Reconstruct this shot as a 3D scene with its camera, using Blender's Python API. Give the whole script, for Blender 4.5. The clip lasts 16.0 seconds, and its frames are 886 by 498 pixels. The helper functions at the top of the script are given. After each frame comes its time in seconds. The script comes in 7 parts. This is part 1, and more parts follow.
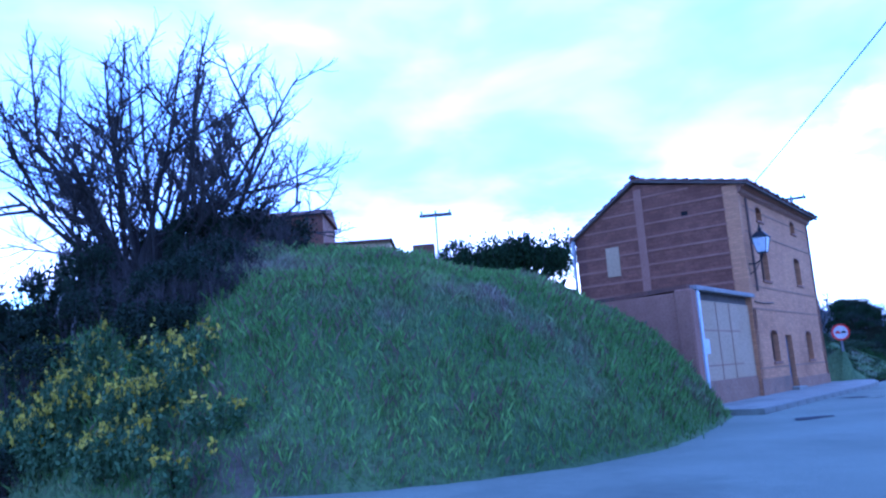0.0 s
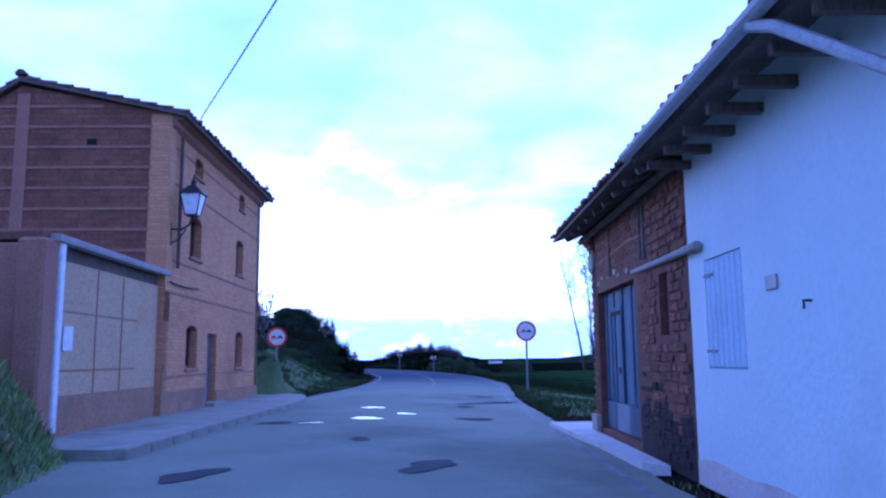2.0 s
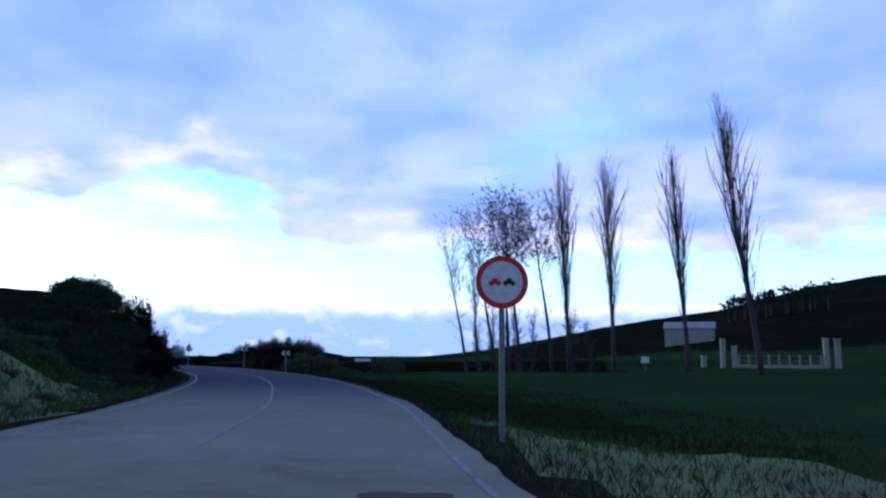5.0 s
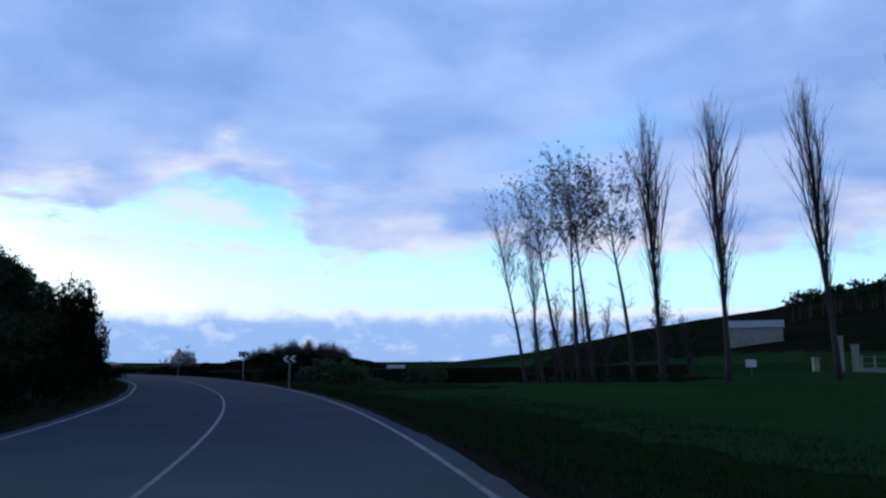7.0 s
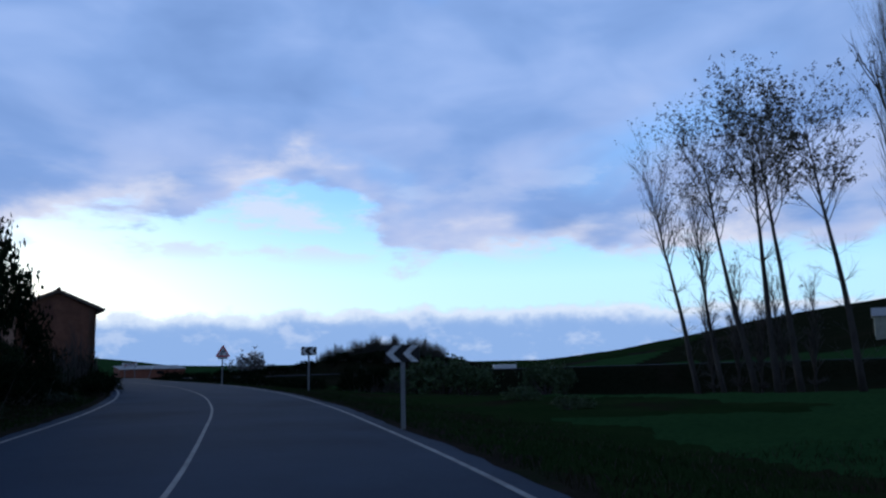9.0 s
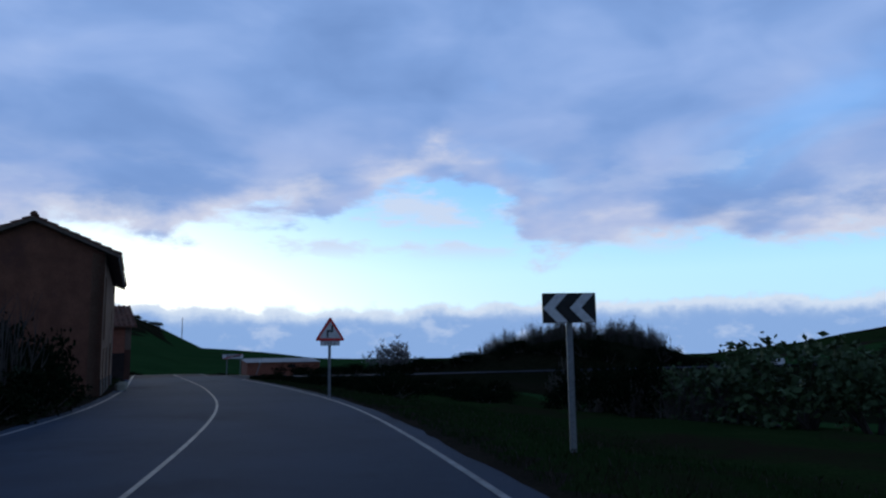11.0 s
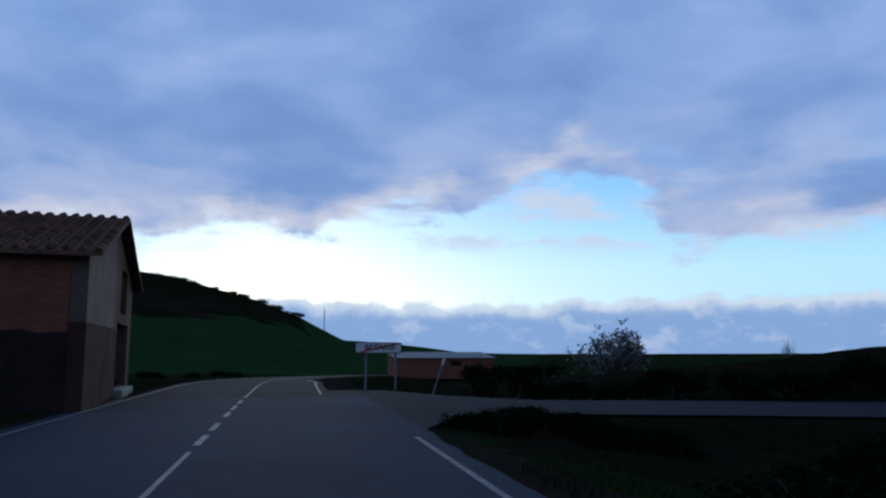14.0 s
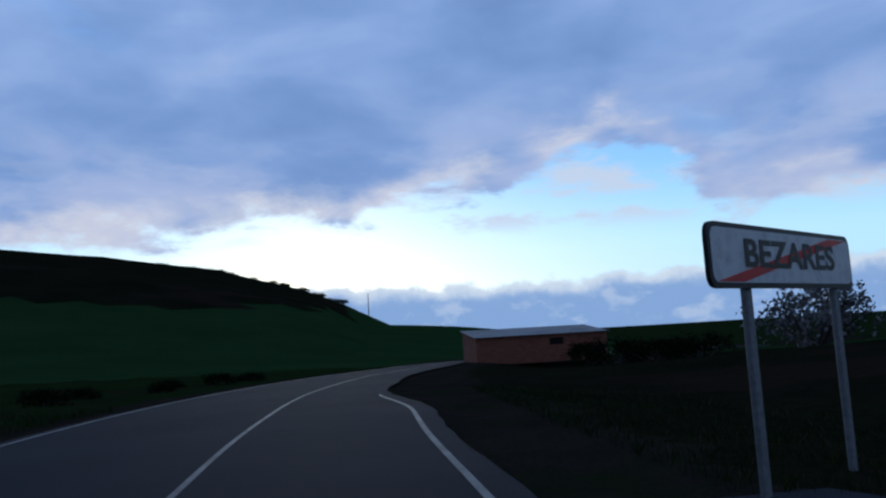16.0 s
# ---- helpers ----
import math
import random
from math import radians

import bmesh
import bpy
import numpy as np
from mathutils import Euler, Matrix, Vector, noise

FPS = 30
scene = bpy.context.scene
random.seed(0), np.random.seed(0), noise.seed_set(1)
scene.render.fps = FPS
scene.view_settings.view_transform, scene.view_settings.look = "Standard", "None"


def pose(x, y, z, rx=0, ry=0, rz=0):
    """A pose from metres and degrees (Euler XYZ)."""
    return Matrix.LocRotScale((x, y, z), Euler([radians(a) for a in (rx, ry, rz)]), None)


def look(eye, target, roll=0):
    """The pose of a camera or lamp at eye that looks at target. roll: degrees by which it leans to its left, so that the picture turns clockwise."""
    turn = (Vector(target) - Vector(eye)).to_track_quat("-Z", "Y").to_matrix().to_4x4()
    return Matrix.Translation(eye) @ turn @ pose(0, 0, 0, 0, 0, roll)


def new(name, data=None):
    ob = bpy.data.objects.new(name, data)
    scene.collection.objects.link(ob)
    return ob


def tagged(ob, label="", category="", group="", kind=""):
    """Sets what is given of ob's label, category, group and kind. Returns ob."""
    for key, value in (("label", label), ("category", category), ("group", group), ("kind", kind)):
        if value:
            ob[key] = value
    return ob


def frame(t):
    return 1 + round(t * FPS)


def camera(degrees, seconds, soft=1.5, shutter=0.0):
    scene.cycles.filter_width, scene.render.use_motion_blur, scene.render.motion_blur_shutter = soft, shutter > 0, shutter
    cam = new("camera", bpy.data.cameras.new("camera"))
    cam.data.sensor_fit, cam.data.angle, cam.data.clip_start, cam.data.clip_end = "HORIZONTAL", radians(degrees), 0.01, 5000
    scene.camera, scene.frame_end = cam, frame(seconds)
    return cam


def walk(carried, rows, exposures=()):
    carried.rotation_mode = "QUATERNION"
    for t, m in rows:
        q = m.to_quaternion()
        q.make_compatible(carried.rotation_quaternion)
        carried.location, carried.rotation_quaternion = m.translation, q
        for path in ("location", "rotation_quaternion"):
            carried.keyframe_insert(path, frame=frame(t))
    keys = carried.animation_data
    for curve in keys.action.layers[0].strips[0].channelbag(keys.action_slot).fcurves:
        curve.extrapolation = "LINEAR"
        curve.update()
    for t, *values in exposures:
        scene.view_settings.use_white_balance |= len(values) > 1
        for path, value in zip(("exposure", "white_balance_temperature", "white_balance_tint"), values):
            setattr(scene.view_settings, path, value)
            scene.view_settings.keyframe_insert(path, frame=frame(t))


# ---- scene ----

# ---- camera and walk ----
cam = camera(60.0, 16.0, soft=2.3)
PATH = [
    (0.0, (7.68, -34.06, 1.170), (0.194, -27.648, 2.852), -3.98),
    (0.5, (7.42, -32.84, 1.147), (0.515, -25.801, 2.826), -3.59),
    (1.0, (7.04, -31.50, 1.129), (1.527, -23.296, 2.622), -3.47),
    (1.5, (5.86, -29.04, 1.186), (2.078, -19.888, 2.580), -2.01),
    (2.0, (5.04, -27.14, 1.190), (3.156, -17.426, 2.607), -0.51),
    (2.5, (4.64, -25.52, 1.157), (3.506, -15.667, 2.433), 0.52),
    (3.0, (4.14, -23.56, 1.114), (3.511, -13.678, 2.495), 1.09),
    (3.5, (3.85, -21.23, 1.098), (3.261, -11.325, 2.370), 2.27),
    (3.7, (3.70, -20.22, 1.095), (3.134, -10.324, 2.422), 2.47),
    (4.4, (2.94, -15.38, 1.104), (2.562, -5.476, 2.430), 2.12),
    (5.1, (1.82, -8.68, 1.141), (1.688, 1.225, 2.541), 0.07),
    (5.8, (0.76, -1.84, 1.164), (0.664, 8.057, 2.602), -0.84),
    (6.0, (0.49, -0.00, 1.165), (0.325, 9.893, 2.602), -0.64),
    (6.5, (-0.15, 4.49, 1.165), (-0.396, 14.389, 2.590), -0.23),
    (7.0, (-0.97, 9.00, 1.160), (-1.468, 18.882, 2.610), -0.21),
    (7.5, (-2.05, 13.56, 1.153), (-2.799, 23.433, 2.572), -0.18),
    (8.0, (-3.39, 18.61, 1.156), (-4.367, 28.459, 2.596), -0.72),
    (8.5, (-5.00, 24.01, 1.163), (-6.215, 33.833, 2.587), -0.57),
    (9.0, (-6.86, 29.74, 1.150), (-8.288, 39.530, 2.601), -1.00),
    (9.5, (-8.91, 35.66, 1.147), (-10.819, 45.361, 2.623), -0.82),
    (9.7, (-9.71, 38.02, 1.152), (-11.782, 47.693, 2.627), -1.02),
    (10.4, (-12.96, 46.40, 1.140), (-15.643, 55.920, 2.593), -0.96),
    (11.1, (-16.87, 54.61, 1.123), (-20.134, 63.964, 2.514), -0.81),
    (11.8, (-21.30, 62.15, 1.130), (-25.111, 71.294, 2.507), -0.51),
    (12.0, (-22.62, 64.17, 1.135), (-26.573, 73.256, 2.507), -0.22),
    (12.5, (-25.92, 69.19, 1.157), (-30.270, 78.079, 2.569), -0.07),
    (13.0, (-29.37, 73.84, 1.167), (-33.946, 82.624, 2.576), 0.16),
    (13.5, (-32.85, 78.62, 1.195), (-37.556, 87.338, 2.554), -0.25),
    (14.0, (-36.51, 83.20, 1.227), (-41.313, 91.865, 2.573), -0.01),
    (14.5, (-40.09, 87.65, 1.230), (-45.051, 96.235, 2.546), -0.35),
    (15.0, (-43.55, 91.68, 1.206), (-48.639, 100.195, 2.442), -1.35),
    (15.5, (-47.22, 95.87, 1.125), (-52.450, 104.317, 2.300), -2.51),
    (16.0, (-50.57, 99.92, 1.041), (-55.818, 108.356, 2.167), -3.30),
]
walk(cam, [(t, look(eye, target, roll)) for t, eye, target, roll in PATH],
     exposures=[(0.0, 2.1, 3850, 24), (1.0, 2.05, 3900, 24), (2.0, 1.6, 4150, 36), (3.0, 1.22, 4250, 44), (3.7, 1.0, 4350, 46), (5.8, 0.38, 5300, 0),
                (7.0, 0.2, 5300, 0), (9.0, 0.02, 5300, 0), (12.0, -0.16, 5300, -1), (16.0, -0.2, 5250, -2)])

# ---- world, sun ----
SUN_AZ, SUN_EL = 42.0, 7.0          # degrees to the left of +y, above the horizon

world = bpy.data.worlds.new("dusk_sky")
scene.world = world
world.use_nodes = True
wt = world.node_tree
wt.nodes.clear()


def wnode(kind, **props):
    n = wt.nodes.new(kind)
    for k, v in props.items():
        if k == "operation":
            n.operation = v
        elif k == "blend_type":
            n.blend_type = v
        elif k == "data_type":
            n.data_type = v
    return n


def wput(socket, value):
    if isinstance(value, (int, float)):
        socket.default_value = value
    elif isinstance(value, tuple):
        socket.default_value = (*value, 1.0) if len(value) == 3 and socket.type == "RGBA" else value
    else:
        wt.links.new(value, socket)


def wm(op, a, b=0.0, c=0.0):
    n = wnode("ShaderNodeMath", operation=op)
    for s, v in zip(n.inputs, (a, b, c)):
        wput(s, v)
    return n.outputs[0]


def wmix(f, a, b):
    n = wnode("ShaderNodeMix", data_type="RGBA")
    wput(n.inputs[0], f), wput(n.inputs[6], a), wput(n.inputs[7], b)
    return n.outputs[2]


def wvec(x, y, z=0.0):
    n = wnode("ShaderNodeCombineXYZ")
    for s, v in zip(n.inputs, (x, y, z)):
        wput(s, v)
    return n.outputs[0]


def wnoise(vec, scale, detail=5.0, rough=0.55, warp=0.0):
    n = wnode("ShaderNodeTexNoise")
    wput(n.inputs["Vector"], vec)
    n.inputs["Scale"].default_value, n.inputs["Detail"].default_value = scale, detail
    n.inputs["Roughness"].default_value, n.inputs["Distortion"].default_value = rough, warp
    return n.outputs[0]


def wramp(f, stops):
    n = wnode("ShaderNodeValToRGB")
    wput(n.inputs[0], f)
    e = n.color_ramp.elements
    e[0].position, e[1].position = stops[0][0], stops[-1][0]
    for p, _ in stops[1:-1]:
        e.new(p)
    for el, (p, c) in zip(e, stops):
        el.position = p
        el.color = (*c, 1.0) if isinstance(c, tuple) else (c, c, c, 1.0)
    return n.outputs[0]


def wstep(x, lo, hi):
    n = wt.nodes.new("ShaderNodeMapRange")
    n.interpolation_type = "SMOOTHSTEP"
    wput(n.inputs[0], x), wput(n.inputs[1], lo), wput(n.inputs[2], hi)
    n.inputs[3].default_value, n.inputs[4].default_value = 0.0, 1.0
    return n.outputs[0]


coords = wnode("ShaderNodeTexCoord")
sep = wnode("ShaderNodeSeparateXYZ")
wt.links.new(coords.outputs["Generated"], sep.inputs[0])
dx, dy, dz = sep.outputs
DEG = 180.0 / math.pi
az = wm("MULTIPLY", wm("ARCTAN2", wm("MULTIPLY", dx, -1.0), dy), DEG)
el = wm("MULTIPLY", wm("ARCSINE", dz), DEG)

sky = wnode("ShaderNodeTexSky")
sky.sky_type, sky.sun_disc = "NISHITA", False
sky.sun_elevation, sky.sun_rotation = radians(SUN_EL), radians(-SUN_AZ)

# clear air between the clouds: nearly white low down, blue high up
clear = wramp(wm("DIVIDE", el, 60.0), [(0.0, (0.55, 0.66, 0.78)), (0.05, (0.60, 0.78, 0.92)), (0.10, (0.60, 0.80, 0.95)),
                                       (0.14, (0.48, 0.71, 0.93)), (0.2, (0.31, 0.56, 0.90)), (0.27, (0.26, 0.48, 0.87)), (0.4, (0.16, 0.37, 0.84)), (1.0, (0.12, 0.28, 0.7))])
near_sun = wm("EXPONENT", wm("MULTIPLY", wm("POWER", wm("DIVIDE", wm("SUBTRACT", az, SUN_AZ), 26.0), 2.0), -1.0))
low = wm("EXPONENT", wm("MULTIPLY", wm("MAXIMUM", wm("DIVIDE", wm("SUBTRACT", el, 4.0), 6.0), 0.0), -1.0))
clear = wmix(wm("MULTIPLY", wm("MULTIPLY", near_sun, low), 0.38), clear, (0.94, 0.96, 0.95))
nish = wnode("ShaderNodeMix", data_type="RGBA", blend_type="ADD")
wput(nish.inputs[0], 0.02), wput(nish.inputs[6], clear), wput(nish.inputs[7], sky.outputs[0])
clear = nish.outputs[2]

# the high cloud deck, with a ragged lower edge
flat = wvec(wm("DIVIDE", az, 10.0), wm("DIVIDE", el, 4.5), 3.7)
fine = wnoise(flat, 1.0, 4.0, 0.45, 0.3)
ragged = wnoise(wvec(wm("DIVIDE", az, 8.0), wm("DIVIDE", el, 3.4), 6.4), 1.0, 7.0, 0.6, 0.2)
broad = wnoise(wvec(wm("DIVIDE", az, 26.0), wm("DIVIDE", el, 10.0), 1.3), 1.0, 4.0, 0.5, 0.4)
edge = wm("MULTIPLY", wramp(wm("DIVIDE", wm("ADD", az, 40.0), 120.0),
                            [(0.0, 0.36), (0.108, 0.38), (0.2, 0.37), (0.333, 0.40), (0.405, 0.385), (0.435, 0.43), (0.455, 0.56), (0.49, 0.66),
                             (0.53, 0.60), (0.56, 0.49), (0.617, 0.46), (0.658, 0.42), (0.70, 0.41), (0.767, 0.36), (0.833, 0.36), (1.0, 0.38)]), 20.0)
above = wm("SUBTRACT", wm("ADD", el, wm("MULTIPLY", wm("SUBTRACT", ragged, 0.5), 9.5)), edge)
deck = wstep(above, -0.45, 1.2)
holes = wm("MULTIPLY", wstep(broad, 0.56, 0.72), wstep(above, 1.5, 6.0))
deck = wm("MULTIPLY", deck, wm("SUBTRACT", 1.0, wm("MULTIPLY", holes, 0.5)))
grey = wramp(wm("ADD", wm("MULTIPLY", fine, 0.7), wm("MULTIPLY", broad, 0.3)),
             [(0.30, (0.24, 0.32, 0.56)), (0.45, (0.30, 0.385, 0.645)), (0.58, (0.385, 0.455, 0.71)), (0.76, (0.53, 0.56, 0.77))])
mauve = wm("MULTIPLY", wm("SUBTRACT", 1.0, wstep(el, 9.0, 21.0)), wstep(fine, 0.36, 0.62))
grey = wmix(wm("MULTIPLY", mauve, 0.55), grey, (0.60, 0.55, 0.68))
rim = wm("EXPONENT", wm("MULTIPLY", wm("POWER", wm("DIVIDE", wm("SUBTRACT", above, 0.7), 1.7), 2.0), -1.0))
glow = wstep(wnoise(wvec(wm("DIVIDE", az, 9.0), wm("DIVIDE", el, 4.0), 8.3), 1.0, 3.0, 0.5), 0.36, 0.62)
grey = wmix(wm("MULTIPLY", wm("MULTIPLY", rim, glow), 0.85), grey, (0.88, 0.74, 0.74))
colour = wmix(deck, clear, grey)

# loose wisps in the clear band
wisp = wm("MULTIPLY", wstep(wnoise(wvec(wm("DIVIDE", az, 7.0), wm("DIVIDE", el, 2.4), 9.1), 1.0, 6.0, 0.6), 0.47, 0.62),
          wm("MULTIPLY", wstep(el, 6.8, 8.6), wm("SUBTRACT", 1.0, wstep(el, 12.0, 16.0))))
colour = wmix(wm("MULTIPLY", wm("MULTIPLY", wisp, 0.85), wm("SUBTRACT", 1.0, wm("MULTIPLY", deck, 0.8))), colour, (0.80, 0.73, 0.78))

# the bank of cloud along the horizon, its tops catching the light
lump = wnoise(wvec(wm("DIVIDE", az, 4.5), wm("DIVIDE", el, 4.0), 5.5), 1.0, 6.0, 0.6)
top = wm("SUBTRACT", wm("ADD", 2.3, wm("MULTIPLY", lump, 3.2)), el)
bank = wm("MULTIPLY", wstep(top, -0.15, 0.35), wm("SUBTRACT", 1.0, wm("MULTIPLY", wm("MULTIPLY", near_sun, wstep(az, 44.0, 52.0)), 0.8)))
crest = wm("EXPONENT", wm("MULTIPLY", wm("POWER", wm("DIVIDE", wm("SUBTRACT", top, 0.3), 0.55), 2.0), -1.0))
lit = wstep(wnoise(wvec(wm("DIVIDE", az, 3.0), wm("DIVIDE", el, 1.6), 2.2), 1.0, 5.0, 0.6), 0.5, 0.68)
bankcol = wmix(wm("MULTIPLY", lit, 0.45), (0.34, 0.43, 0.66), (0.80, 0.74, 0.79))
bankcol = wmix(wm("MULTIPLY", crest, 0.8), bankcol, (0.94, 0.86, 0.84))
colour = wmix(bank, colour, bankcol)

# sky overhead, far left and behind dimmed, added to darken the ground
thick = wm("SUBTRACT", 1.0, wm("MULTIPLY", wstep(el, 27.0, 60.0), 0.5))
turned = wm("COSINE", wm("DIVIDE", wm("SUBTRACT", az, 25.0), DEG))
thick = wm("MULTIPLY", thick, wm("ADD", 0.6, wm("MULTIPLY", wstep(turned, -0.3, 0.85), 0.4)))
shade = wnode("ShaderNodeMix", data_type="RGBA", blend_type="MULTIPLY")
wput(shade.inputs[0], 1.0), wput(shade.inputs[6], colour), wput(shade.inputs[7], wvec(thick, thick, thick))
colour = shade.outputs[2]

back = wnode("ShaderNodeBackground")
wput(back.inputs[0], colour)
back.inputs[1].default_value = 1.0
wt.links.new(back.outputs[0], wnode("ShaderNodeOutputWorld").inputs[0])

sun = new("sun", bpy.data.lights.new("sun", "SUN"))
sun.data.energy, sun.data.angle, sun.data.color = 0.5, radians(14), (1.0, 0.86, 0.7)
SUN_WAY = Vector((-math.sin(radians(SUN_AZ)) * math.cos(radians(SUN_EL)), math.cos(radians(SUN_AZ)) * math.cos(radians(SUN_EL)), math.sin(radians(SUN_EL))))
sun.matrix_world = look(SUN_WAY * 200, (0, 0, 0))

# ---- materials ----
def surf(name, c1, c2, scale=3.0, rough=0.85, bump=0.3, fine=30.0, metal=0.0, c3=None, island=0.0, stretch=(1, 1, 1), spec=0.3, dist=0.02, gr=0.72, brick=None, dim_along=None):
    """A two-scale mottled surface: c1 to c2 by broad noise, c3 in stains, fine grain, and relief."""
    m = bpy.data.materials.new(name)
    m.use_nodes = True
    nt = m.node_tree
    b = nt.nodes["Principled BSDF"]
    tc, mp = nt.nodes.new("ShaderNodeTexCoord"), nt.nodes.new("ShaderNodeMapping")
    nt.links.new(tc.outputs["Object"], mp.inputs[0])
    mp.inputs["Scale"].default_value = stretch

    def noi(sc, det, ro=0.6):
        n = nt.nodes.new("ShaderNodeTexNoise")
        nt.links.new(mp.outputs[0], n.inputs["Vector"])
        n.inputs["Scale"].default_value, n.inputs["Detail"].default_value, n.inputs["Roughness"].default_value = sc, det, ro
        return n.outputs[0]

    def mix(f, a, c):
        n = nt.nodes.new("ShaderNodeMix")
        n.data_type = "RGBA"
        for s, v in ((n.inputs[0], f), (n.inputs[6], a), (n.inputs[7], c)):
            if isinstance(v, tuple):
                s.default_value = (*v, 1)
            elif isinstance(v, float):
                s.default_value = v
            else:
                nt.links.new(v, s)
        return n.outputs[2]

    def step(f, lo, hi):
        n = nt.nodes.new("ShaderNodeMapRange")
        nt.links.new(f, n.inputs[0])
        n.inputs[1].default_value, n.inputs[2].default_value = lo, hi
        return n.outputs[0]

    col = mix(step(noi(scale, 4.0), 0.35, 0.65), c1, c2)
    grain = noi(fine, 3.0)
    dark = tuple(v * gr for v in c1)
    col = mix(step(grain, 0.45, 0.75), col, dark)
    if c3:
        col = mix(step(noi(scale * 0.37, 6.0, 0.7), 0.52, 0.66), col, c3)
    # multiply to a dimmer tint along y: light level put into base colour
    if dim_along:
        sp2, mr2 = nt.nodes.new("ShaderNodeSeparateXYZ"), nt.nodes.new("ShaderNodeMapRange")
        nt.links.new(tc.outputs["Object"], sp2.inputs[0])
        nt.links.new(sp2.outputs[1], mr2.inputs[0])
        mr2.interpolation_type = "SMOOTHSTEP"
        mr2.inputs[1].default_value, mr2.inputs[2].default_value = dim_along[0], dim_along[1]
        dim_mix = nt.nodes.new("ShaderNodeMix")
        dim_mix.data_type, dim_mix.blend_type = "RGBA", "MULTIPLY"
        nt.links.new(mr2.outputs[0], dim_mix.inputs[0])
        nt.links.new(col, dim_mix.inputs[6])
        dim_mix.inputs[7].default_value = (*dim_along[2], 1)
        col = dim_mix.outputs[2]
    if brick:
        sp, cb = nt.nodes.new("ShaderNodeSeparateXYZ"), nt.nodes.new("ShaderNodeCombineXYZ")
        nt.links.new(tc.outputs["Object"], sp.inputs[0])
        ax = nt.nodes.new("ShaderNodeMath")
        ax.operation = "ADD"
        nt.links.new(sp.outputs[0], ax.inputs[0])
        nt.links.new(sp.outputs[1], ax.inputs[1])
        nt.links.new(ax.outputs[0], cb.inputs[0])
        nt.links.new(sp.outputs[2], cb.inputs[1])
        bt = nt.nodes.new("ShaderNodeTexBrick")
        nt.links.new(cb.outputs[0], bt.inputs["Vector"])
        bt.inputs["Scale"].default_value = 1.0
        bt.inputs["Brick Width"].default_value, bt.inputs["Row Height"].default_value = brick[0], brick[1]
        bt.inputs["Mortar Size"].default_value, bt.inputs["Mortar Smooth"].default_value = brick[2], 0.4
        bt.inputs["Color1"].default_value, bt.inputs["Color2"].default_value = (1.08, 1.05, 1.0, 1), (0.82, 0.80, 0.80, 1)
        bt.inputs["Mortar"].default_value = (*brick[3], 1)
        mm = nt.nodes.new("ShaderNodeMix")
        mm.data_type, mm.blend_type = "RGBA", "MULTIPLY"
        mm.inputs[0].default_value = 1.0
        nt.links.new(col, mm.inputs[6])
        nt.links.new(bt.outputs["Color"], mm.inputs[7])
        col = mm.outputs[2]
    if island:
        info = nt.nodes.new("ShaderNodeObjectInfo")
        geo = nt.nodes.new("ShaderNodeNewGeometry")
        add = nt.nodes.new("ShaderNodeMath")
        add.operation = "ADD"
        nt.links.new(info.outputs["Random"], add.inputs[0])
        nt.links.new(geo.outputs["Random Per Island"], add.inputs[1])
        fr = nt.nodes.new("ShaderNodeMath")
        fr.operation = "FRACT"
        nt.links.new(add.outputs[0], fr.inputs[0])
        hsv = nt.nodes.new("ShaderNodeHueSaturation")
        nt.links.new(col, hsv.inputs["Color"])
        mr = nt.nodes.new("ShaderNodeMapRange")
        nt.links.new(fr.outputs[0], mr.inputs[0])
        mr.inputs[3].default_value, mr.inputs[4].default_value = 1.0 - island, 1.0 + island
        nt.links.new(mr.outputs[0], hsv.inputs["Value"])
        col = hsv.outputs[0]
    nt.links.new(col, b.inputs["Base Color"])
    b.inputs["Roughness"].default_value, b.inputs["Metallic"].default_value = rough, metal
    b.inputs["Specular IOR Level"].default_value = spec
    if bump:
        bp = nt.nodes.new("ShaderNodeBump")
        bp.inputs["Strength"].default_value, bp.inputs["Distance"].default_value = bump, dist
        nt.links.new(grain, bp.inputs["Height"])
        nt.links.new(bp.outputs[0], b.inputs["Normal"])
    return m


# asphalt is painted dimmer and bluer along the road; M_ROAD carries that on
M_ASPHALT = surf("worn_asphalt", (0.23, 0.25, 0.19), (0.295, 0.32, 0.245), 0.35, 0.9, 0.5, 60, c3=(0.155, 0.17, 0.13), spec=0.06, dim_along=(-4.0, 26.0, (0.15, 0.19, 0.40)))
M_ROAD = surf("dimmed_asphalt", (0.021, 0.0255, 0.037), (0.028, 0.033, 0.047), 0.35, 0.9, 0.5, 60, c3=(0.016, 0.019, 0.028), spec=0.06)
M_PATCH = surf("damp_asphalt", (0.06, 0.062, 0.066), (0.08, 0.082, 0.087), 2.0, 0.85, 0.4, 50, spec=0.1)
M_LINE = surf("worn_white_line", (0.24, 0.25, 0.26), (0.14, 0.145, 0.15), 3.0, 0.7, 0.3, 40, c3=(0.12, 0.12, 0.13))
M_WATER = surf("standing_water", (0.02, 0.022, 0.025), (0.025, 0.027, 0.03), 1.0, 0.16, 0.0, 5, spec=0.5)
M_CONC = surf("pale_concrete", (0.36, 0.36, 0.29), (0.28, 0.28, 0.23), 1.5, 0.9, 0.5, 35, c3=(0.2, 0.2, 0.165))
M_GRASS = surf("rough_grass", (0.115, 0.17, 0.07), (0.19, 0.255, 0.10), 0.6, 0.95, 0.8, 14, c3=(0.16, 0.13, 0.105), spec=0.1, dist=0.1)
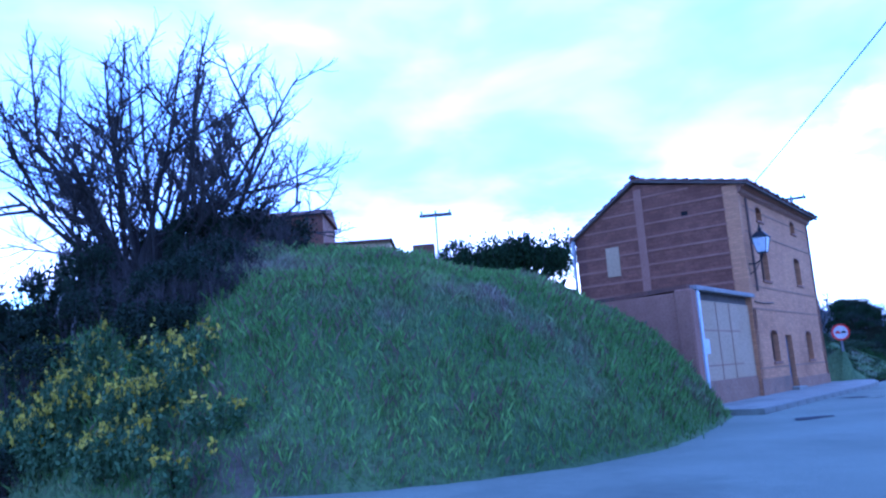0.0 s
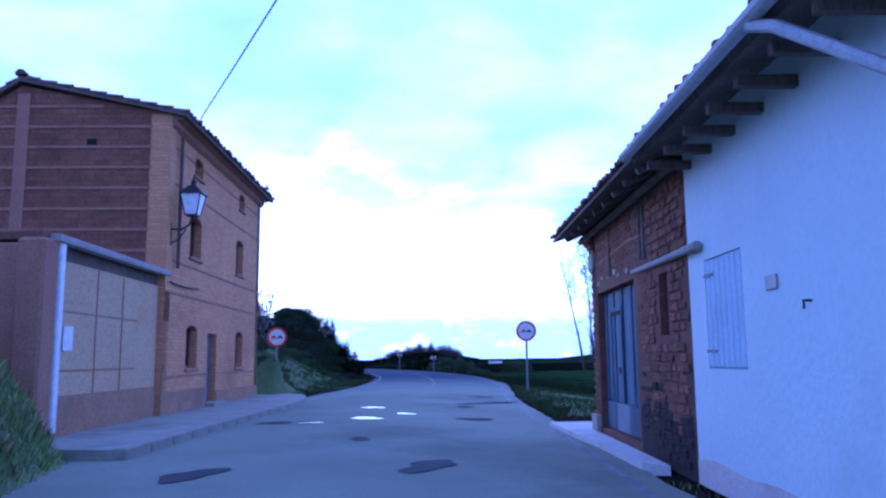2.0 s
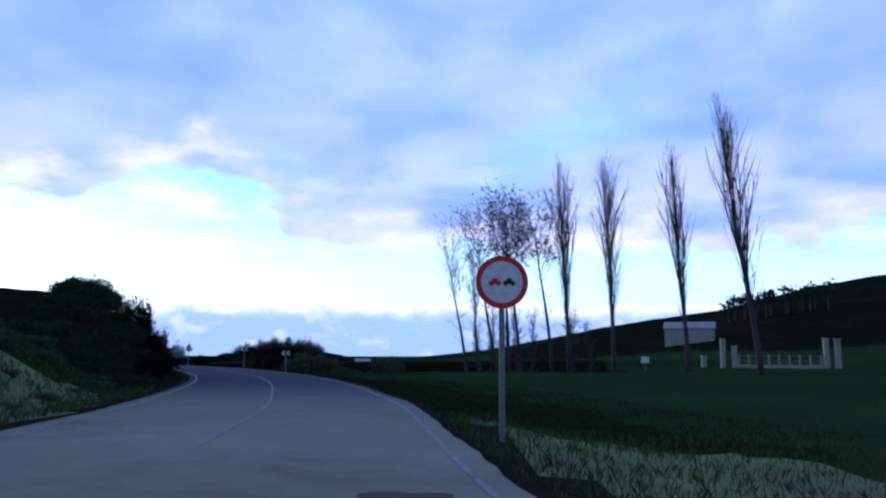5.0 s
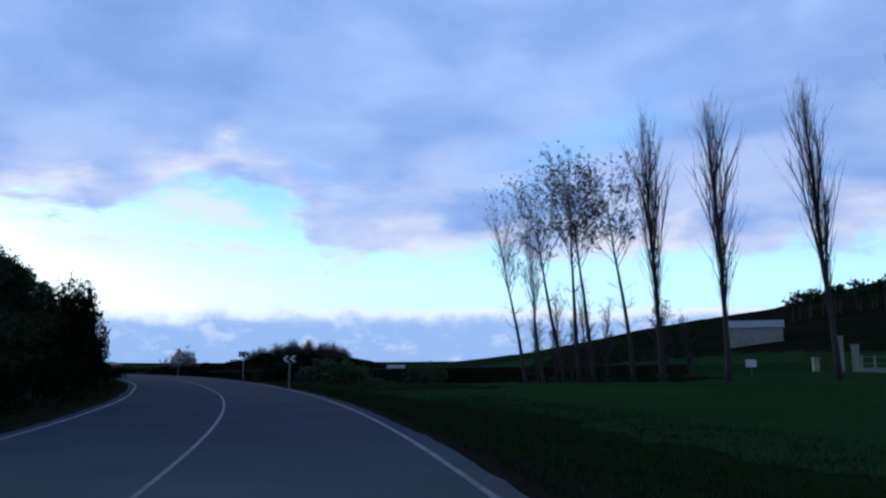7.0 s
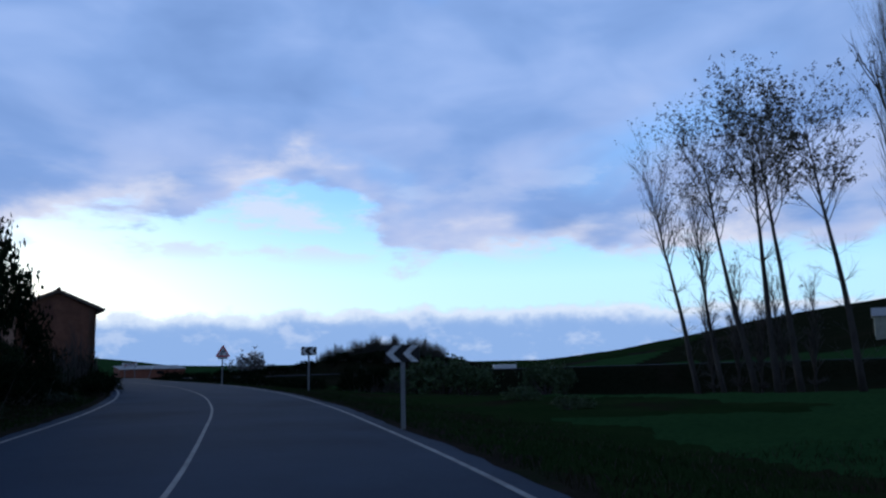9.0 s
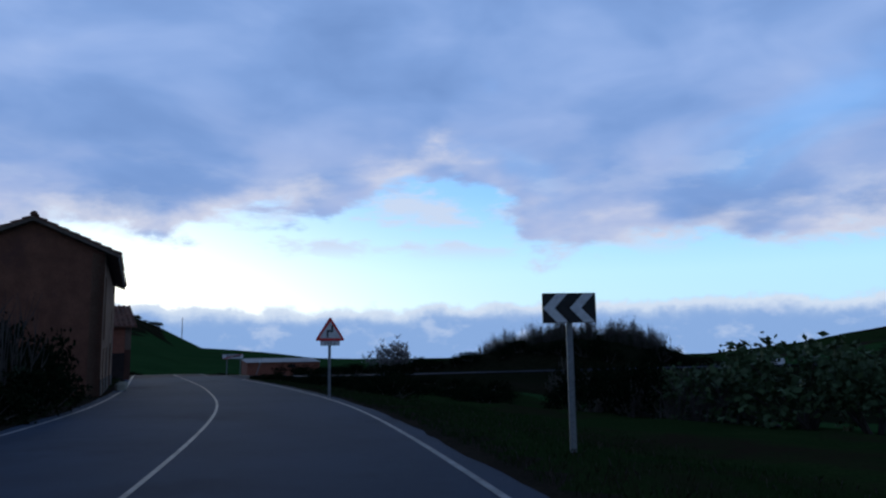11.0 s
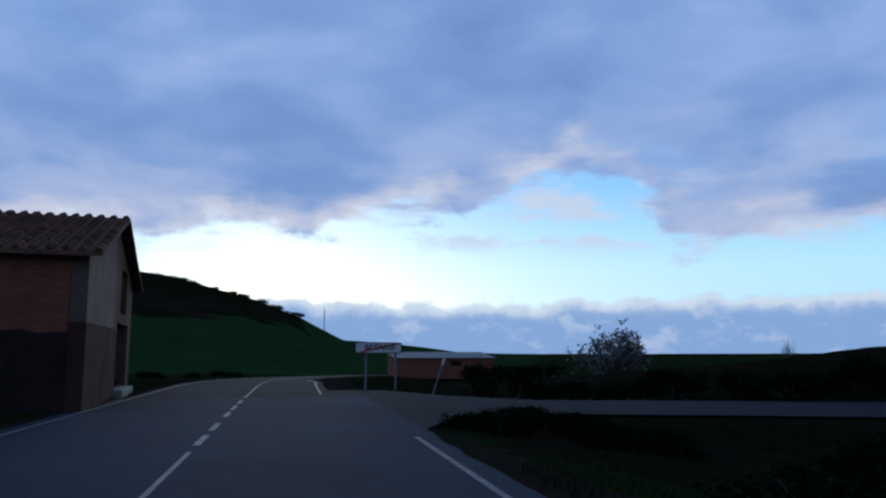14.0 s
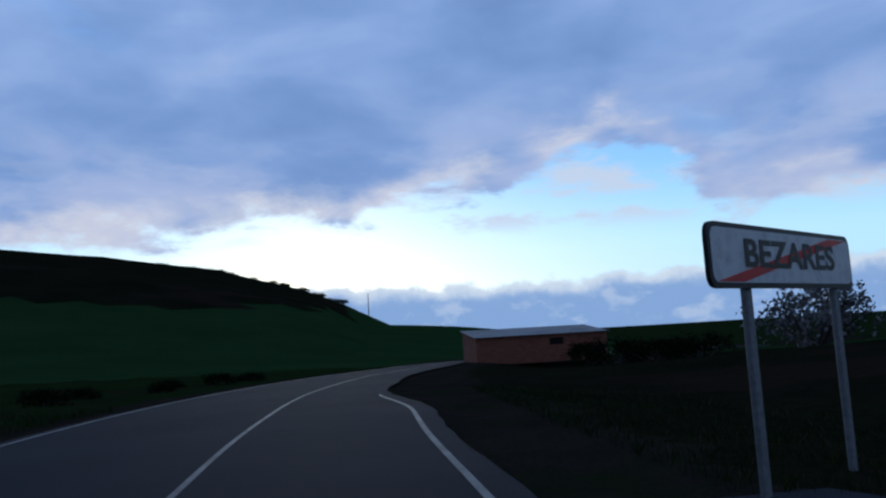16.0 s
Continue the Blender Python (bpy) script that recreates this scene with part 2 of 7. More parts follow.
# M_GRASS darkened for later verges: dusk gloom is in the colour
M_VERGE = surf("dimmed_verge", (0.014, 0.028, 0.009), (0.022, 0.036, 0.012), 0.45, 0.95, 0.8, 14, c3=(0.022, 0.019, 0.012), spec=0.0, dist=0.1)
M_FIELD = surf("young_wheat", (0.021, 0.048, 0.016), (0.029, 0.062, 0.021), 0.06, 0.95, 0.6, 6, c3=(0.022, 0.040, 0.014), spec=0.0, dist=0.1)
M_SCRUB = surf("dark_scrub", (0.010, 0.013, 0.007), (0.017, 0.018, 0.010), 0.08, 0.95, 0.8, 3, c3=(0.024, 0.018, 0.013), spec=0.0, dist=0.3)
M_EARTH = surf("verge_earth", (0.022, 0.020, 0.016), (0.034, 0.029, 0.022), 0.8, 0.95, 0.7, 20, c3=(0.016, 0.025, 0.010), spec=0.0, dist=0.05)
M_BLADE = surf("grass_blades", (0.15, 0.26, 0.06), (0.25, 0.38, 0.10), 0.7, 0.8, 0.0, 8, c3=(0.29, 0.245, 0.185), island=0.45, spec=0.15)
# darkened copies of M_BLADE and M_DRY, with the dusk light level painted in
M_BLADED = surf("dimmed_grass_blades", (0.016, 0.034, 0.010), (0.026, 0.046, 0.014), 0.6, 0.8, 0.0, 8, c3=(0.03, 0.026, 0.016), island=0.35, spec=0.02)
M_BLADEM = surf("half_dimmed_blades", (0.045, 0.085, 0.022), (0.075, 0.125, 0.034), 0.6, 0.8, 0.0, 8, c3=(0.07, 0.065, 0.04), island=0.4, spec=0.05)
M_DRYD = surf("dimmed_dry_stalks", (0.035, 0.028, 0.021), (0.05, 0.04, 0.03), 1.0, 0.9, 0.0, 12, island=0.3)
M_DRY = surf("dry_stalks", (0.16, 0.12, 0.085), (0.22, 0.17, 0.12), 1.0, 0.9, 0.0, 12, island=0.3)
M_BARK = surf("grey_bark", (0.045, 0.040, 0.038), (0.075, 0.067, 0.06), 2.0, 0.9, 0.5, 25, stretch=(1, 1, 0.3))
M_BARKPALE = surf("pale_bark", (0.22, 0.20, 0.19), (0.30, 0.27, 0.25), 2.0, 0.9, 0.4, 25)
M_TWIG = surf("brown_twigs", (0.06, 0.052, 0.047), (0.095, 0.083, 0.075), 2.0, 0.9, 0.0, 10, island=0.2)
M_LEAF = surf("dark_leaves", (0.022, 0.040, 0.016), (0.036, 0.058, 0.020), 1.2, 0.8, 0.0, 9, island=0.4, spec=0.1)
# lighter copy of M_LEAF for bushes that look better lit
M_LEAFG = surf("lit_green_leaves", (0.050, 0.080, 0.034), (0.080, 0.110, 0.048), 1.2, 0.7, 0.0, 9, island=0.4, spec=0.15)
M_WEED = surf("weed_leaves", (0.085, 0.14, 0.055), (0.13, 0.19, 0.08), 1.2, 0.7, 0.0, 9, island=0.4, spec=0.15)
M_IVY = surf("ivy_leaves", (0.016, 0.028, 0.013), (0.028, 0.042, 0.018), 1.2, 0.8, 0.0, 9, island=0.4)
M_BUD = surf("spring_buds", (0.045, 0.042, 0.028), (0.065, 0.06, 0.036), 1.2, 0.8, 0.0, 9, island=0.3)
M_BLOSSOM = surf("white_blossom", (0.15, 0.145, 0.15), (0.23, 0.225, 0.23), 2.0, 0.8, 0.0, 9, island=0.3)
M_YELLOW = surf("yellow_flowers", (0.50, 0.40, 0.03), (0.6, 0.5, 0.06), 2.0, 0.7, 0.0, 9, island=0.2)
M_ADOBE = surf("red_adobe", (0.15, 0.072, 0.048), (0.235, 0.112, 0.072), 1.7, 0.95, 0.9, 24, c3=(0.12, 0.06, 0.048), dist=0.03)
M_ADOBEB = surf("adobe_brick", (0.17, 0.076, 0.048), (0.26, 0.122, 0.076), 2.6, 0.95, 0.9, 26, c3=(0.13, 0.066, 0.05), island=0.3, dist=0.02)
M_COURSE = surf("brick_course", (0.34, 0.18, 0.115), (0.40, 0.22, 0.145), 2.0, 0.9, 0.6, 28, c3=(0.27, 0.14, 0.09))
M_GABLE = surf("gable_adobe", (0.22, 0.105, 0.066), (0.31, 0.152, 0.096), 1.7, 0.95, 0.9, 24, c3=(0.17, 0.08, 0.054), dist=0.03, brick=(0.30, 0.11, 0.014, (0.80, 0.78, 0.76)))
M_RENDER = surf("salmon_brick", (0.58, 0.31, 0.15), (0.64, 0.36, 0.18), 0.8, 0.9, 0.4, 18, c3=(0.44, 0.235, 0.115), gr=0.85, brick=(0.26, 0.075, 0.012, (0.80, 0.78, 0.76)))
M_OCHRE = surf("ochre_render", (0.52, 0.38, 0.215), (0.58, 0.43, 0.26), 0.7, 0.9, 0.4, 18, c3=(0.45, 0.30, 0.17))
M_PLINTH = surf("worn_plinth", (0.34, 0.20, 0.12), (0.40, 0.245, 0.15), 1.5, 0.95, 0.6, 20, c3=(0.24, 0.165, 0.11))
M_WHITE = surf("whitewash", (0.64, 0.71, 0.70), (0.70, 0.76, 0.75), 0.7, 0.9, 0.25, 14, c3=(0.60, 0.64, 0.62), gr=0.95)
M_SLAB = surf("white_slab", (0.58, 0.56, 0.53), (0.66, 0.64, 0.61), 1.5, 0.9, 0.5, 30, c3=(0.36, 0.34, 0.31))
M_STAIN = surf("damp_plinth", (0.62, 0.54, 0.49), (0.67, 0.61, 0.57), 1.2, 0.95, 0.4, 16, c3=(0.50, 0.40, 0.34), gr=0.9)
M_TILE = surf("clay_tile", (0.15, 0.08, 0.058), (0.21, 0.115, 0.082), 3.0, 0.95, 0.6, 25, c3=(0.08, 0.068, 0.055), island=0.35, spec=0.1)
M_WOOD = surf("weathered_wood", (0.12, 0.095, 0.075), (0.18, 0.15, 0.12), 2.0, 0.9, 0.6, 30, stretch=(1, 1, 0.2))
M_PALEWOOD = surf("bleached_wood", (0.33, 0.31, 0.28), (0.42, 0.39, 0.35), 3.0, 0.9, 0.5, 30)
M_BLUE = surf("blue_painted_planks", (0.058, 0.112, 0.175), (0.10, 0.165, 0.235), 5.0, 0.8, 0.6, 30, c3=(0.20, 0.24, 0.27), stretch=(3, 3, 0.12), island=0.25)
M_PALEBLUE = surf("pale_blue_paint", (0.46, 0.57, 0.66), (0.52, 0.62, 0.70), 2.0, 0.7, 0.3, 20, c3=(0.40, 0.49, 0.56), gr=0.88)
M_DOORPALE = surf("faded_blue_sheet", (0.17, 0.215, 0.29), (0.22, 0.27, 0.34), 2.0, 0.75, 0.4, 24, c3=(0.13, 0.17, 0.23))
M_DOOR = surf("grey_blue_door", (0.12, 0.14, 0.19), (0.15, 0.17, 0.22), 2.0, 0.7, 0.3, 20)
M_GLASS = surf("dark_pane", (0.015, 0.017, 0.02), (0.02, 0.022, 0.026), 1.0, 0.12, 0.0, 5, spec=0.5)
M_SHUTTER = surf("brown_shutter", (0.13, 0.085, 0.07), (0.17, 0.115, 0.095), 2.0, 0.8, 0.4, 25)
M_STEEL = surf("galvanised_steel", (0.22, 0.23, 0.24), (0.27, 0.28, 0.29), 3.0, 0.6, 0.1, 25, metal=0.3)
M_ZINC = surf("zinc_gutter", (0.45, 0.46, 0.47), (0.52, 0.53, 0.54), 2.0, 0.55, 0.2, 20, metal=0.2)
M_BLACK = surf("black_iron", (0.02, 0.02, 0.022), (0.03, 0.03, 0.032), 3.0, 0.5, 0.1, 20)
M_SIGNW = surf("sign_white", (0.72, 0.73, 0.74), (0.76, 0.77, 0.78), 2.0, 0.45, 0.0, 10)
M_SIGNR = surf("sign_red", (0.62, 0.03, 0.03), (0.68, 0.04, 0.035), 2.0, 0.45, 0.0, 10)
M_SIGNK = surf("sign_black", (0.012, 0.012, 0.014), (0.018, 0.018, 0.02), 2.0, 0.45, 0.0, 10)
M_SIGNB = surf("sign_back", (0.33, 0.34, 0.35), (0.4, 0.41, 0.42), 2.0, 0.5, 0.1, 15, metal=0.5)
M_LAMPG = surf("frosted_glass", (0.72, 0.74, 0.76), (0.78, 0.8, 0.82), 2.0, 0.3, 0.0, 10)
M_PLASTER = surf("old_plaster", (0.15, 0.105, 0.08), (0.21, 0.15, 0.115), 0.8, 0.9, 0.4, 16, c3=(0.10, 0.066, 0.05))
# brown plaster made darker, so the house front's deep shade is in the colour
M_DIMPLASTER = surf("dimmed_brown_plaster", (0.15, 0.094, 0.066), (0.215, 0.14, 0.10), 0.8, 0.95, 0.5, 16, c3=(0.07, 0.048, 0.038), spec=0.05)
M_BRICK = surf("red_brick", (0.25, 0.10, 0.068), (0.31, 0.135, 0.09), 2.0, 0.9, 0.6, 24, c3=(0.24, 0.10, 0.07), gr=0.8, brick=(0.27, 0.085, 0.014, (0.75, 0.72, 0.70)))
M_SHEET = surf("fibre_cement", (0.30, 0.30, 0.30), (0.36, 0.36, 0.36), 1.0, 0.85, 0.4, 12, c3=(0.22, 0.22, 0.21))
M_BLACKFOOT = surf("black_foot_masonry", (0.026, 0.020, 0.019), (0.045, 0.033, 0.030), 1.6, 0.95, 0.9, 20, c3=(0.022, 0.018, 0.018), dist=0.03)
# M_BRICK darkened: the dimness at the gable foot is in the colour
M_DARKBRICK = surf("dimmed_brick", (0.085, 0.048, 0.04), (0.12, 0.066, 0.053), 1.5, 0.95, 0.6, 22, c3=(0.05, 0.032, 0.03), spec=0.05, brick=(0.27, 0.085, 0.014, (0.75, 0.72, 0.70)))
# M_IVY darkened again: near-black leaves stand in for unlit growth
M_BRAMBLE = surf("dimmed_brambles", (0.008, 0.014, 0.007), (0.014, 0.021, 0.010), 1.2, 0.9, 0.0, 9, island=0.35, spec=0.0)
# near-black base colour stands for the unlit space behind openings
M_VOID = surf("dark_interior", (0.02, 0.018, 0.017), (0.03, 0.027, 0.025), 1.0, 0.95, 0.0, 8)

# ---- building helpers ----
def mesh_of(name, verts, faces, mats, indices=None, smooth=False):
    me = bpy.data.meshes.new(name)
    me.from_pydata([tuple(v) for v in verts], [], faces)
    for m in (mats if isinstance(mats, (list, tuple)) else [mats]):
        me.materials.append(m)
    if indices is not None:
        me.polygons.foreach_set("material_index", indices)
    if smooth:
        me.polygons.foreach_set("use_smooth", [True] * len(me.polygons))
    me.update()
    return me


def part(name, geo, material, parent, label="", at=None, smooth=False, kind=""):
    """Links geometry (verts, faces), or a finished mesh, as one object under a thing or a part."""
    me = geo if isinstance(geo, bpy.types.Mesh) else mesh_of(name, geo[0], geo[1], material, smooth=smooth)
    ob = new(name, me)
    ob.parent = parent
    if at is not None:
        ob.matrix_local = at
    return tagged(ob, label, kind=kind)


def thing(name, m, label, category, group="", kind=""):
    ob = new(name)
    ob.empty_display_size = 0.3
    ob.matrix_world = m
    return tagged(ob, label, category, group, kind)


class Geo:
    """Vertices and faces gathered piece by piece."""
    def __init__(self):
        self.v, self.f = [], []

    def add(self, verts, faces):
        k = len(self.v)
        self.v.extend(verts)
        self.f.extend(tuple(i + k for i in f) for f in faces)
        return self

    def box(self, x0, x1, y0, y1, z0, z1, bev=0.0):
        if bev:
            b = bev
            ring = [(x0 + b, y0), (x1 - b, y0), (x1, y0 + b), (x1, y1 - b), (x1 - b, y1), (x0 + b, y1), (x0, y1 - b), (x0, y0 + b)]
            vs = [(x, y, z) for z in (z0 + b, z1 - b) for x, y in ring]
            cx, cy = (x0 + x1) / 2, (y0 + y1) / 2
            inn = [(x + (b if x < cx else -b) * 0.7, y + (b if y < cy else -b) * 0.7) for x, y in ring]
            vs += [(x, y, z0) for x, y in inn] + [(x, y, z1) for x, y in inn]
            fs = [(i, (i + 1) % 8, 8 + (i + 1) % 8, 8 + i) for i in range(8)]
            fs += [(16 + i, 16 + (i + 1) % 8, (i + 1) % 8, i) for i in range(8)]
            fs += [(8 + i, 8 + (i + 1) % 8, 24 + (i + 1) % 8, 24 + i) for i in range(8)]
            fs += [tuple(range(23, 15, -1)), tuple(range(24, 32))]
            return self.add(vs, fs)
        vs = [(x, y, z) for z in (z0, z1) for x, y in ((x0, y0), (x1, y0), (x1, y1), (x0, y1))]
        return self.add(vs, [(3, 2, 1, 0), (4, 5, 6, 7), (0, 1, 5, 4), (1, 2, 6, 5), (2, 3, 7, 6), (3, 0, 4, 7)])

    def prism(self, pts, along, axis="y"):
        """A polygon in x-z (axis y) or y-z (axis x) or x-y (axis z), drawn out from along[0] to along[1]."""
        n = len(pts)
        if axis == "y":
            vs = [(a, t, b) for t in along for a, b in pts]
        elif axis == "x":
            vs = [(t, a, b) for t in along for a, b in pts]
        else:
            vs = [(a, b, t) for t in along for a, b in pts]
        fs = [tuple(range(n)), tuple(range(2 * n - 1, n - 1, -1))]
        fs += [(i, n + i, n + (i + 1) % n, (i + 1) % n) for i in range(n)]
        return self.add(vs, fs)

    def tube(self, path, radii, sides=6, cap=True):
        path = [Vector(p) for p in path]
        k, n = len(self.v), len(path)
        ref = Vector((0.31, 0.22, 0.92))
        for i, p in enumerate(path):
            d = (path[min(i + 1, n - 1)] - path[max(i - 1, 0)]).normalized()
            r = ref if abs(d.dot(ref)) < 0.93 else Vector((1, 0, 0))
            a = d.cross(r).normalized()
            b = d.cross(a)
            for j in range(sides):
                w = 2 * math.pi * j / sides
                q = p + (a * math.cos(w) + b * math.sin(w)) * radii[i]
                self.v.append((q.x, q.y, q.z))
        for i in range(n - 1):
            for j in range(sides):
                self.f.append((k + i * sides + j, k + i * sides + (j + 1) % sides, k + (i + 1) * sides + (j + 1) % sides, k + (i + 1) * sides + j))
        if cap:
            self.f.append(tuple(k + j for j in range(sides - 1, -1, -1)))
            self.f.append(tuple(k + (n - 1) * sides + j for j in range(sides)))
        return self

    @property
    def geo(self):
        return self.v, self.f


def box_geo(*a, **k):
    return Geo().box(*a, **k).geo


def wall_geo(length, height, thick, holes, roughen=0.0):
    """An upright wall in x-z, its front at y = 0, with holes (x0, x1, z0, z1) right through."""
    xs = sorted({0.0, length, *[v for h in holes for v in h[:2]]})
    zs = sorted({0.0, height, *[v for h in holes for v in h[2:]]})
    solid = {}
    for i in range(len(xs) - 1):
        for j in range(len(zs) - 1):
            cx, cz = (xs[i] + xs[i + 1]) / 2, (zs[j] + zs[j + 1]) / 2
            solid[i, j] = not any(h[0] < cx < h[1] and h[2] < cz < h[3] for h in holes)
    g = Geo()
    nid = {}

    def v(i, j, back):
        key = (i, j, back)
        if key not in nid:
            nid[key] = len(g.v)
            g.v.append((xs[i], thick if back else 0.0, zs[j]))
        return nid[key]

    for (i, j), s in solid.items():
        if not s:
            continue
        g.f.append((v(i, j, 0), v(i + 1, j, 0), v(i + 1, j + 1, 0), v(i, j + 1, 0)))
        g.f.append((v(i, j + 1, 1), v(i + 1, j + 1, 1), v(i + 1, j, 1), v(i, j, 1)))
        for di, dj, a, b in ((-1, 0, (i, j + 1), (i, j)), (1, 0, (i + 1, j), (i + 1, j + 1)), (0, -1, (i, j), (i + 1, j)), (0, 1, (i + 1, j + 1), (i, j + 1))):
            if not solid.get((i + di, j + dj), False):
                g.f.append((v(*a, 0), v(*a, 1), v(*b, 1), v(*b, 0)))
    return g.geo


# ---- the ground ----
def spline(pts, step):
    """A smooth line through pts, sampled every step metres."""
    p = np.array(pts, float)
    p = np.vstack([2 * p[0] - p[1], p, 2 * p[-1] - p[-2]])
    out = []
    for i in range(1, len(p) - 2):
        n = max(2, int(np.linalg.norm(p[i + 1] - p[i]) / step))
        t = np.linspace(0, 1, n, endpoint=False)[:, None]
        out.append(0.5 * (2 * p[i] + (p[i + 1] - p[i - 1]) * t + (2 * p[i - 1] - 5 * p[i] + 4 * p[i + 1] - p[i + 2]) * t ** 2
                          + (3 * p[i] - p[i - 1] - 3 * p[i + 1] + p[i + 2]) * t ** 3))
    return np.vstack(out + [p[-2:-1]])


ROAD = spline([(6.0, -70), (5.0, -46), (3.9, -30), (2.6, -21.2), (1.45, -15.1), (0.35, -9.5), (-0.85, -2.5), (-2.1, 7.0), (-3.35, 13.0), (-5.1, 20.3), (-7.2, 27.5),
               (-9.9, 35.2), (-12.85, 42.3), (-16.3, 50.0), (-21.0, 59.0), (-27.3, 69.2), (-35.1, 79.5), (-42.2, 88.1), (-49.3, 96.5), (-55.4, 103.8), (-58.3, 107.4), (-63.3, 114.2),
               (-70.2, 125.5), (-77.5, 140), (-84.5, 154), (-88.5, 168), (-86.5, 186), (-75, 207), (-50, 232), (-20, 255), (60, 290)], 1.0)
SIDE = spline([(-45.5, 98.2), (-42.5, 100.8), (-37, 103.0), (-28, 106.0), (-14, 109.2), (5, 111), (40, 112)], 1.5)
LANE, SIDE_HALF = 3.05, 2.4
road_s = np.concatenate([[0], np.cumsum(np.linalg.norm(np.diff(ROAD, axis=0), axis=1))])
S_JUNCTION = road_s[np.argmin(np.hypot(ROAD[:, 0] + 57.8, ROAD[:, 1] - 108.2))]


def road_z(s):
    k = np.clip((s - S_JUNCTION) / 62.0, 0, 2.5)
    return -1.75 * k ** 1.3 / (1 + 0.25 * k)


def to_line(x, y, line):
    """Nearest place on a line: metres along it and metres to its left."""
    seg, d = line[:-1], np.diff(line, axis=0)
    ll = np.linalg.norm(d, axis=1)
    cum = np.concatenate([[0], np.cumsum(ll)])
    best, s_out, d_out = np.full(x.shape, 1e18), np.zeros(x.shape), np.zeros(x.shape)
    for i in range(len(seg)):
        rx, ry = x - seg[i, 0], y - seg[i, 1]
        t = np.clip((rx * d[i, 0] + ry * d[i, 1]) / ll[i] ** 2, 0, 1)
        ex, ey = rx - t * d[i, 0], ry - t * d[i, 1]
        q = ex * ex + ey * ey
        m = q < best
        best[m] = q[m]
        s_out[m] = (cum[i] + t * ll[i])[m]
        d_out[m] = (np.sqrt(q) * np.sign(d[i, 0] * ry - d[i, 1] * rx))[m]
    return s_out, d_out


def ramp(x, a, b):
    t = np.clip((x - a) / (b - a), 0, 1)
    return t * t * (3 - 2 * t)


FOOT = np.array([(-90, -39), (-40, -36), (-18, -33.2), (-9.5, -32.3), (-4.4, -31.6), (-1.75, -30.7), (-0.3, -29.5), (0.7, -28.2), (1.2, -26.6), (1.15, -24.6), (0.45, -22.6),
                 (-0.4, -20.6), (-1.15, -18.9), (-2.3, -17.75), (-7.5, -18.4), (-9.6, -16), (-12, -13), (-11, -4.8), (-6.4, -4.2)], float)


def hill_tables():
    az = np.array([-180, -90, -60, -40, -36, -33, -30, -25, -20, -16, -9, -2, 5, 10, 17, 24, 30, 34, 37.8, 38.3, 38.9, 42, 44.5, 47.5, 54, 60, 66, 80, 120, 180.0])
    up = np.array([4, 6, 7, 6.2, 5.6, 5.0, 4.3, 3.7, 3.0, 2.3, 1.1, 0.4, 0.25, 0.2, 0.1, 0.1, 0.85, 1.15, 1.35, 1.5, 2.8, 3.8, 4.4, 5.2, 6.0, 6.5, 7.0, 7.2, 6, 4.0])
    return az, up


def noise2(x, y, f, seed=0.0):
    return (np.sin(x * f + seed) * np.cos(y * f * 1.13 + seed * 1.7) + 0.5 * np.sin((x + y) * f * 2.1 + seed * 2.3) * np.cos((x - y) * f * 1.7)
            + 0.3 * np.sin(x * f * 4.3 + 1.1 * seed) * np.sin(y * f * 3.9 + seed)) / 1.8


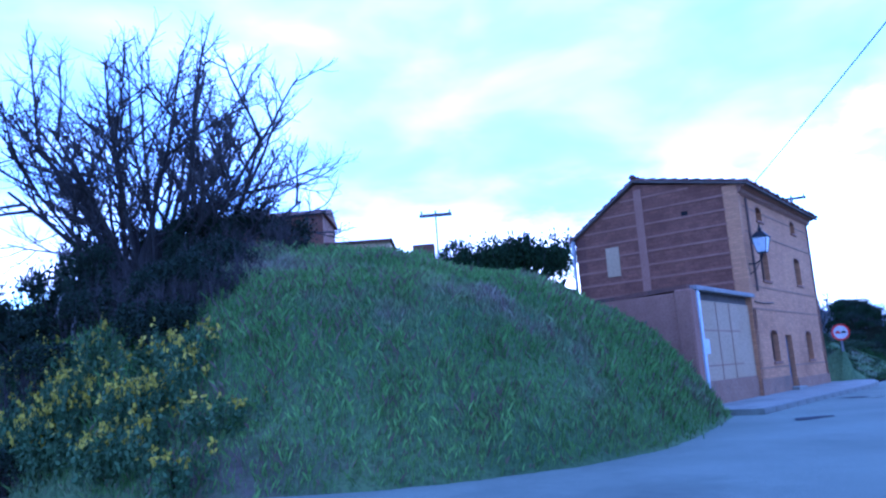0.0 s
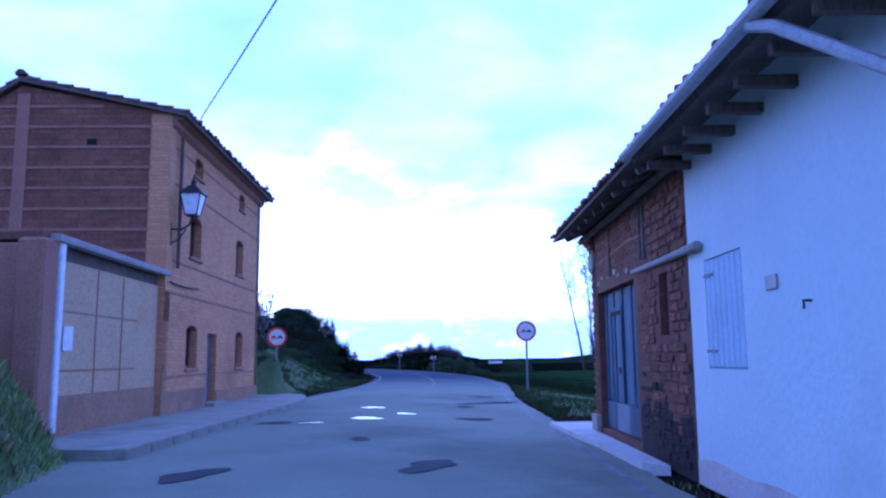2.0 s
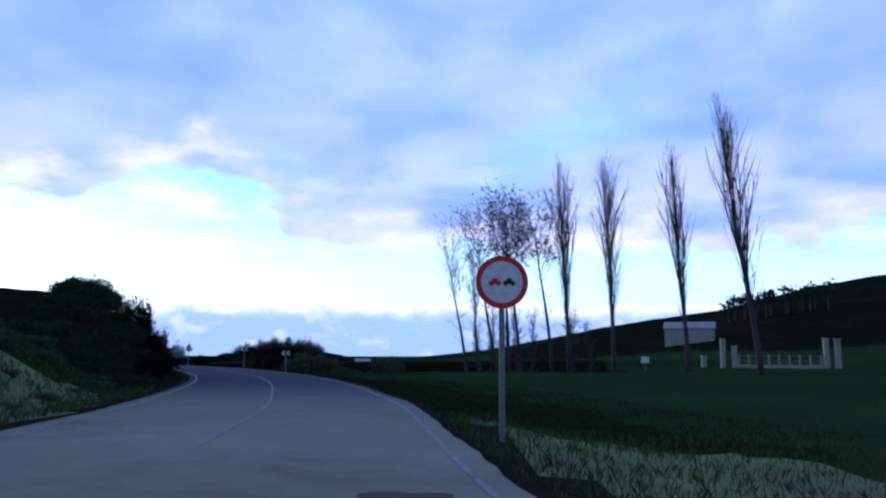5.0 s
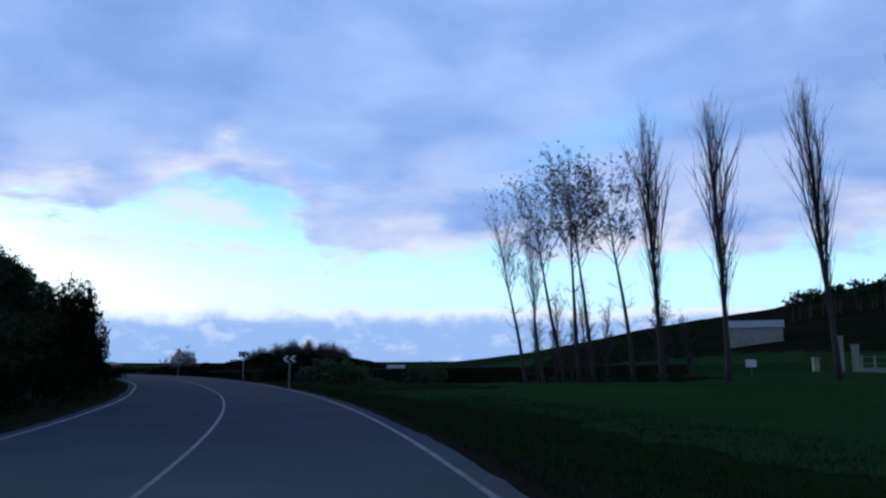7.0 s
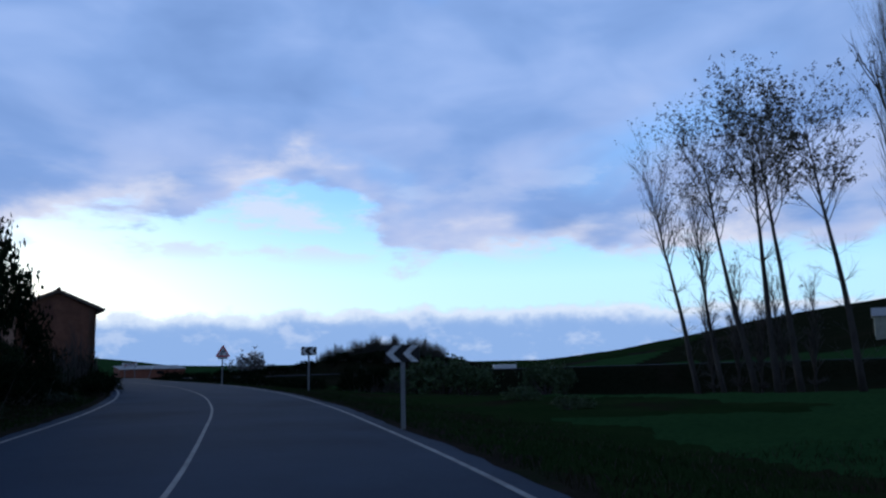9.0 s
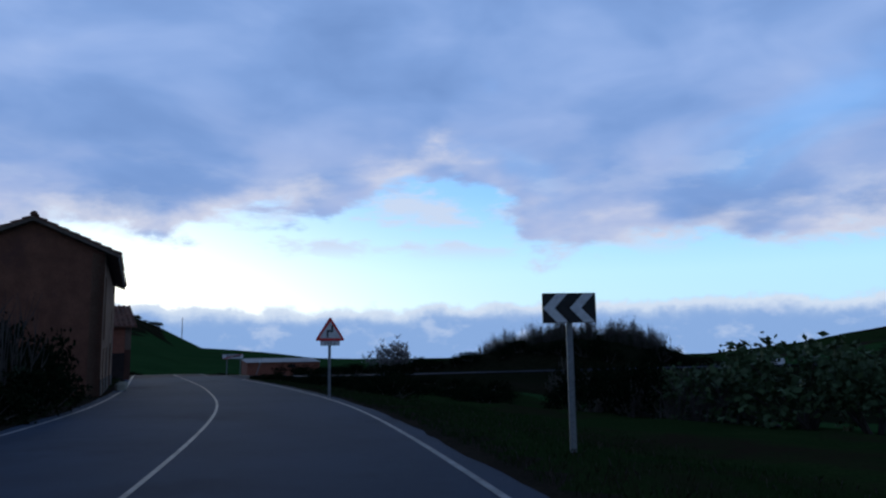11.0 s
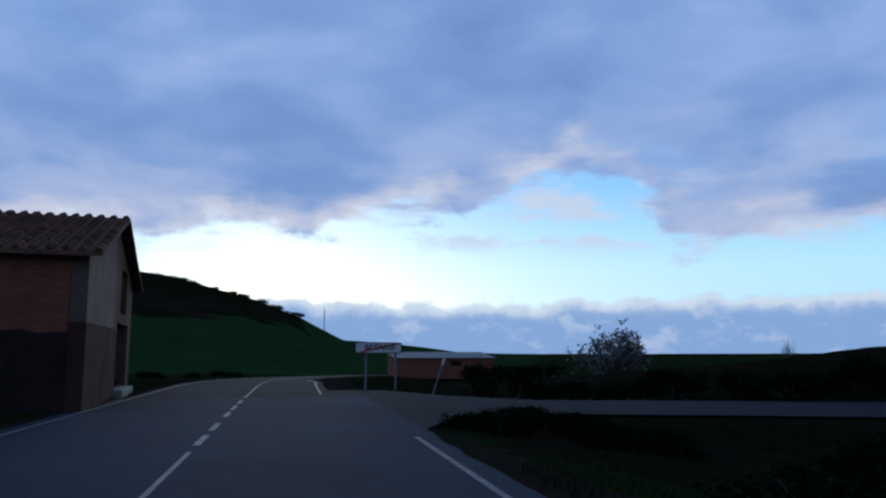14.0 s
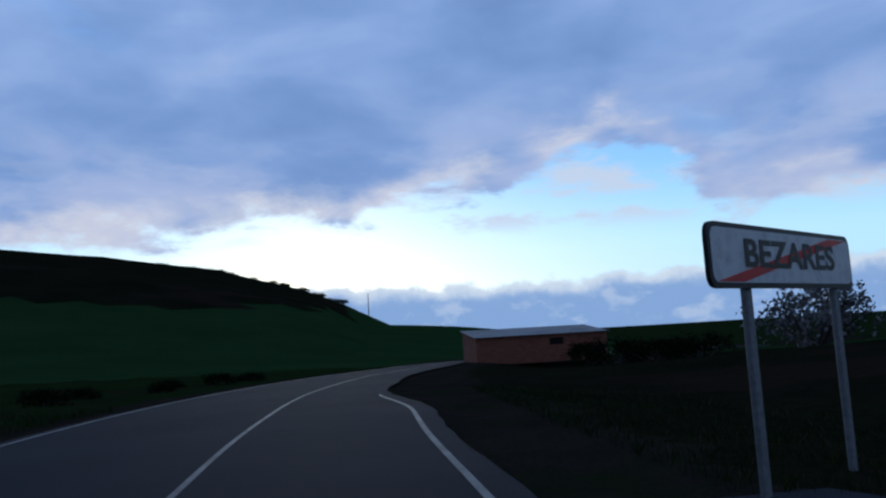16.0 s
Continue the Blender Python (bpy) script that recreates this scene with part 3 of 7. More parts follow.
def ground_z(x, y):
    x, y = np.asarray(x, float), np.asarray(y, float)
    s, d = to_line(x, y, ROAD)
    zr = road_z(s)
    half = LANE + 0.35
    z = zr.copy()
    a = np.abs(d)
    # right: verge falls to a field that climbs gently away from the road
    right = d < 0
    fall = -0.45 * ramp(a, half, half + 4.5)
    low = -0.2 - 1.9 * ramp(y, 55, 98) * (1 - ramp(x, 6, 34)) * np.clip(ramp(x, -30, -14) + 1 - ramp(y, 80, 95), 0, 1)
    field = low * ramp(a, 6, 22) * ramp(y, -8, 12)
    z = np.where(right, zr + fall * ramp(y, -9, -2) * (1 - ramp(a, 8, 22)) + field, z)
    # left: the bank past the house, down to level ground at the next house
    env = ramp(y, -4.0, 0.5) * (1 - ramp(y, 47, 61))
    bank = ((2.0 + 2.8 * ramp(y, 22, 40)) * ramp(d, 4.3, 9.2) + 0.11 * np.clip(d - 9, 0, 80)) * env
    z = np.where(d > 0, z + bank + 0.012 * np.clip(d - 6, 0, 100) * ramp(y, 46, 60), z)
    # left: the grass bank before the house
    _, f = to_line(x, y, FOOT)
    south = (f > 0) & (y < -1) & (x < 2.2) & ((y < -18) | (d > 4.2))
    f1 = np.clip(f, 0, 200)
    steep = ramp(-x, 1.5, 6.5) * ramp(-y, 24, 27)
    rise = (3.6 + 0.35 * steep) * (1 - np.exp(-f1 / (1.9 - 0.4 * steep))) + 0.07 * np.clip(f - 4, 0, 12) + 0.17 * np.clip(f - 16, 0, 120)
    rise = rise * np.where(y > -6, ramp(-y, 1, 5), 1)
    z = np.where(south, np.maximum(rise, np.where(d > 0, bank, 0)), z)
    # ground climbs behind the bank to the upper houses
    z = z + 5.4 * np.exp(-((x + 39) / 9) ** 2 - ((y + 12) / 9) ** 2) + 1.9 * np.exp(-((x + 18) / 5) ** 2 - ((y + 8.5) / 5) ** 2)
    # hollow round the low shed
    z = z - 0.3 * np.exp(-((x + 74) / 11) ** 2 - ((y - 152) / 9) ** 2)
    # rise to the east beyond the side road, and small lumps
    z = z + 2.8 * np.exp(-((x + 22.5) / 10.5) ** 2 - ((y - 118) / 9) ** 2) + 2.9 * np.exp(-((x + 24) / 21) ** 2 - ((y - 139) / 13) ** 2) + 2.3 * np.exp(-((x + 38) / 12) ** 2 - ((y - 176) / 10) ** 2)
    off = np.where(south, ramp(f, 0.2, 2), ramp(a, half + 0.2, half + 2))
    z = z + off * (0.10 * noise2(x, y, 0.9, 1.0) + 0.05 * noise2(x, y, 2.7, 2.0)) + np.where(south, ramp(f, 0.6, 2.5), 0) * (0.16 * noise2(x, y, 1.5, 7.0) + 0.07 * noise2(x, y, 4.6, 3.0))
    # far country
    r = np.hypot(x + 35, (y - 75) * np.where(y < 75, 0.45, 1.0))
    ang = np.degrees(np.arctan2(-(x + 35), y - 75))
    t_az, t_up = hill_tables()
    far = np.interp(ang, t_az, t_up)
    k = ramp(r, 120, 430)
    ridge = np.tan(np.radians(far)) * 430 * (0.25 * ramp(r, 70, 260) + 0.75 * k) * np.where(r > 430, 1 + (r - 430) / 5000, 1)
    keep = ramp(r, 75, 150)
    z = np.where(r > 75, z * (1 - keep) + (np.clip(z, -2.6, 1.2) + ridge) * keep, z)
    z = z + keep * (0.5 * noise2(x, y, 0.06, 3.0) + 0.25 * noise2(x, y, 0.21, 5.0)) * np.clip(far, 0.15, 2) / 2
    # the side road's bed, and the carriageway's
    ss, sd = to_line(x, y, SIDE)
    z = z + 0.6 * ramp(sd, 2.8, 6.5) * (1 - ramp(sd, 14, 26)) * ramp(ss, 7, 13) * (1 - ramp(ss, 24, 40))
    bed = 1 - ramp(np.abs(sd), SIDE_HALF + 0.2, SIDE_HALF + 2.2)
    z = z * (1 - bed) + (0.012 * np.clip(ss - 10, 0, 200) - 0.06) * bed
    z = np.where((a < half + 0.1) & (~south), zr - 0.06, z)
    apron = (y < -14) & (x < 9) & (x > -30) & (y > -60) & (~south) & (d > -half - 0.4)
    z = np.where(apron, -0.06, z)
    return z


def axis_lines(lo, hi, fine, far, dense=None):
    mid = list(np.arange(lo, hi + 1e-6, fine))
    if dense:
        mid = sorted(set(round(v, 4) for v in mid if not dense[0] < v < dense[1]) | set(round(v, 4) for v in np.arange(dense[0], dense[1], 0.18)))
    out, stepv, p = [], fine, lo
    while p > -far:
        stepv *= 1.065
        p -= stepv
        out.append(p)
    left = out[::-1]
    out, stepv, p = [], fine, hi
    while p < far:
        stepv *= 1.065
        p += stepv
        out.append(p)
    return np.array(left + mid + out)


def build_ground():
    xs, ys = axis_lines(-72, 32, 0.55, 2600, (-5.0, 1.5)), axis_lines(-46, 126, 0.55, 2600, (-31.5, -17.0))
    gx, gy = np.meshgrid(xs, ys)
    gz = ground_z(gx.ravel(), gy.ravel())
    x, y = gx.ravel(), gy.ravel()
    nx, ny = len(xs), len(ys)
    idx = np.arange(nx * ny).reshape(ny, nx)
    f = np.stack([idx[:-1, :-1], idx[:-1, 1:], idx[1:, 1:], idx[1:, :-1]], -1).reshape(-1, 4)
    cx, cy, cz = x[f].mean(1), y[f].mean(1), gz[f].mean(1)
    s, d = to_line(cx, cy, ROAD)
    r = np.hypot(cx + 35, (cy - 75) * np.where(cy < 75, 0.45, 1.0))
    ang = np.degrees(np.arctan2(-(cx + 35), cy - 75))
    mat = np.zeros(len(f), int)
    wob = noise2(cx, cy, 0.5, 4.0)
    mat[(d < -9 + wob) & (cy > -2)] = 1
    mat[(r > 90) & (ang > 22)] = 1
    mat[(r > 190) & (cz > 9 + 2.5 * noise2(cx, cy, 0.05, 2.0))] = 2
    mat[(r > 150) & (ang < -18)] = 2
    # from here on bank and verges take darkened ground, dimness set by material
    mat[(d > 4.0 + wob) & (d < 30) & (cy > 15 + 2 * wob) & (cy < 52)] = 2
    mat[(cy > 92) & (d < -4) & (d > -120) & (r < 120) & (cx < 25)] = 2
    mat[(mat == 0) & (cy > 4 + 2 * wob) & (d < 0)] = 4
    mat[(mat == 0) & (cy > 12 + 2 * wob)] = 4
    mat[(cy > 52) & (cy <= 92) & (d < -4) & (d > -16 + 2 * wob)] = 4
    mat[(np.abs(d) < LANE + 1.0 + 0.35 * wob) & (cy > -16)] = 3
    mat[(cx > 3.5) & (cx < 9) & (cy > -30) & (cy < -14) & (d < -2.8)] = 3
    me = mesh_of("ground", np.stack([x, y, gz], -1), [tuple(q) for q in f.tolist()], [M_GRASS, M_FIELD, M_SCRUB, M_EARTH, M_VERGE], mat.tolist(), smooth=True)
    return tagged(new("ground", me), "grass banks, green fields and dark hills under a dusk sky", "ground", kind="structure")


ground = build_ground()


def ribbon(line, lo, hi, lift, keep=None, z_of=road_z, wob=0.0, low=None, high=None):
    """A strip beside a line, from lo to hi metres left of it."""
    d = np.gradient(line, axis=0)
    n = np.stack([-d[:, 1], d[:, 0]], -1) / np.linalg.norm(d, axis=1)[:, None]
    s = np.concatenate([[0], np.cumsum(np.linalg.norm(np.diff(line, axis=0), axis=1))])
    g = Geo()
    cols = 9 if hi - lo > 2 else 2
    jag = wob * (noise2(s, s * 0.3, 0.9, 2.0) + noise2(s, s * 0.7, 3.1, 1.0))
    for i in range(len(line)):
        lo = low(s[i]) if low else lo
        hi = high(s[i]) if high else hi
        z = float(z_of(np.array([s[i]]))[0]) + lift
        for c in range(cols):
            o = lo + (hi - lo) * c / (cols - 1)
            if wob and c in (0, cols - 1):
                o += jag[i] if c else -jag[i]
            g.v.append((line[i, 0] + n[i, 0] * o, line[i, 1] + n[i, 1] * o, z + (0.02 * (1 - (o / LANE) ** 2) if cols > 2 else 0.0)))
    for i in range(len(line) - 1):
        if keep is not None and not keep(s[i]):
            continue
        for c in range(cols - 1):
            k = i * cols + c
            g.f.append((k + 1, k, k + cols, k + cols + 1))
    return g.geo


road = thing("road", Matrix(), "worn grey asphalt road with faded white lines", "road", kind="structure")
fineroad = spline(ROAD[::3], 0.6)
def along_s(px, py):
    return float(to_line(np.array([px]), np.array([py]), fineroad)[0][0])


S_EDGE = along_s(6, -26)




def narrow(s):
    return float(ramp(np.array([s - S_JUNCTION]), 0.5, 7.0)[0])


S0, S_GAP0, S_GAP1 = along_s(-0.8, 0.0), along_s(-43.5, 90.0), along_s(-51.0, 100.0)
S_EDGE1 = along_s(-44.6, 91.2)
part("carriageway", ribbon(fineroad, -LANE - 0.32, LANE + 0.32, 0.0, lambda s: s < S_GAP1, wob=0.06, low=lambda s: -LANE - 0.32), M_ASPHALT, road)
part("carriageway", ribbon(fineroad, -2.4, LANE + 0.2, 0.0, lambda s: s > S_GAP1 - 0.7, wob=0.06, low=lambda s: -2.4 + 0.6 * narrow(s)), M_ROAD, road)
apron = Geo()
ap = [(-30, -60), (12, -60), (9.3, -40), (7.0, -27), (6.0, -20.5), (2.6, -18.5), (-0.2, -18.0), (-1.6, -18.1), (-0.6, -19.4), (0.3, -22.4), (0.9, -24.5), (0.95, -26.5),
      (0.45, -28.1), (-0.5, -29.3), (-1.9, -30.5), (-4.5, -31.4), (-9.5, -32.1), (-18, -33.0), (-30, -34.2)]
apron.add([(x, y, -0.012) for x, y in ap], [tuple(range(len(ap)))])
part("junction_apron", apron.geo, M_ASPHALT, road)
part("centre_line", ribbon(fineroad, -0.03, 0.03, 0.026, lambda s: s > S0 and not S_GAP0 < s < S_GAP1), M_LINE, road, "worn white centre line")
for k in range(6):
    a = S_GAP0 + 0.8 + k * 2.2
    part("centre_dash", ribbon(fineroad, -0.05, 0.05, 0.026, lambda s: a < s < a + 1.2), M_LINE, road)
part("edge_line", ribbon(fineroad, -LANE - 0.03, -LANE + 0.05, 0.006, lambda s: S_EDGE < s < S_EDGE1, low=lambda s: -LANE - 0.03, high=lambda s: -LANE + 0.05), M_LINE, road, "worn white edge line")
part("edge_line", ribbon(fineroad, -2.17, -2.07, 0.014, lambda s: s > S_GAP1 + 1.0, low=lambda s: -2.15 + 0.6 * narrow(s), high=lambda s: -2.085 + 0.6 * narrow(s)), M_LINE, road, "worn white edge line")
part("edge_line", ribbon(fineroad, LANE - 0.04, LANE + 0.04, 0.006, lambda s: s > S0), M_LINE, road, "worn white edge line")


def side_z(s):
    return 0.012 * np.clip(s - 10, 0, 200) - 0.013


SIDE_S = np.concatenate([[0], np.cumsum(np.linalg.norm(np.diff(SIDE, axis=0), axis=1))])
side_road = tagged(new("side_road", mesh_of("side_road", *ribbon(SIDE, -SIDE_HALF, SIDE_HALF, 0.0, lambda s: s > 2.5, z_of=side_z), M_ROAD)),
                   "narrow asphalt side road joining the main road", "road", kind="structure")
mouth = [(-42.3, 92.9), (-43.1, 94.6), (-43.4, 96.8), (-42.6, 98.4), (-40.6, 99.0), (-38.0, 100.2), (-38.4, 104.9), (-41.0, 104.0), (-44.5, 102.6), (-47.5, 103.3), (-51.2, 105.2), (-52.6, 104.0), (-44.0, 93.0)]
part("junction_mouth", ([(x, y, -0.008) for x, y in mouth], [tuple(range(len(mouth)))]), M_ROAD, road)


def blot(cx, cy, a, b, turn, seed, n=26):
    rng = random.Random(seed)
    ph = [rng.uniform(0, 6.3) for _ in range(3)]
    out = []
    for i in range(n):
        w = 2 * math.pi * i / n
        r = 1 + 0.22 * math.sin(2 * w + ph[0]) + 0.14 * math.sin(3 * w + ph[1]) + 0.1 * math.sin(5 * w + ph[2])
        u, v = a * r * math.cos(w), b * r * math.sin(w)
        out.append((cx + u * math.cos(turn) - v * math.sin(turn), cy + u * math.sin(turn) + v * math.cos(turn)))
    return out


for i, (cx, cy, a, b) in enumerate([(0.5, -12.0, 0.34, 0.26), (-0.3, -8.7, 0.26, 0.3), (1.0, -10.7, 0.14, 0.34), (-0.2, -13.2, 0.2, 0.14)]):
    pts = blot(cx, cy, a, b, 0.3 * i, 10 + i)
    ob = new("puddle", mesh_of("puddle", [(x, y, 0.030) for x, y in pts], [tuple(range(len(pts)))], M_WATER))
    tagged(ob, "shallow rain puddle reflecting the sky on asphalt", "puddle", "puddles on the road")
for i, (cx, cy, a, b) in enumerate([(2.74, -12.0, 0.35, 0.28), (1.6, -3.4, 0.3, 0.35), (-0.9, -13.2, 0.35, 0.2), (3.2, -18.6, 0.5, 0.25), (0.9, -19.6, 0.45, 0.25), (1.57, -15.9, 0.25, 0.18), (2.2, -6.5, 0.25, 0.9), (1.9, -8.2, 0.2, 0.3)]):
    pts = blot(cx, cy, a, b, 0.4 * i, 40 + i)
    part("asphalt_patch", ([(x, y, 0.0262) for x, y in pts], [tuple(range(len(pts)))]), M_PATCH, road, "dark damp patch")

# kerb and pavement before the house, concrete apron before the barn
KERB = [(-0.75, -18.5), (-1.4, -15.2), (-2.15, -11.1), (-2.6, -8.4), (-3.25, -5.9), (-4.1, -4.1), (-4.9, -3.7)]
pavement = thing("pavement", Matrix(), "pale concrete pavement with a kerb before the brick house", "pavement", kind="structure")
inner = [(-5.7, -4.2), (-5.2, -4.8), (-3.4, -13.4), (-2.5, -17.5), (-1.75, -18.6)]
poly = KERB + inner
part("slab", Geo().prism(poly, (-0.05, 0.13), "z").geo, M_CONC, pavement)
for (xa, ya), (xb, yb) in zip(KERB[:-1], KERB[1:]):
    n = max(1, round(math.hypot(xb - xa, yb - ya) / 0.9))
    for k in range(n):
        p, q = (xa + (xb - xa) * k / n, ya + (yb - ya) * k / n), (xa + (xb - xa) * (k + 1) / n, ya + (yb - ya) * (k + 1) / n)
        ln = math.hypot(q[0] - p[0], q[1] - p[1])
        m = Matrix.Translation((p[0], p[1], 0)) @ Matrix.Rotation(math.atan2(q[1] - p[1], q[0] - p[0]), 4, "Z")
        part("kerbstone", box_geo(0.008, ln - 0.008, -0.16, 0.03, -0.05, 0.145, bev=0.02), M_CONC, pavement, at=m)

# ---- buildings ----
def frame_at(x, y, z, ux, uy):
    """A pose at a corner, local x along (ux, uy), local y to its left, z up."""
    return Matrix.Translation((x, y, z)) @ Matrix.Rotation(math.atan2(uy, ux), 4, "Z")


def tile_strip(length, r=0.085, course=0.34):
    """One column of barrel tiles along +x, stepping up at each lap."""
    g = Geo()
    n = max(1, round(length / course))
    for k in range(n):
        x0, x1 = length * k / n, length * (k + 1) / n + 0.05
        seg = 5
        for x, rr, up in ((x0, r, 0.035), (x1, r * 0.82, 0.0)):
            for j in range(seg + 1):
                w = math.pi * j / seg
                g.v.append((x, -rr * math.cos(w), up + rr * math.sin(w)))
        b = len(g.v) - 2 * (seg + 1)
        for j in range(seg):
            g.f.append((b + j, b + seg + 1 + j, b + seg + 2 + j, b + j + 1))
        g.f.append(tuple(b + j for j in range(seg + 1)))
    return g.geo


def tiled_slope(parent, x0, x1, ye, ze, yr, zr, thick=0.10, pitch=0.235, deck_mat=None, seed=1, r=0.085):
    """A roof slope from the eave (ye, ze) up to the ridge (yr, zr), between x0 and x1."""
    rng = random.Random(seed)
    d = Vector((0, yr - ye, zr - ze))
    length = d.length
    nrm = Vector((0, -(zr - ze), yr - ye)).normalized()
    if nrm.z < 0:
        nrm = -nrm
    a, b = Vector((0, ye, ze)), Vector((0, yr, zr))
    poly = [(a.y, a.z), (b.y, b.z), (b.y - nrm.y * thick, b.z - nrm.z * thick), (a.y - nrm.y * thick, a.z - nrm.z * thick)]
    deck = part("roof_deck", Geo().prism(poly, (x0, x1), "x").geo, deck_mat or M_WOOD, parent)
    strip = mesh_of("tile_column", *tile_strip(length, r), M_TILE)
    n = int((x1 - x0) / pitch)
    e = d.normalized()
    for i in range(n + 1):
        x = x0 + 0.1 + (x1 - x0 - 0.2) * i / n
        jig = rng.uniform(-0.05, 0.03)
        base = a + e * jig
        rot = Matrix(((e.x, 1, nrm.x), (e.y, 0, nrm.y), (e.z, 0, nrm.z))).to_4x4()
        m = Matrix.Translation((x + rng.uniform(-0.012, 0.012), base.y, base.z)) @ rot
        part("tile_column", strip, M_TILE, deck, at=m)
    return deck


def ridge_tiles(parent, x0, x1, y, z, seed=3):
    rng = random.Random(seed)
    me = mesh_of("ridge_tile", *tile_strip(0.42, r=0.12, course=0.42), M_TILE)
    n = int((x1 - x0) / 0.4)
    for i in range(n):
        part("ridge_tile", me, M_TILE, parent, at=Matrix.Translation((x0 + i * (x1 - x0) / n, y + rng.uniform(-0.02, 0.02), z + rng.uniform(-0.015, 0.015))))


def window_in(parent, name, x0, x1, z0, z1, depth=0.16, kind="glass"):
    w = part(name, Geo().box(x0, x0 + 0.06, depth, depth + 0.05, z0, z1).box(x1 - 0.06, x1, depth, depth + 0.05, z0, z1)
             .box(x0 + 0.06, x1 - 0.06, depth, depth + 0.05, z1 - 0.06, z1).box(x0 + 0.06, x1 - 0.06, depth, depth + 0.05, z0, z0 + 0.06)
             .box((x0 + x1) / 2 - 0.025, (x0 + x1) / 2 + 0.025, depth, depth + 0.05, z0 + 0.06, z1 - 0.06).geo, M_SHUTTER, parent, "brown wooden window frame")
    xm = (x0 + x1) / 2
    for a, b in ((x0 + 0.06, xm - 0.025), (xm + 0.025, x1 - 0.06)):
        if kind == "glass":
            part("pane", box_geo(a, b, depth + 0.02, depth + 0.03, z0 + 0.06, z1 - 0.06), M_GLASS, w)
        else:
            part("shutter_leaf", box_geo(a + 0.004, b - 0.004, depth - 0.01, depth + 0.03, z0 + 0.065, z1 - 0.065), M_SHUTTER, w, "closed brown shutter leaf")
    return w


def brick_house():
    L, D, ZE, ZR, YR, ZB, X0 = 8.85, 5.35, 6.25, 7.0, 3.1, 5.45, 0.3
    h = thing("brick_house", frame_at(-3.30, -13.47, 0, -0.2097, 0.9778), "three-storey salmon-rendered brick house with an adobe gable", "house")
    wins = [(1.83, 2.63, 1.04, 1.98), (6.14, 6.94, 1.02, 1.98), (1.85, 2.69, 3.50, 4.44), (5.95, 6.75, 3.57, 4.52), (2.02, 2.66, 5.38, 5.82), (6.15, 6.75, 5.42, 5.86)]
    door = (3.46, 4.24, 0.12, 1.84)
    front = part("front_wall", wall_geo(L - X0, ZE, 0.4, [(a - X0, b - X0, c, d) for a, b, c, d in wins + [door]]), M_RENDER, h, "salmon-rendered front wall with faint bands", at=Matrix.Translation((X0, 0, 0)))
    for i, w in enumerate(wins):
        win = window_in(h, "window", *w, kind="glass" if i in (0, 1, 2, 3) else "shutter")
        ch, m2 = 0.11, (w[0] + w[1]) / 2
        arc = [(w[0] + (w[1] - w[0]) * k / 8, w[3] - ch * (2 * k / 8 - 1) ** 2) for k in range(9)]
        part("arched_head", Geo().prism([(w[1] + 0.004, w[3] + 0.004), (w[0] - 0.004, w[3] + 0.004), (w[0] - 0.004, w[3] - ch)] + arc[1:-1] + [(w[1] + 0.004, w[3] - ch)], (0.002, 0.13), "y").geo, M_COURSE, win)
        part("sill", box_geo(w[0] - 0.05, w[1] + 0.05, -0.05, 0.12, w[2] - 0.07, w[2] - 0.005, bev=0.01), M_COURSE, win)
    d = part("front_door", Geo().box(3.48, 4.22, 0.15, 0.2, 0.14, 1.82).geo, M_DOOR, h, "grey-blue wooden front door")
    for zz in (0.30, 0.82, 1.32):
        part("door_panel", box_geo(3.58, 4.12, 0.135, 0.152, zz, zz + 0.38, bev=0.006), M_DOOR, d)
    part("door_handle", Geo().tube([(4.13, 0.10, 1.0), (4.13, 0.14, 1.0), (4.05, 0.10, 1.0)], [0.012] * 3, 6).geo, M_BLACK, d)
    part("doorstep", box_geo(3.36, 4.34, -0.25, 0.1, 0.1, 0.22, bev=0.02), M_CONC, h)
    part("plinth", box_geo(X0, 3.44, -0.025, -0.004, 0.1, 0.58), M_PLINTH, h, "worn stained plinth")
    part("plinth", box_geo(4.26, L, -0.025, -0.004, 0.1, 0.47), M_PLINTH, h, "worn stained plinth")
    for z in (0.86, 2.57, 3.24, 4.86, 5.62, 5.98):
        spans = [(X0, L)]
        for w in wins + [door]:
            if w[2] < z < w[3]:
                spans = [q for a, b in spans for q in ((a, min(b, w[0])), (max(a, w[1]), b)) if q[1] - q[0] > 0.02]
        g = Geo()
        for a, b in spans:
            g.box(a, b, -0.014, 0.0, z, z + 0.045)
        part("brick_band", g.geo, M_PLINTH, h)
    # gable of adobe between paler brick courses
    gab = [(0.0, 0.0), (D, 0.0), (D, ZB), (YR, ZR - 0.12), (0.0, ZE)]
    part("gable_wall", Geo().prism(gab, (X0 + 0.004, X0 + 0.38), "x").geo, M_GABLE, h, "dark red adobe gable wall")
    part("gable_wall", Geo().prism(gab, (L - 0.38, L), "x").geo, M_ADOBE, h)
    part("back_wall", box_geo(X0, L, D - 0.35, D, 0, ZB - 0.02), M_ADOBE, h)

    def roofline(y):
        return ZE + (ZR - 0.12 - ZE) * y / YR if y < YR else ZR - 0.12 + (ZB - ZR + 0.12) * (y - YR) / (D - YR)
    z = 2.95
    while z < 6.85:
        ys = [y for y in np.arange(0.0, D + 0.01, 0.05) if roofline(y) > z + 0.14]
        if ys:
            part("brick_course", box_geo(X0 - 0.014, X0 + 0.004, max(ys[0], 0.02), ys[-1], z, z + 0.06), M_COURSE, h)
        z += 0.43
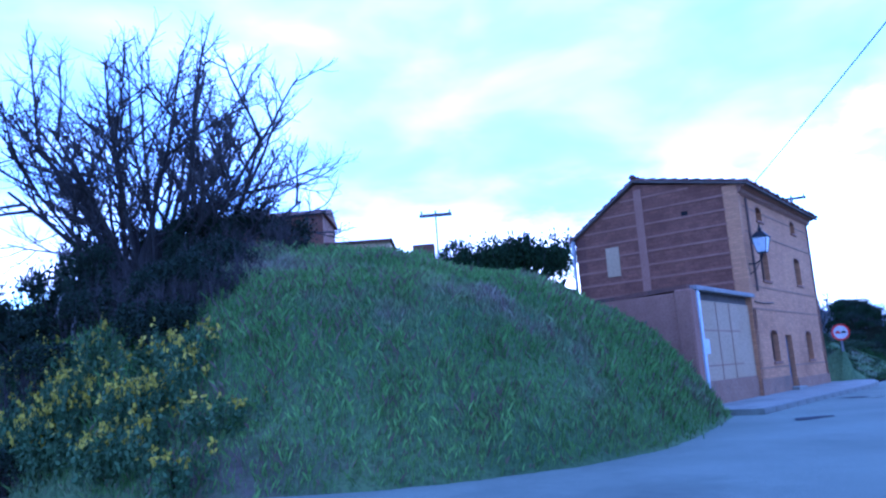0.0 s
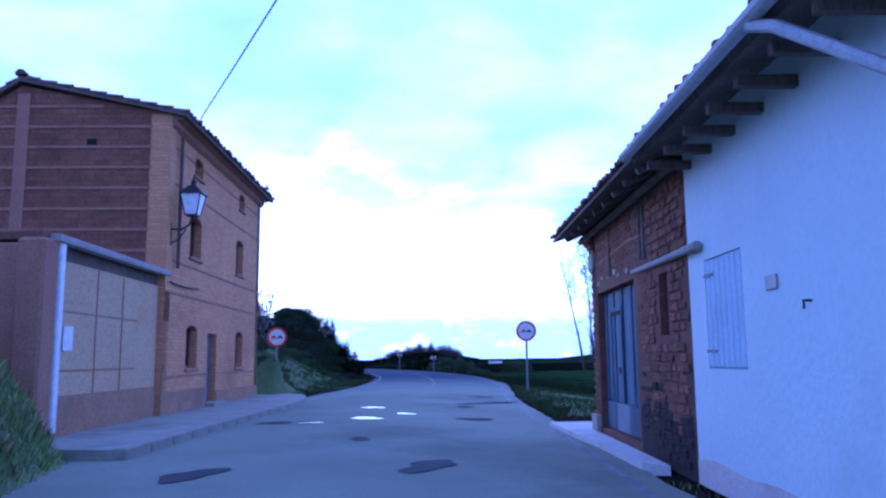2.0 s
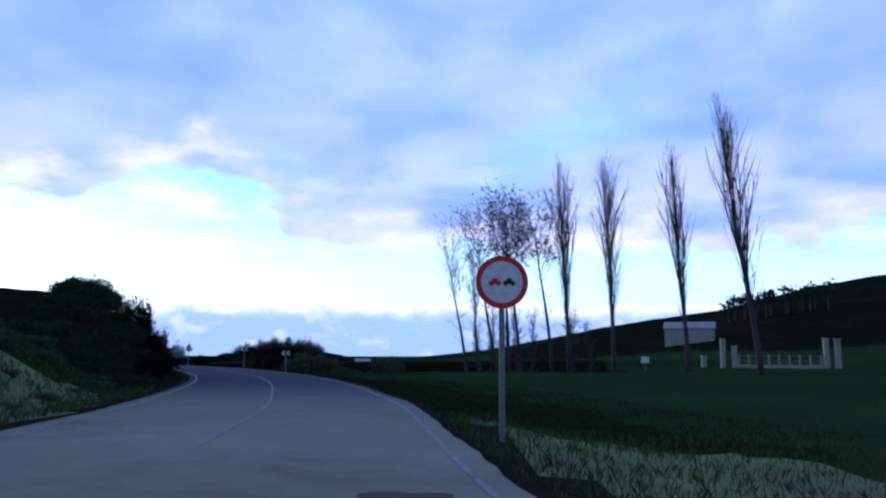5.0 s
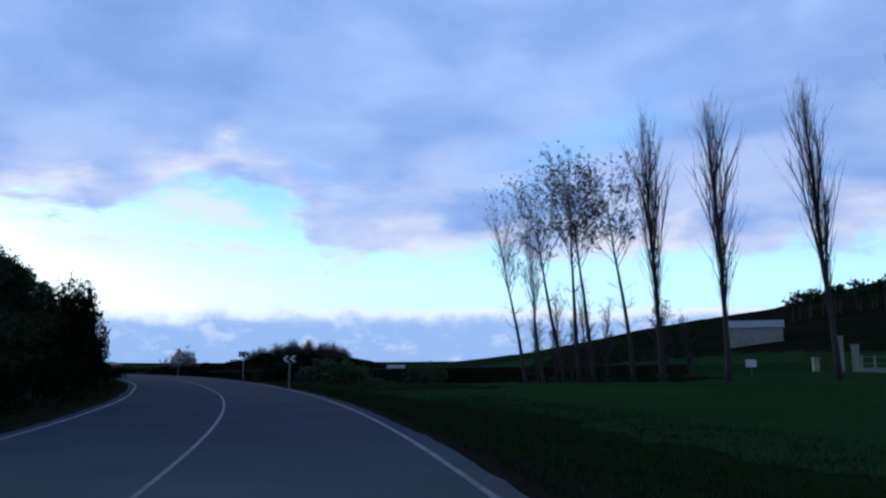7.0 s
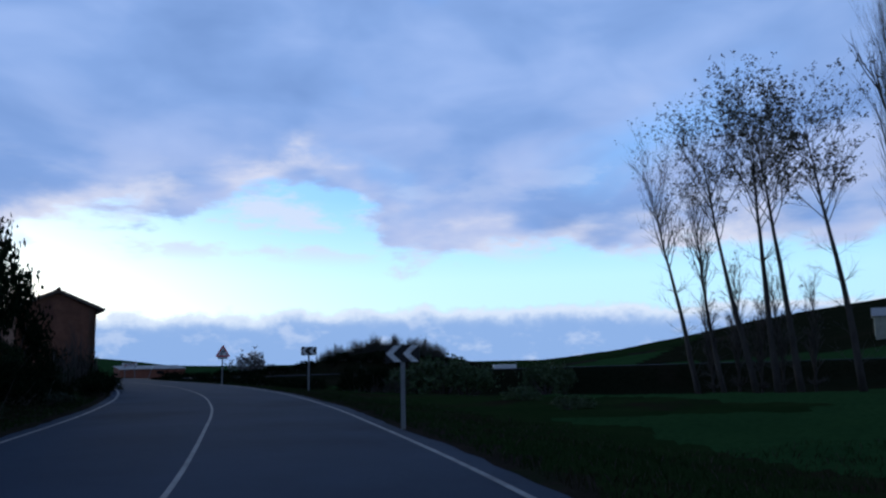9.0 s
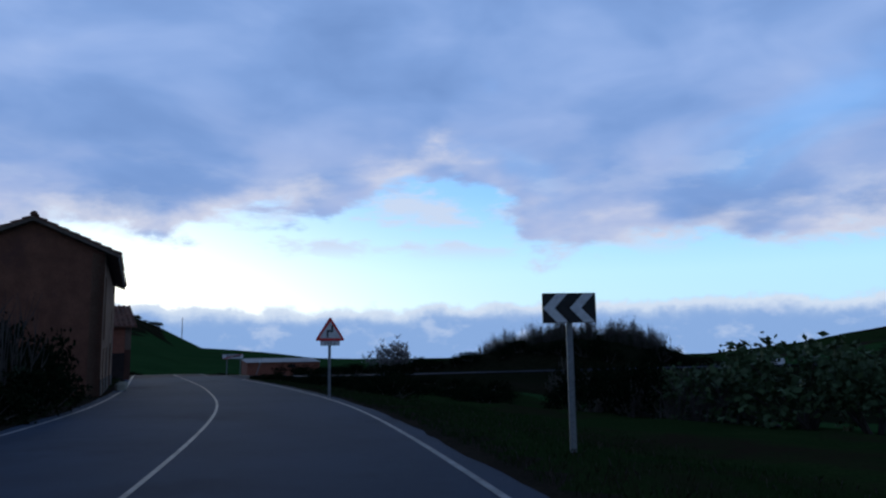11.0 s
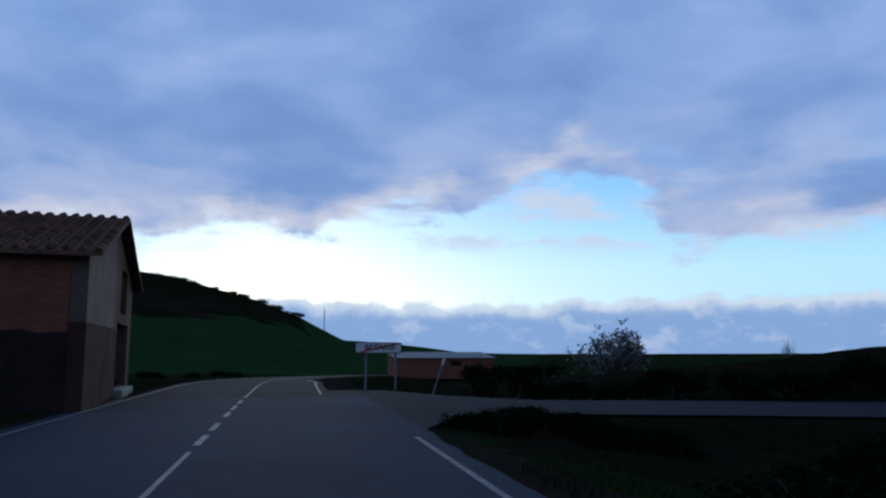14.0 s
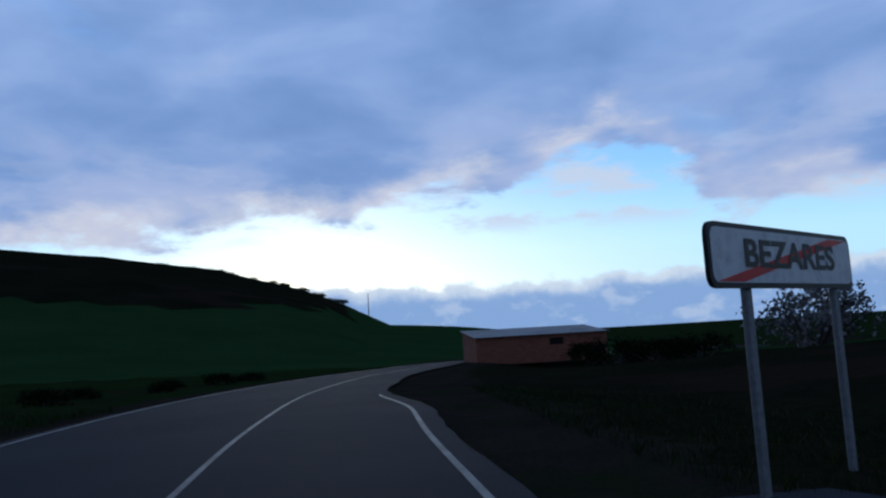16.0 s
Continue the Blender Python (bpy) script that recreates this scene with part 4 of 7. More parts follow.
    part("brick_pier", box_geo(X0 - 0.02, X0 + 0.004, YR - 0.2, YR + 0.06, 2.6, ZR - 0.3), M_COURSE, h, "paler brick pier up the gable")
    part("quoin", box_geo(X0 - 0.024, X0 + 0.3, -0.03, 0.36, 2.6, ZE - 0.05), M_RENDER, h)
    part("blocked_window", box_geo(X0 - 0.02, X0 + 0.004, 3.85, 4.3, 4.05, 5.0), M_OCHRE, h, "blocked window patched with ochre render")
    part("vent_hole", box_geo(X0 - 0.008, X0 + 0.004, 1.5, 1.7, 5.55, 5.73), M_VOID, h)
    roof = tiled_slope(h, X0 - 0.12, L + 0.25, -0.36, ZE - 0.02, YR, ZR, thick=0.06, seed=5)
    tiled_slope(h, X0 - 0.12, L + 0.25, D + 0.2, ZB - 0.08, YR, ZR, thick=0.06, seed=6)
    ridge_tiles(roof, X0 - 0.12, L + 0.25, YR, ZR + 0.04)
    part("cornice", Geo().prism([(-0.02, ZE - 0.28), (-0.10, ZE - 0.22), (-0.12, ZE - 0.12), (-0.24, ZE - 0.10), (-0.24, ZE - 0.03), (0.0, ZE + 0.05), (0.0, ZE - 0.28)], (X0, L), "x").geo, M_COURSE, h, "stepped brick cornice")
    part("downpipe", Geo().tube([(0.85, -0.08, 5.9), (0.85, -0.08, 4.0), (0.85, -0.08, 3.1)], [0.04] * 3, 8).geo, M_SHUTTER, h)
    part("rear_downpipe", Geo().tube([(X0 - 0.08, D + 0.06, ZB - 0.05), (X0 - 0.08, D + 0.06, 3.7)], [0.06] * 2, 8).geo, M_ZINC, h, "pale zinc downpipe at the rear corner")
    return h


house = brick_house()


def street_lantern():
    t = thing("street_lantern", house.matrix_world @ Matrix.Translation((0.5, -0.03, 3.88)), "black iron wall lantern with frosted panes on the brick house", "street lamp")
    part("bracket", Geo().tube([(0, 0, 0), (0, -0.2, -0.02), (0, -0.36, 0.08), (0, -0.42, 0.26)], [0.022] * 4, 7).tube([(0, 0, -0.3), (0, -0.15, -0.22), (0, -0.3, 0.0)], [0.014] * 3, 6)
         .box(-0.07, 0.07, 0.0, 0.03, -0.35, 0.1).geo, M_BLACK, t)
    k, z0 = 0.42, 0.28
    lant = part("lantern_frame", Geo().prism([(-0.12, -k - 0.12), (0.12, -k - 0.12), (0.12, -k + 0.12), (-0.12, -k + 0.12)], (z0 - 0.02, z0 + 0.01), "z").geo, M_BLACK, t)
    b, a = 0.12, 0.20
    ring = lambda s, z: [(sx * s, -k + sy * s, z) for sx, sy in ((-1, -1), (1, -1), (1, 1), (-1, 1))]
    lo, hi = ring(b, z0 + 0.01), ring(a, z0 + 0.42)
    for i in range(4):
        j = (i + 1) % 4
        part("pane", ([lo[i], lo[j], hi[j], hi[i]] + [tuple(c * 0.97 if n < 2 else c for n, c in enumerate(p)) for p in (lo[i], lo[j], hi[j], hi[i])], [(0, 1, 2, 3), (7, 6, 5, 4)]), M_LAMPG, lant, "frosted glass pane")
        part("corner_bar", Geo().tube([lo[i], hi[i]], [0.013] * 2, 5).geo, M_BLACK, lant)
    top = ring(0.24, z0 + 0.43)
    cap = ring(0.07, z0 + 0.62)
    part("hood", (top + cap, [(0, 1, 5, 4), (1, 2, 6, 5), (2, 3, 7, 6), (3, 0, 4, 7), (4, 5, 6, 7), (3, 2, 1, 0)]), M_BLACK, lant)
    part("finial", Geo().tube([(0, -k, z0 + 0.6), (0, -k, z0 + 0.7), (0, -k, z0 + 0.74), (0, -k, z0 + 0.86)], [0.05, 0.06, 0.03, 0.008], 8).geo, M_BLACK, lant)


street_lantern()


def gateway():
    """The rendered gate wall beside the house, with its rusty beam and white post."""
    t = thing("gate_outbuilding", house.matrix_world.copy(), "low ochre-rendered outbuilding with a wide blocked gateway", "outbuilding")
    X0, XE = -4.1, 0.27
    part("gate_panel", Geo().box(X0 + 0.16, XE, 0.10, 0.3, 0.70, 2.68).geo, M_OCHRE, t, "ochre rendered gate panel with hairline joints")
    part("plinth", box_geo(X0 + 0.16, XE, 0.07, 0.3, 0.05, 0.695), M_PLINTH, t, "pink stained plinth")
    for x in (-2.55, -1.5):
        part("joint_strip", box_geo(x, x + 0.03, 0.088, 0.1, 0.70, 2.66), M_PLINTH, t)
    for z in (1.05, 1.92):
        part("joint_strip", box_geo(X0 + 0.18, -0.8, 0.092, 0.1, z, z + 0.03), M_PLINTH, t)
    part("lintel_board", box_geo(X0 + 0.16, XE, 0.14, 0.3, 2.685, 2.9), M_WOOD, t, "dark weathered lintel board")
    part("gutter_beam", Geo().box(X0 - 0.1, 0.55, -0.06, 0.12, 2.9, 3.01, bev=0.015).geo, M_PALEWOOD, t, "pale beam over the gateway")
    part("gate_post", box_geo(X0, X0 + 0.155, -0.03, 0.2, 0.2, 2.9, bev=0.02), M_SIGNW, t, "white painted post")
    part("rubble_pier", box_geo(X0 - 0.42, X0 - 0.005, 0.0, 0.4, 0.1, 2.92, bev=0.04), M_COURSE, t)
    part("side_wall", box_geo(X0 - 0.30, X0 - 0.01, 0.4, 4.2, 0.1, 2.86, bev=0.03), M_COURSE, t, "crumbling brick side wall")
    part("roof_deck", Geo().prism([(0.1, 3.03), (4.3, 2.86), (4.3, 2.76), (0.1, 2.92)], (X0 - 0.3, XE), "x").geo, M_TILE, t)
    part("notice", box_geo(X0 + 0.42, X0 + 0.72, 0.07, 0.085, 1.36, 1.72), M_SIGNW, t, "blank white paper notice")
    part("cable", Geo().tube([(0.55 + 0.5 * i, -0.03, 2.80 - 0.03 * math.sin(i)) for i in range(5)], [0.018] * 5, 5).geo, M_BLACK, t, "black cable along the wall")


gateway()


def barn():
    """Adobe barn and the whitewashed house that runs on from it."""
    b = thing("adobe_barn", frame_at(5.05, -14.51, 0.0, 0.19, -0.9818) @ Matrix.Scale(0.9, 4), "adobe barn with a blue plank door and a tiled roof", "barn")
    LB, ZW, D = 5.42, 3.62, 6.5
    door, slot = (0.42, 3.0, 0.15, 2.42), (4.25, 4.62, 1.58, 2.34)
    part("front_wall", wall_geo(LB, ZW, 0.45, [door, slot]), M_ADOBE, b, "eroded red adobe wall")
    part("end_wall", Geo().prism([(0.0, 0.0), (D, 0.0), (D, 3.5), (D / 2, 4.75), (0.0, 3.6)], (0.0, 0.45), "x").geo, M_ADOBE, b)
    part("back_wall", box_geo(0, LB, D - 0.4, D, 0, 3.5), M_ADOBE, b)
    part("slot_back", box_geo(4.2, 4.7, 0.3, 0.34, 1.5, 2.4), M_VOID, b)
    # the door: planks, a wicket, and a patched foot
    dr = part("barn_door", Geo().box(0.44, 2.98, 0.14, 0.2, 0.16, 2.41).geo, M_BLUE, b, "weathered blue plank door with a wicket")
    n = 17
    for i in range(n):
        xa = 0.45 + i * 2.52 / n
        part("plank", box_geo(xa + 0.004, xa + 2.52 / n - 0.004, 0.105 + 0.007 * (i * 7 % 4), 0.139, 0.62, 2.39, bev=0.006), M_BLUE, dr)
    part("wicket_slit", box_geo(1.04, 1.71, 0.098, 0.104, 2.0, 2.055), M_VOID, dr, "dark gap over the wicket")
    part("wicket_frame", Geo().box(0.98, 1.03, 0.085, 0.104, 0.62, 2.12).box(1.03, 1.72, 0.085, 0.104, 2.06, 2.12).box(1.72, 1.77, 0.085, 0.104, 0.62, 2.12).geo, M_BLUE, dr)
    for xa, xb in ((0.45, 1.2), (1.22, 2.05), (2.07, 2.97)):
        part("foot_sheet", box_geo(xa, xb, 0.095, 0.138, 0.17, 0.60, bev=0.006), M_DOORPALE if xa == 1.22 else M_BLUE, dr, "sheet metal foot panel")
    part("door_ring", Geo().tube([(1.62 + 0.05 * math.cos(a), 0.075, 1.12 + 0.05 * math.sin(a)) for a in np.linspace(0, 6.28, 9)], [0.009] * 9, 5).geo, M_BLACK, dr)
    part("jamb_post", box_geo(3.0, 3.12, 0.0, 0.25, 0.1, 2.7, bev=0.02), M_WOOD, b, "dark wooden jamb post")
    part("lintel", box_geo(0.2, 3.0, 0.05, 0.3, 2.425, 2.52, bev=0.015), M_PALEWOOD, b, "chipped pale lintel")
    part("long_beam", Geo().tube([(3.05, -0.02, 2.50), (4.4, -0.03, 2.48), (5.95, -0.06, 2.46)], [0.036, 0.04, 0.05], 7).geo, M_PALEWOOD, b, "bleached pole let into the wall")
    rngc = random.Random(52)
    for i in range(6):
        xc, zc, rc = 0.5 + 0.42 * i + rngc.uniform(-0.08, 0.08), 2.56 + rngc.uniform(0.0, 0.1), rngc.uniform(0.05, 0.11)
        chip = [(xc + rc * rngc.uniform(0.7, 1.3) * math.cos(a), zc + 0.45 * rc * rngc.uniform(0.6, 1.3) * math.sin(a)) for a in np.linspace(0, 2 * math.pi, 9)[:-1]]
        part("plaster_chip", Geo().prism(chip, (-0.014, 0.0), "y").geo, M_PALEWOOD, b, "flake of old pale plaster")
    part("quoin_stone", box_geo(-0.05, 0.34, -0.06, 0.3, 2.86, 3.16, bev=0.03), M_CONC, b)
    part("plinth", box_geo(-0.05, 0.41, -0.08, -0.003, 0.0, 0.35), M_CONC, b)
    rngd = random.Random(31)
    tops = [(3.13 + 0.13 * i, 0.66 + 0.10 * math.sin(0.8 * i) + rngd.uniform(-0.05, 0.05)) for i in range(18)]
    part("damp_foot", Geo().prism([(3.13, 0.0), (5.40, 0.0)] + tops[::-1], (-0.006, -0.002), "y").geo, M_BLACKFOOT, b, "black damp-stained foot of the wall")
    for xp in (1.5, 3.42, 3.62):
        part("wall_post", box_geo(xp, xp + 0.07, -0.03, 0.05, 2.62, 3.5, bev=0.012), M_WOOD, b, "dark post set in the mud wall")
    roof = tiled_slope(b, -0.82, LB + 0.02, -0.58, 3.54, D / 2, 4.85, thick=0.04, seed=8, deck_mat=M_WOOD, r=0.055, pitch=0.15)
    tiled_slope(b, -0.55, LB + 0.02, D + 0.5, 3.5, D / 2, 4.88, seed=9, pitch=0.4)
    ridge_tiles(roof, -0.8, LB, D / 2, 4.9)
    for i in range(9):
        x = 0.1 + i * 0.64
        part("rafter", Geo().tube([(x, -0.46, 3.42), (x, 0.2, 3.70), (x, D / 2, 4.73)], [0.045] * 3, 6).geo, M_WOOD, roof)

    w = thing("white_house", frame_at(5.05 + 0.19 * 4.896, -14.51 - 0.9818 * 4.896, 0.0, 0.19, -0.9818) @ Matrix.Scale(0.9, 4), "whitewashed house with a pale blue shutter and a tiled eave", "house")
    LW = 12.6
    wins = [(0.50, 1.48, 1.20, 2.30), (4.55, 5.5, 0.95, 2.10), (4.6, 5.4, 2.75, 3.35)]
    part("front_wall", wall_geo(LW, 3.75, 0.5, wins), M_WHITE, w, "whitewashed front wall")
    part("side_wall", box_geo(0.0, 0.45, 0.51, D, 0.0, 3.6), M_WHITE, w)
    part("end_wall", Geo().prism([(0.0, 0.0), (D, 0.0), (D, 3.6), (D / 2, 5.0), (0.0, 3.7)], (LW - 0.4, LW), "x").geo, M_WHITE, w)
    part("back_wall", box_geo(0, LW, D - 0.4, D, 0, 3.6), M_WHITE, w)
    rng0 = random.Random(14)
    edge = [(0.25 * i, 0.24 + 0.05 * math.sin(i * 0.35) + 0.03 * math.sin(i * 0.9)) for i in range(51)]
    part("damp_foot", Geo().prism([(0.0, 0.0), (12.5, 0.0)] + edge[::-1], (-0.006, -0.002), "y").geo, M_STAIN, w, "damp brown-stained foot of the wall")
    sh = part("shutter", Geo().box(0.5, 1.48, 0.03, 0.06, 1.2, 2.3).geo, M_PALEBLUE, w, "closed pale blue slatted shutter")
    for i in range(7):
        xa = 0.51 + i * 0.137
        part("slat", box_geo(xa + 0.007, xa + 0.13, 0.0, 0.029, 1.22, 2.28, bev=0.005), M_PALEBLUE, sh)
    for zz in (1.36, 2.12):
        part("hinge", box_geo(0.49, 0.75, -0.012, -0.001, zz, zz + 0.03), M_STEEL, sh)
    window_in(w, "window", *wins[1])
    window_in(w, "window", *wins[2])
    part("vent_grille", box_geo(2.0, 2.22, -0.02, -0.002, 1.86, 1.98, bev=0.005), M_SIGNB, w)
    part("wall_hook", Geo().tube([(2.75, 0, 1.72), (2.75, -0.06, 1.72), (2.75, -0.06, 1.66)], [0.012] * 3, 5).geo, M_BLACK, w)
    roof2 = tiled_slope(w, 0.0, LW + 0.2, -0.58, 3.55, D / 2, 5.15, seed=12)
    tiled_slope(w, 0.0, LW + 0.2, D + 0.5, 3.55, D / 2, 5.15, seed=13, pitch=0.4)
    ridge_tiles(roof2, 0.0, LW, D / 2, 5.2)
    for i in range(20):
        x = 0.25 + i * 0.63
        part("rafter", Geo().box(x - 0.04, x + 0.04, -0.46, 0.0, 3.33, 3.42).geo, M_WOOD, roof2)
    gut = Geo()
    seg = 7
    for x in np.linspace(0.0, LW, 8):
        for j in range(seg):
            a = math.pi + math.pi * j / (seg - 1)
            gut.v.append((x, -0.65 + 0.07 * math.cos(a), 3.54 + 0.07 * math.sin(a)))
    for i in range(7):
        for j in range(seg - 1):
            gut.f.append((i * seg + j, i * seg + j + 1, (i + 1) * seg + j + 1, (i + 1) * seg + j))
    part("gutter", gut.geo, M_ZINC, w, "pale zinc half-round gutter")
    part("downpipe", Geo().tube([(3.55, -0.65, 3.47), (3.75, -0.58, 3.38), (4.85, -0.13, 2.50), (5.0, -0.08, 2.3), (5.0, -0.08, 0.2)], [0.045] * 5, 8).geo, M_ZINC, w, "pale zinc downpipe slanting to the wall")
    # bricks of the adobe wall last: worn blocks standing proud of wide muddy joints
    rng = random.Random(4)

    def brick_set(lengths, height, out, bev):
        made = []
        for k, lx in enumerate(lengths):
            g = Geo().box(0, lx, -out * (0.6 + 0.2 * (k * 3 % 4)), 0.0, 0, height * (0.96 + 0.04 * (k % 3)), bev=bev)
            g.v = [(x + rng.uniform(-0.006, 0.006), y + (rng.uniform(-0.006, 0.006) if y < -0.001 else 0.0), z + rng.uniform(-0.005, 0.005)) for x, y, z in g.v]
            dry = mesh_of("brick", *g.geo, M_ADOBEB)
            wet = dry.copy()
            wet.materials[0] = M_BLACKFOOT
            made.append((lx, dry, wet))
        return made

    blocks = brick_set((0.17, 0.20, 0.23, 0.26, 0.29), 0.094, 0.020, 0.018)
    thin = brick_set((0.20, 0.23, 0.25, 0.27, 0.29), 0.052, 0.010, 0.007)
    holes = (door, slot)
    single = 0
    rest = Geo()
    # big mud blocks beside the slot window, thin fired bricks round the door
    for kinds, x_from, x_to, rise, z_low in ((blocks, 3.75, LB, 0.116, 0.10), (thin, 0.02, 3.75, 0.068, 0.13)):
        z = z_low
        while z < 3.45:
            x = x_from + rng.uniform(0, 0.12)
            while x < x_to - 0.18:
                lx, dry, wet = kinds[rng.randrange(5)]
                inside = any(h[0] - lx - 0.02 < x < h[1] + 0.02 and h[2] - rise < z < h[3] + 0.05 for h in holes)
                inside = inside or (2.9 < x + lx and x < 3.14 and z < 2.75) or (x < 0.34 and 2.78 < z < 3.2) or (z < 2.6 and z > 2.36 and x < 3.0)
                if not inside and x + lx < LB and rng.random() > (0.03 if kinds is blocks else 0.16):
                    at = Matrix.Translation((x, rng.uniform(-0.003, 0.006), z + rng.uniform(-0.006, 0.006))) @ Matrix.Rotation(rng.uniform(-0.03, 0.03), 4, "Y")
                    if single < 300:
                        part("brick", wet if x > 3.1 and z < 0.72 + 0.2 * math.sin(x * 2.3) + rng.uniform(-0.15, 0.2) else dry, None, b, at=at)
                        single += 1
                    else:
                        rest.box(x, x + lx, -0.004 - 0.010 * rng.random(), 0.0, z, z + 0.052, bev=0.007)
                x += lx + rng.uniform(0.012, 0.028)
            z += rise
    # the corner of the end wall: brick ends, and courses stepping out under the eave
    for k in range(38):
        z = 0.36 + 0.068 * k
        if k % 2 == 0:
            part("corner_brick", box_geo(-0.022 - 0.012 * (k % 3), 0.13, -0.016, 0.12, z, z + 0.055, bev=0.008), M_ADOBEB, b)
    for k in range(5):
        z = 3.17 + 0.068 * k
        part("corbel_brick", box_geo(-0.05 - 0.055 * k, 0.30, -0.04 - 0.03 * k, 0.30, z, z + 0.062, bev=0.012), M_ADOBEB, b)
    part("wall_plate", Geo().tube([(-0.5, -0.10, 3.46), (2.4, -0.11, 3.45), (LB, -0.10, 3.46)], [0.055, 0.06, 0.055], 7).geo, M_WOOD, b, "dark round wall plate under the eave")
    part("mortar_seam", Geo().tube([(0.4, 0.0, 2.92), (1.6, 0.0, 2.95), (2.7, 0.0, 2.99), (3.7, 0.0, 2.96)], [0.012, 0.022, 0.026, 0.012], 6).geo, M_PLINTH, b, "pale seam of mortar across the wall")
    if rest.v:
        tagged(part("upper_bricks", rest.geo, M_ADOBEB, b), "upper courses of adobe brick", kind="stuff")
    return b


barn()
slab = Geo()
slab.prism([(4.22, -13.1), (5.0, -12.9), (4.98, -14.4), (5.62, -17.7), (5.78, -18.6), (5.5, -18.4), (5.1, -16.6), (4.65, -14.9)], (-0.1, 0.065), "z")
tagged(new("doorstep_slab", mesh_of("doorstep_slab", *slab.geo, M_SLAB)), "broken pale concrete slab before the barn door", "slab", kind="structure")


def roadside_house():
    L, D, ZE, ZR = 12.3, 4.4, 4.75, 5.85
    h = thing("plaster_house", frame_at(-35.3, 74.1, 0, -0.648, 0.762), "old two-storey plastered house with a tiled roof", "house")
    holes = [(1.0, 2.1, 1.9, 4.1), (4.3, 5.0, 0.2, 1.7), (8.6, 9.3, 2.5, 3.35), (7.9, 9.6, 0.15, 1.95), (1.4, 2.3, 0.3, 1.6)]
    part("front_wall", wall_geo(L, ZE, 0.4, holes), M_DIMPLASTER, h, "peeling plaster wall in dimmed brown")
    for i, q in enumerate(holes):
        if i in (1, 3):
            part("door", box_geo(q[0], q[1], 0.2, 0.26, q[2], q[3]), M_SHUTTER, h, "dark wooden door")
        else:
            window_in(h, "window", *q, depth=0.2)
    gab = [(0.0, 0.0), (D, 0.0), (D, ZE), (D / 2, ZR - 0.1), (0.0, ZE)]
    part("gable_wall", Geo().prism(gab, (0.0, 0.35), "x").geo, M_ADOBE, h, "dark adobe gable wall")
    part("gable_wall", Geo().prism(gab, (L - 0.35, L), "x").geo, M_ADOBE, h)
    part("back_wall", box_geo(0, L, D - 0.35, D, 0, ZE), M_ADOBE, h)
    r = tiled_slope(h, -0.25, L + 0.35, -0.45, ZE - 0.05, D / 2, ZR, seed=21, pitch=0.3)
    tiled_slope(h, -0.25, L + 0.35, D + 0.4, ZE - 0.05, D / 2, ZR, seed=22, pitch=0.3)
    ridge_tiles(r, -0.25, L + 0.3, D / 2, ZR + 0.05)
    for xa, xb in ((0.0, 1.39), (2.31, 4.29), (5.01, 7.89), (9.61, L)):
        part("damp_foot", Geo().prism([(xa, 0.0), (xb, 0.0), (xb, 0.5), (xa + (xb - xa) * 0.7, 0.56), (xa + (xb - xa) * 0.3, 0.52), (xa, 0.55)], (-0.02, -0.003), "y").geo, M_BLACKFOOT, h, "dark foot of the wall")
    for x, ww, hh in ((5.6, 0.3, 0.36), (10.3, 0.4, 0.3), (11.2, 0.25, 0.22)):
        ob = new("stone_block", mesh_of("stone_block", *box_geo(-ww / 2, ww / 2, -0.2, 0.2, 0, hh, bev=0.06), M_CONC))
        p = h.matrix_world @ Vector((x, -0.55, 0))
        ob.matrix_world = Matrix.Translation((p.x, p.y, float(ground_z([p.x], [p.y])[0]) - 0.02)) @ Matrix.Rotation(x, 4, "Z")
        tagged(ob, "rough pale stone block standing beside the wall", "stone", "stones by the house")


roadside_house()


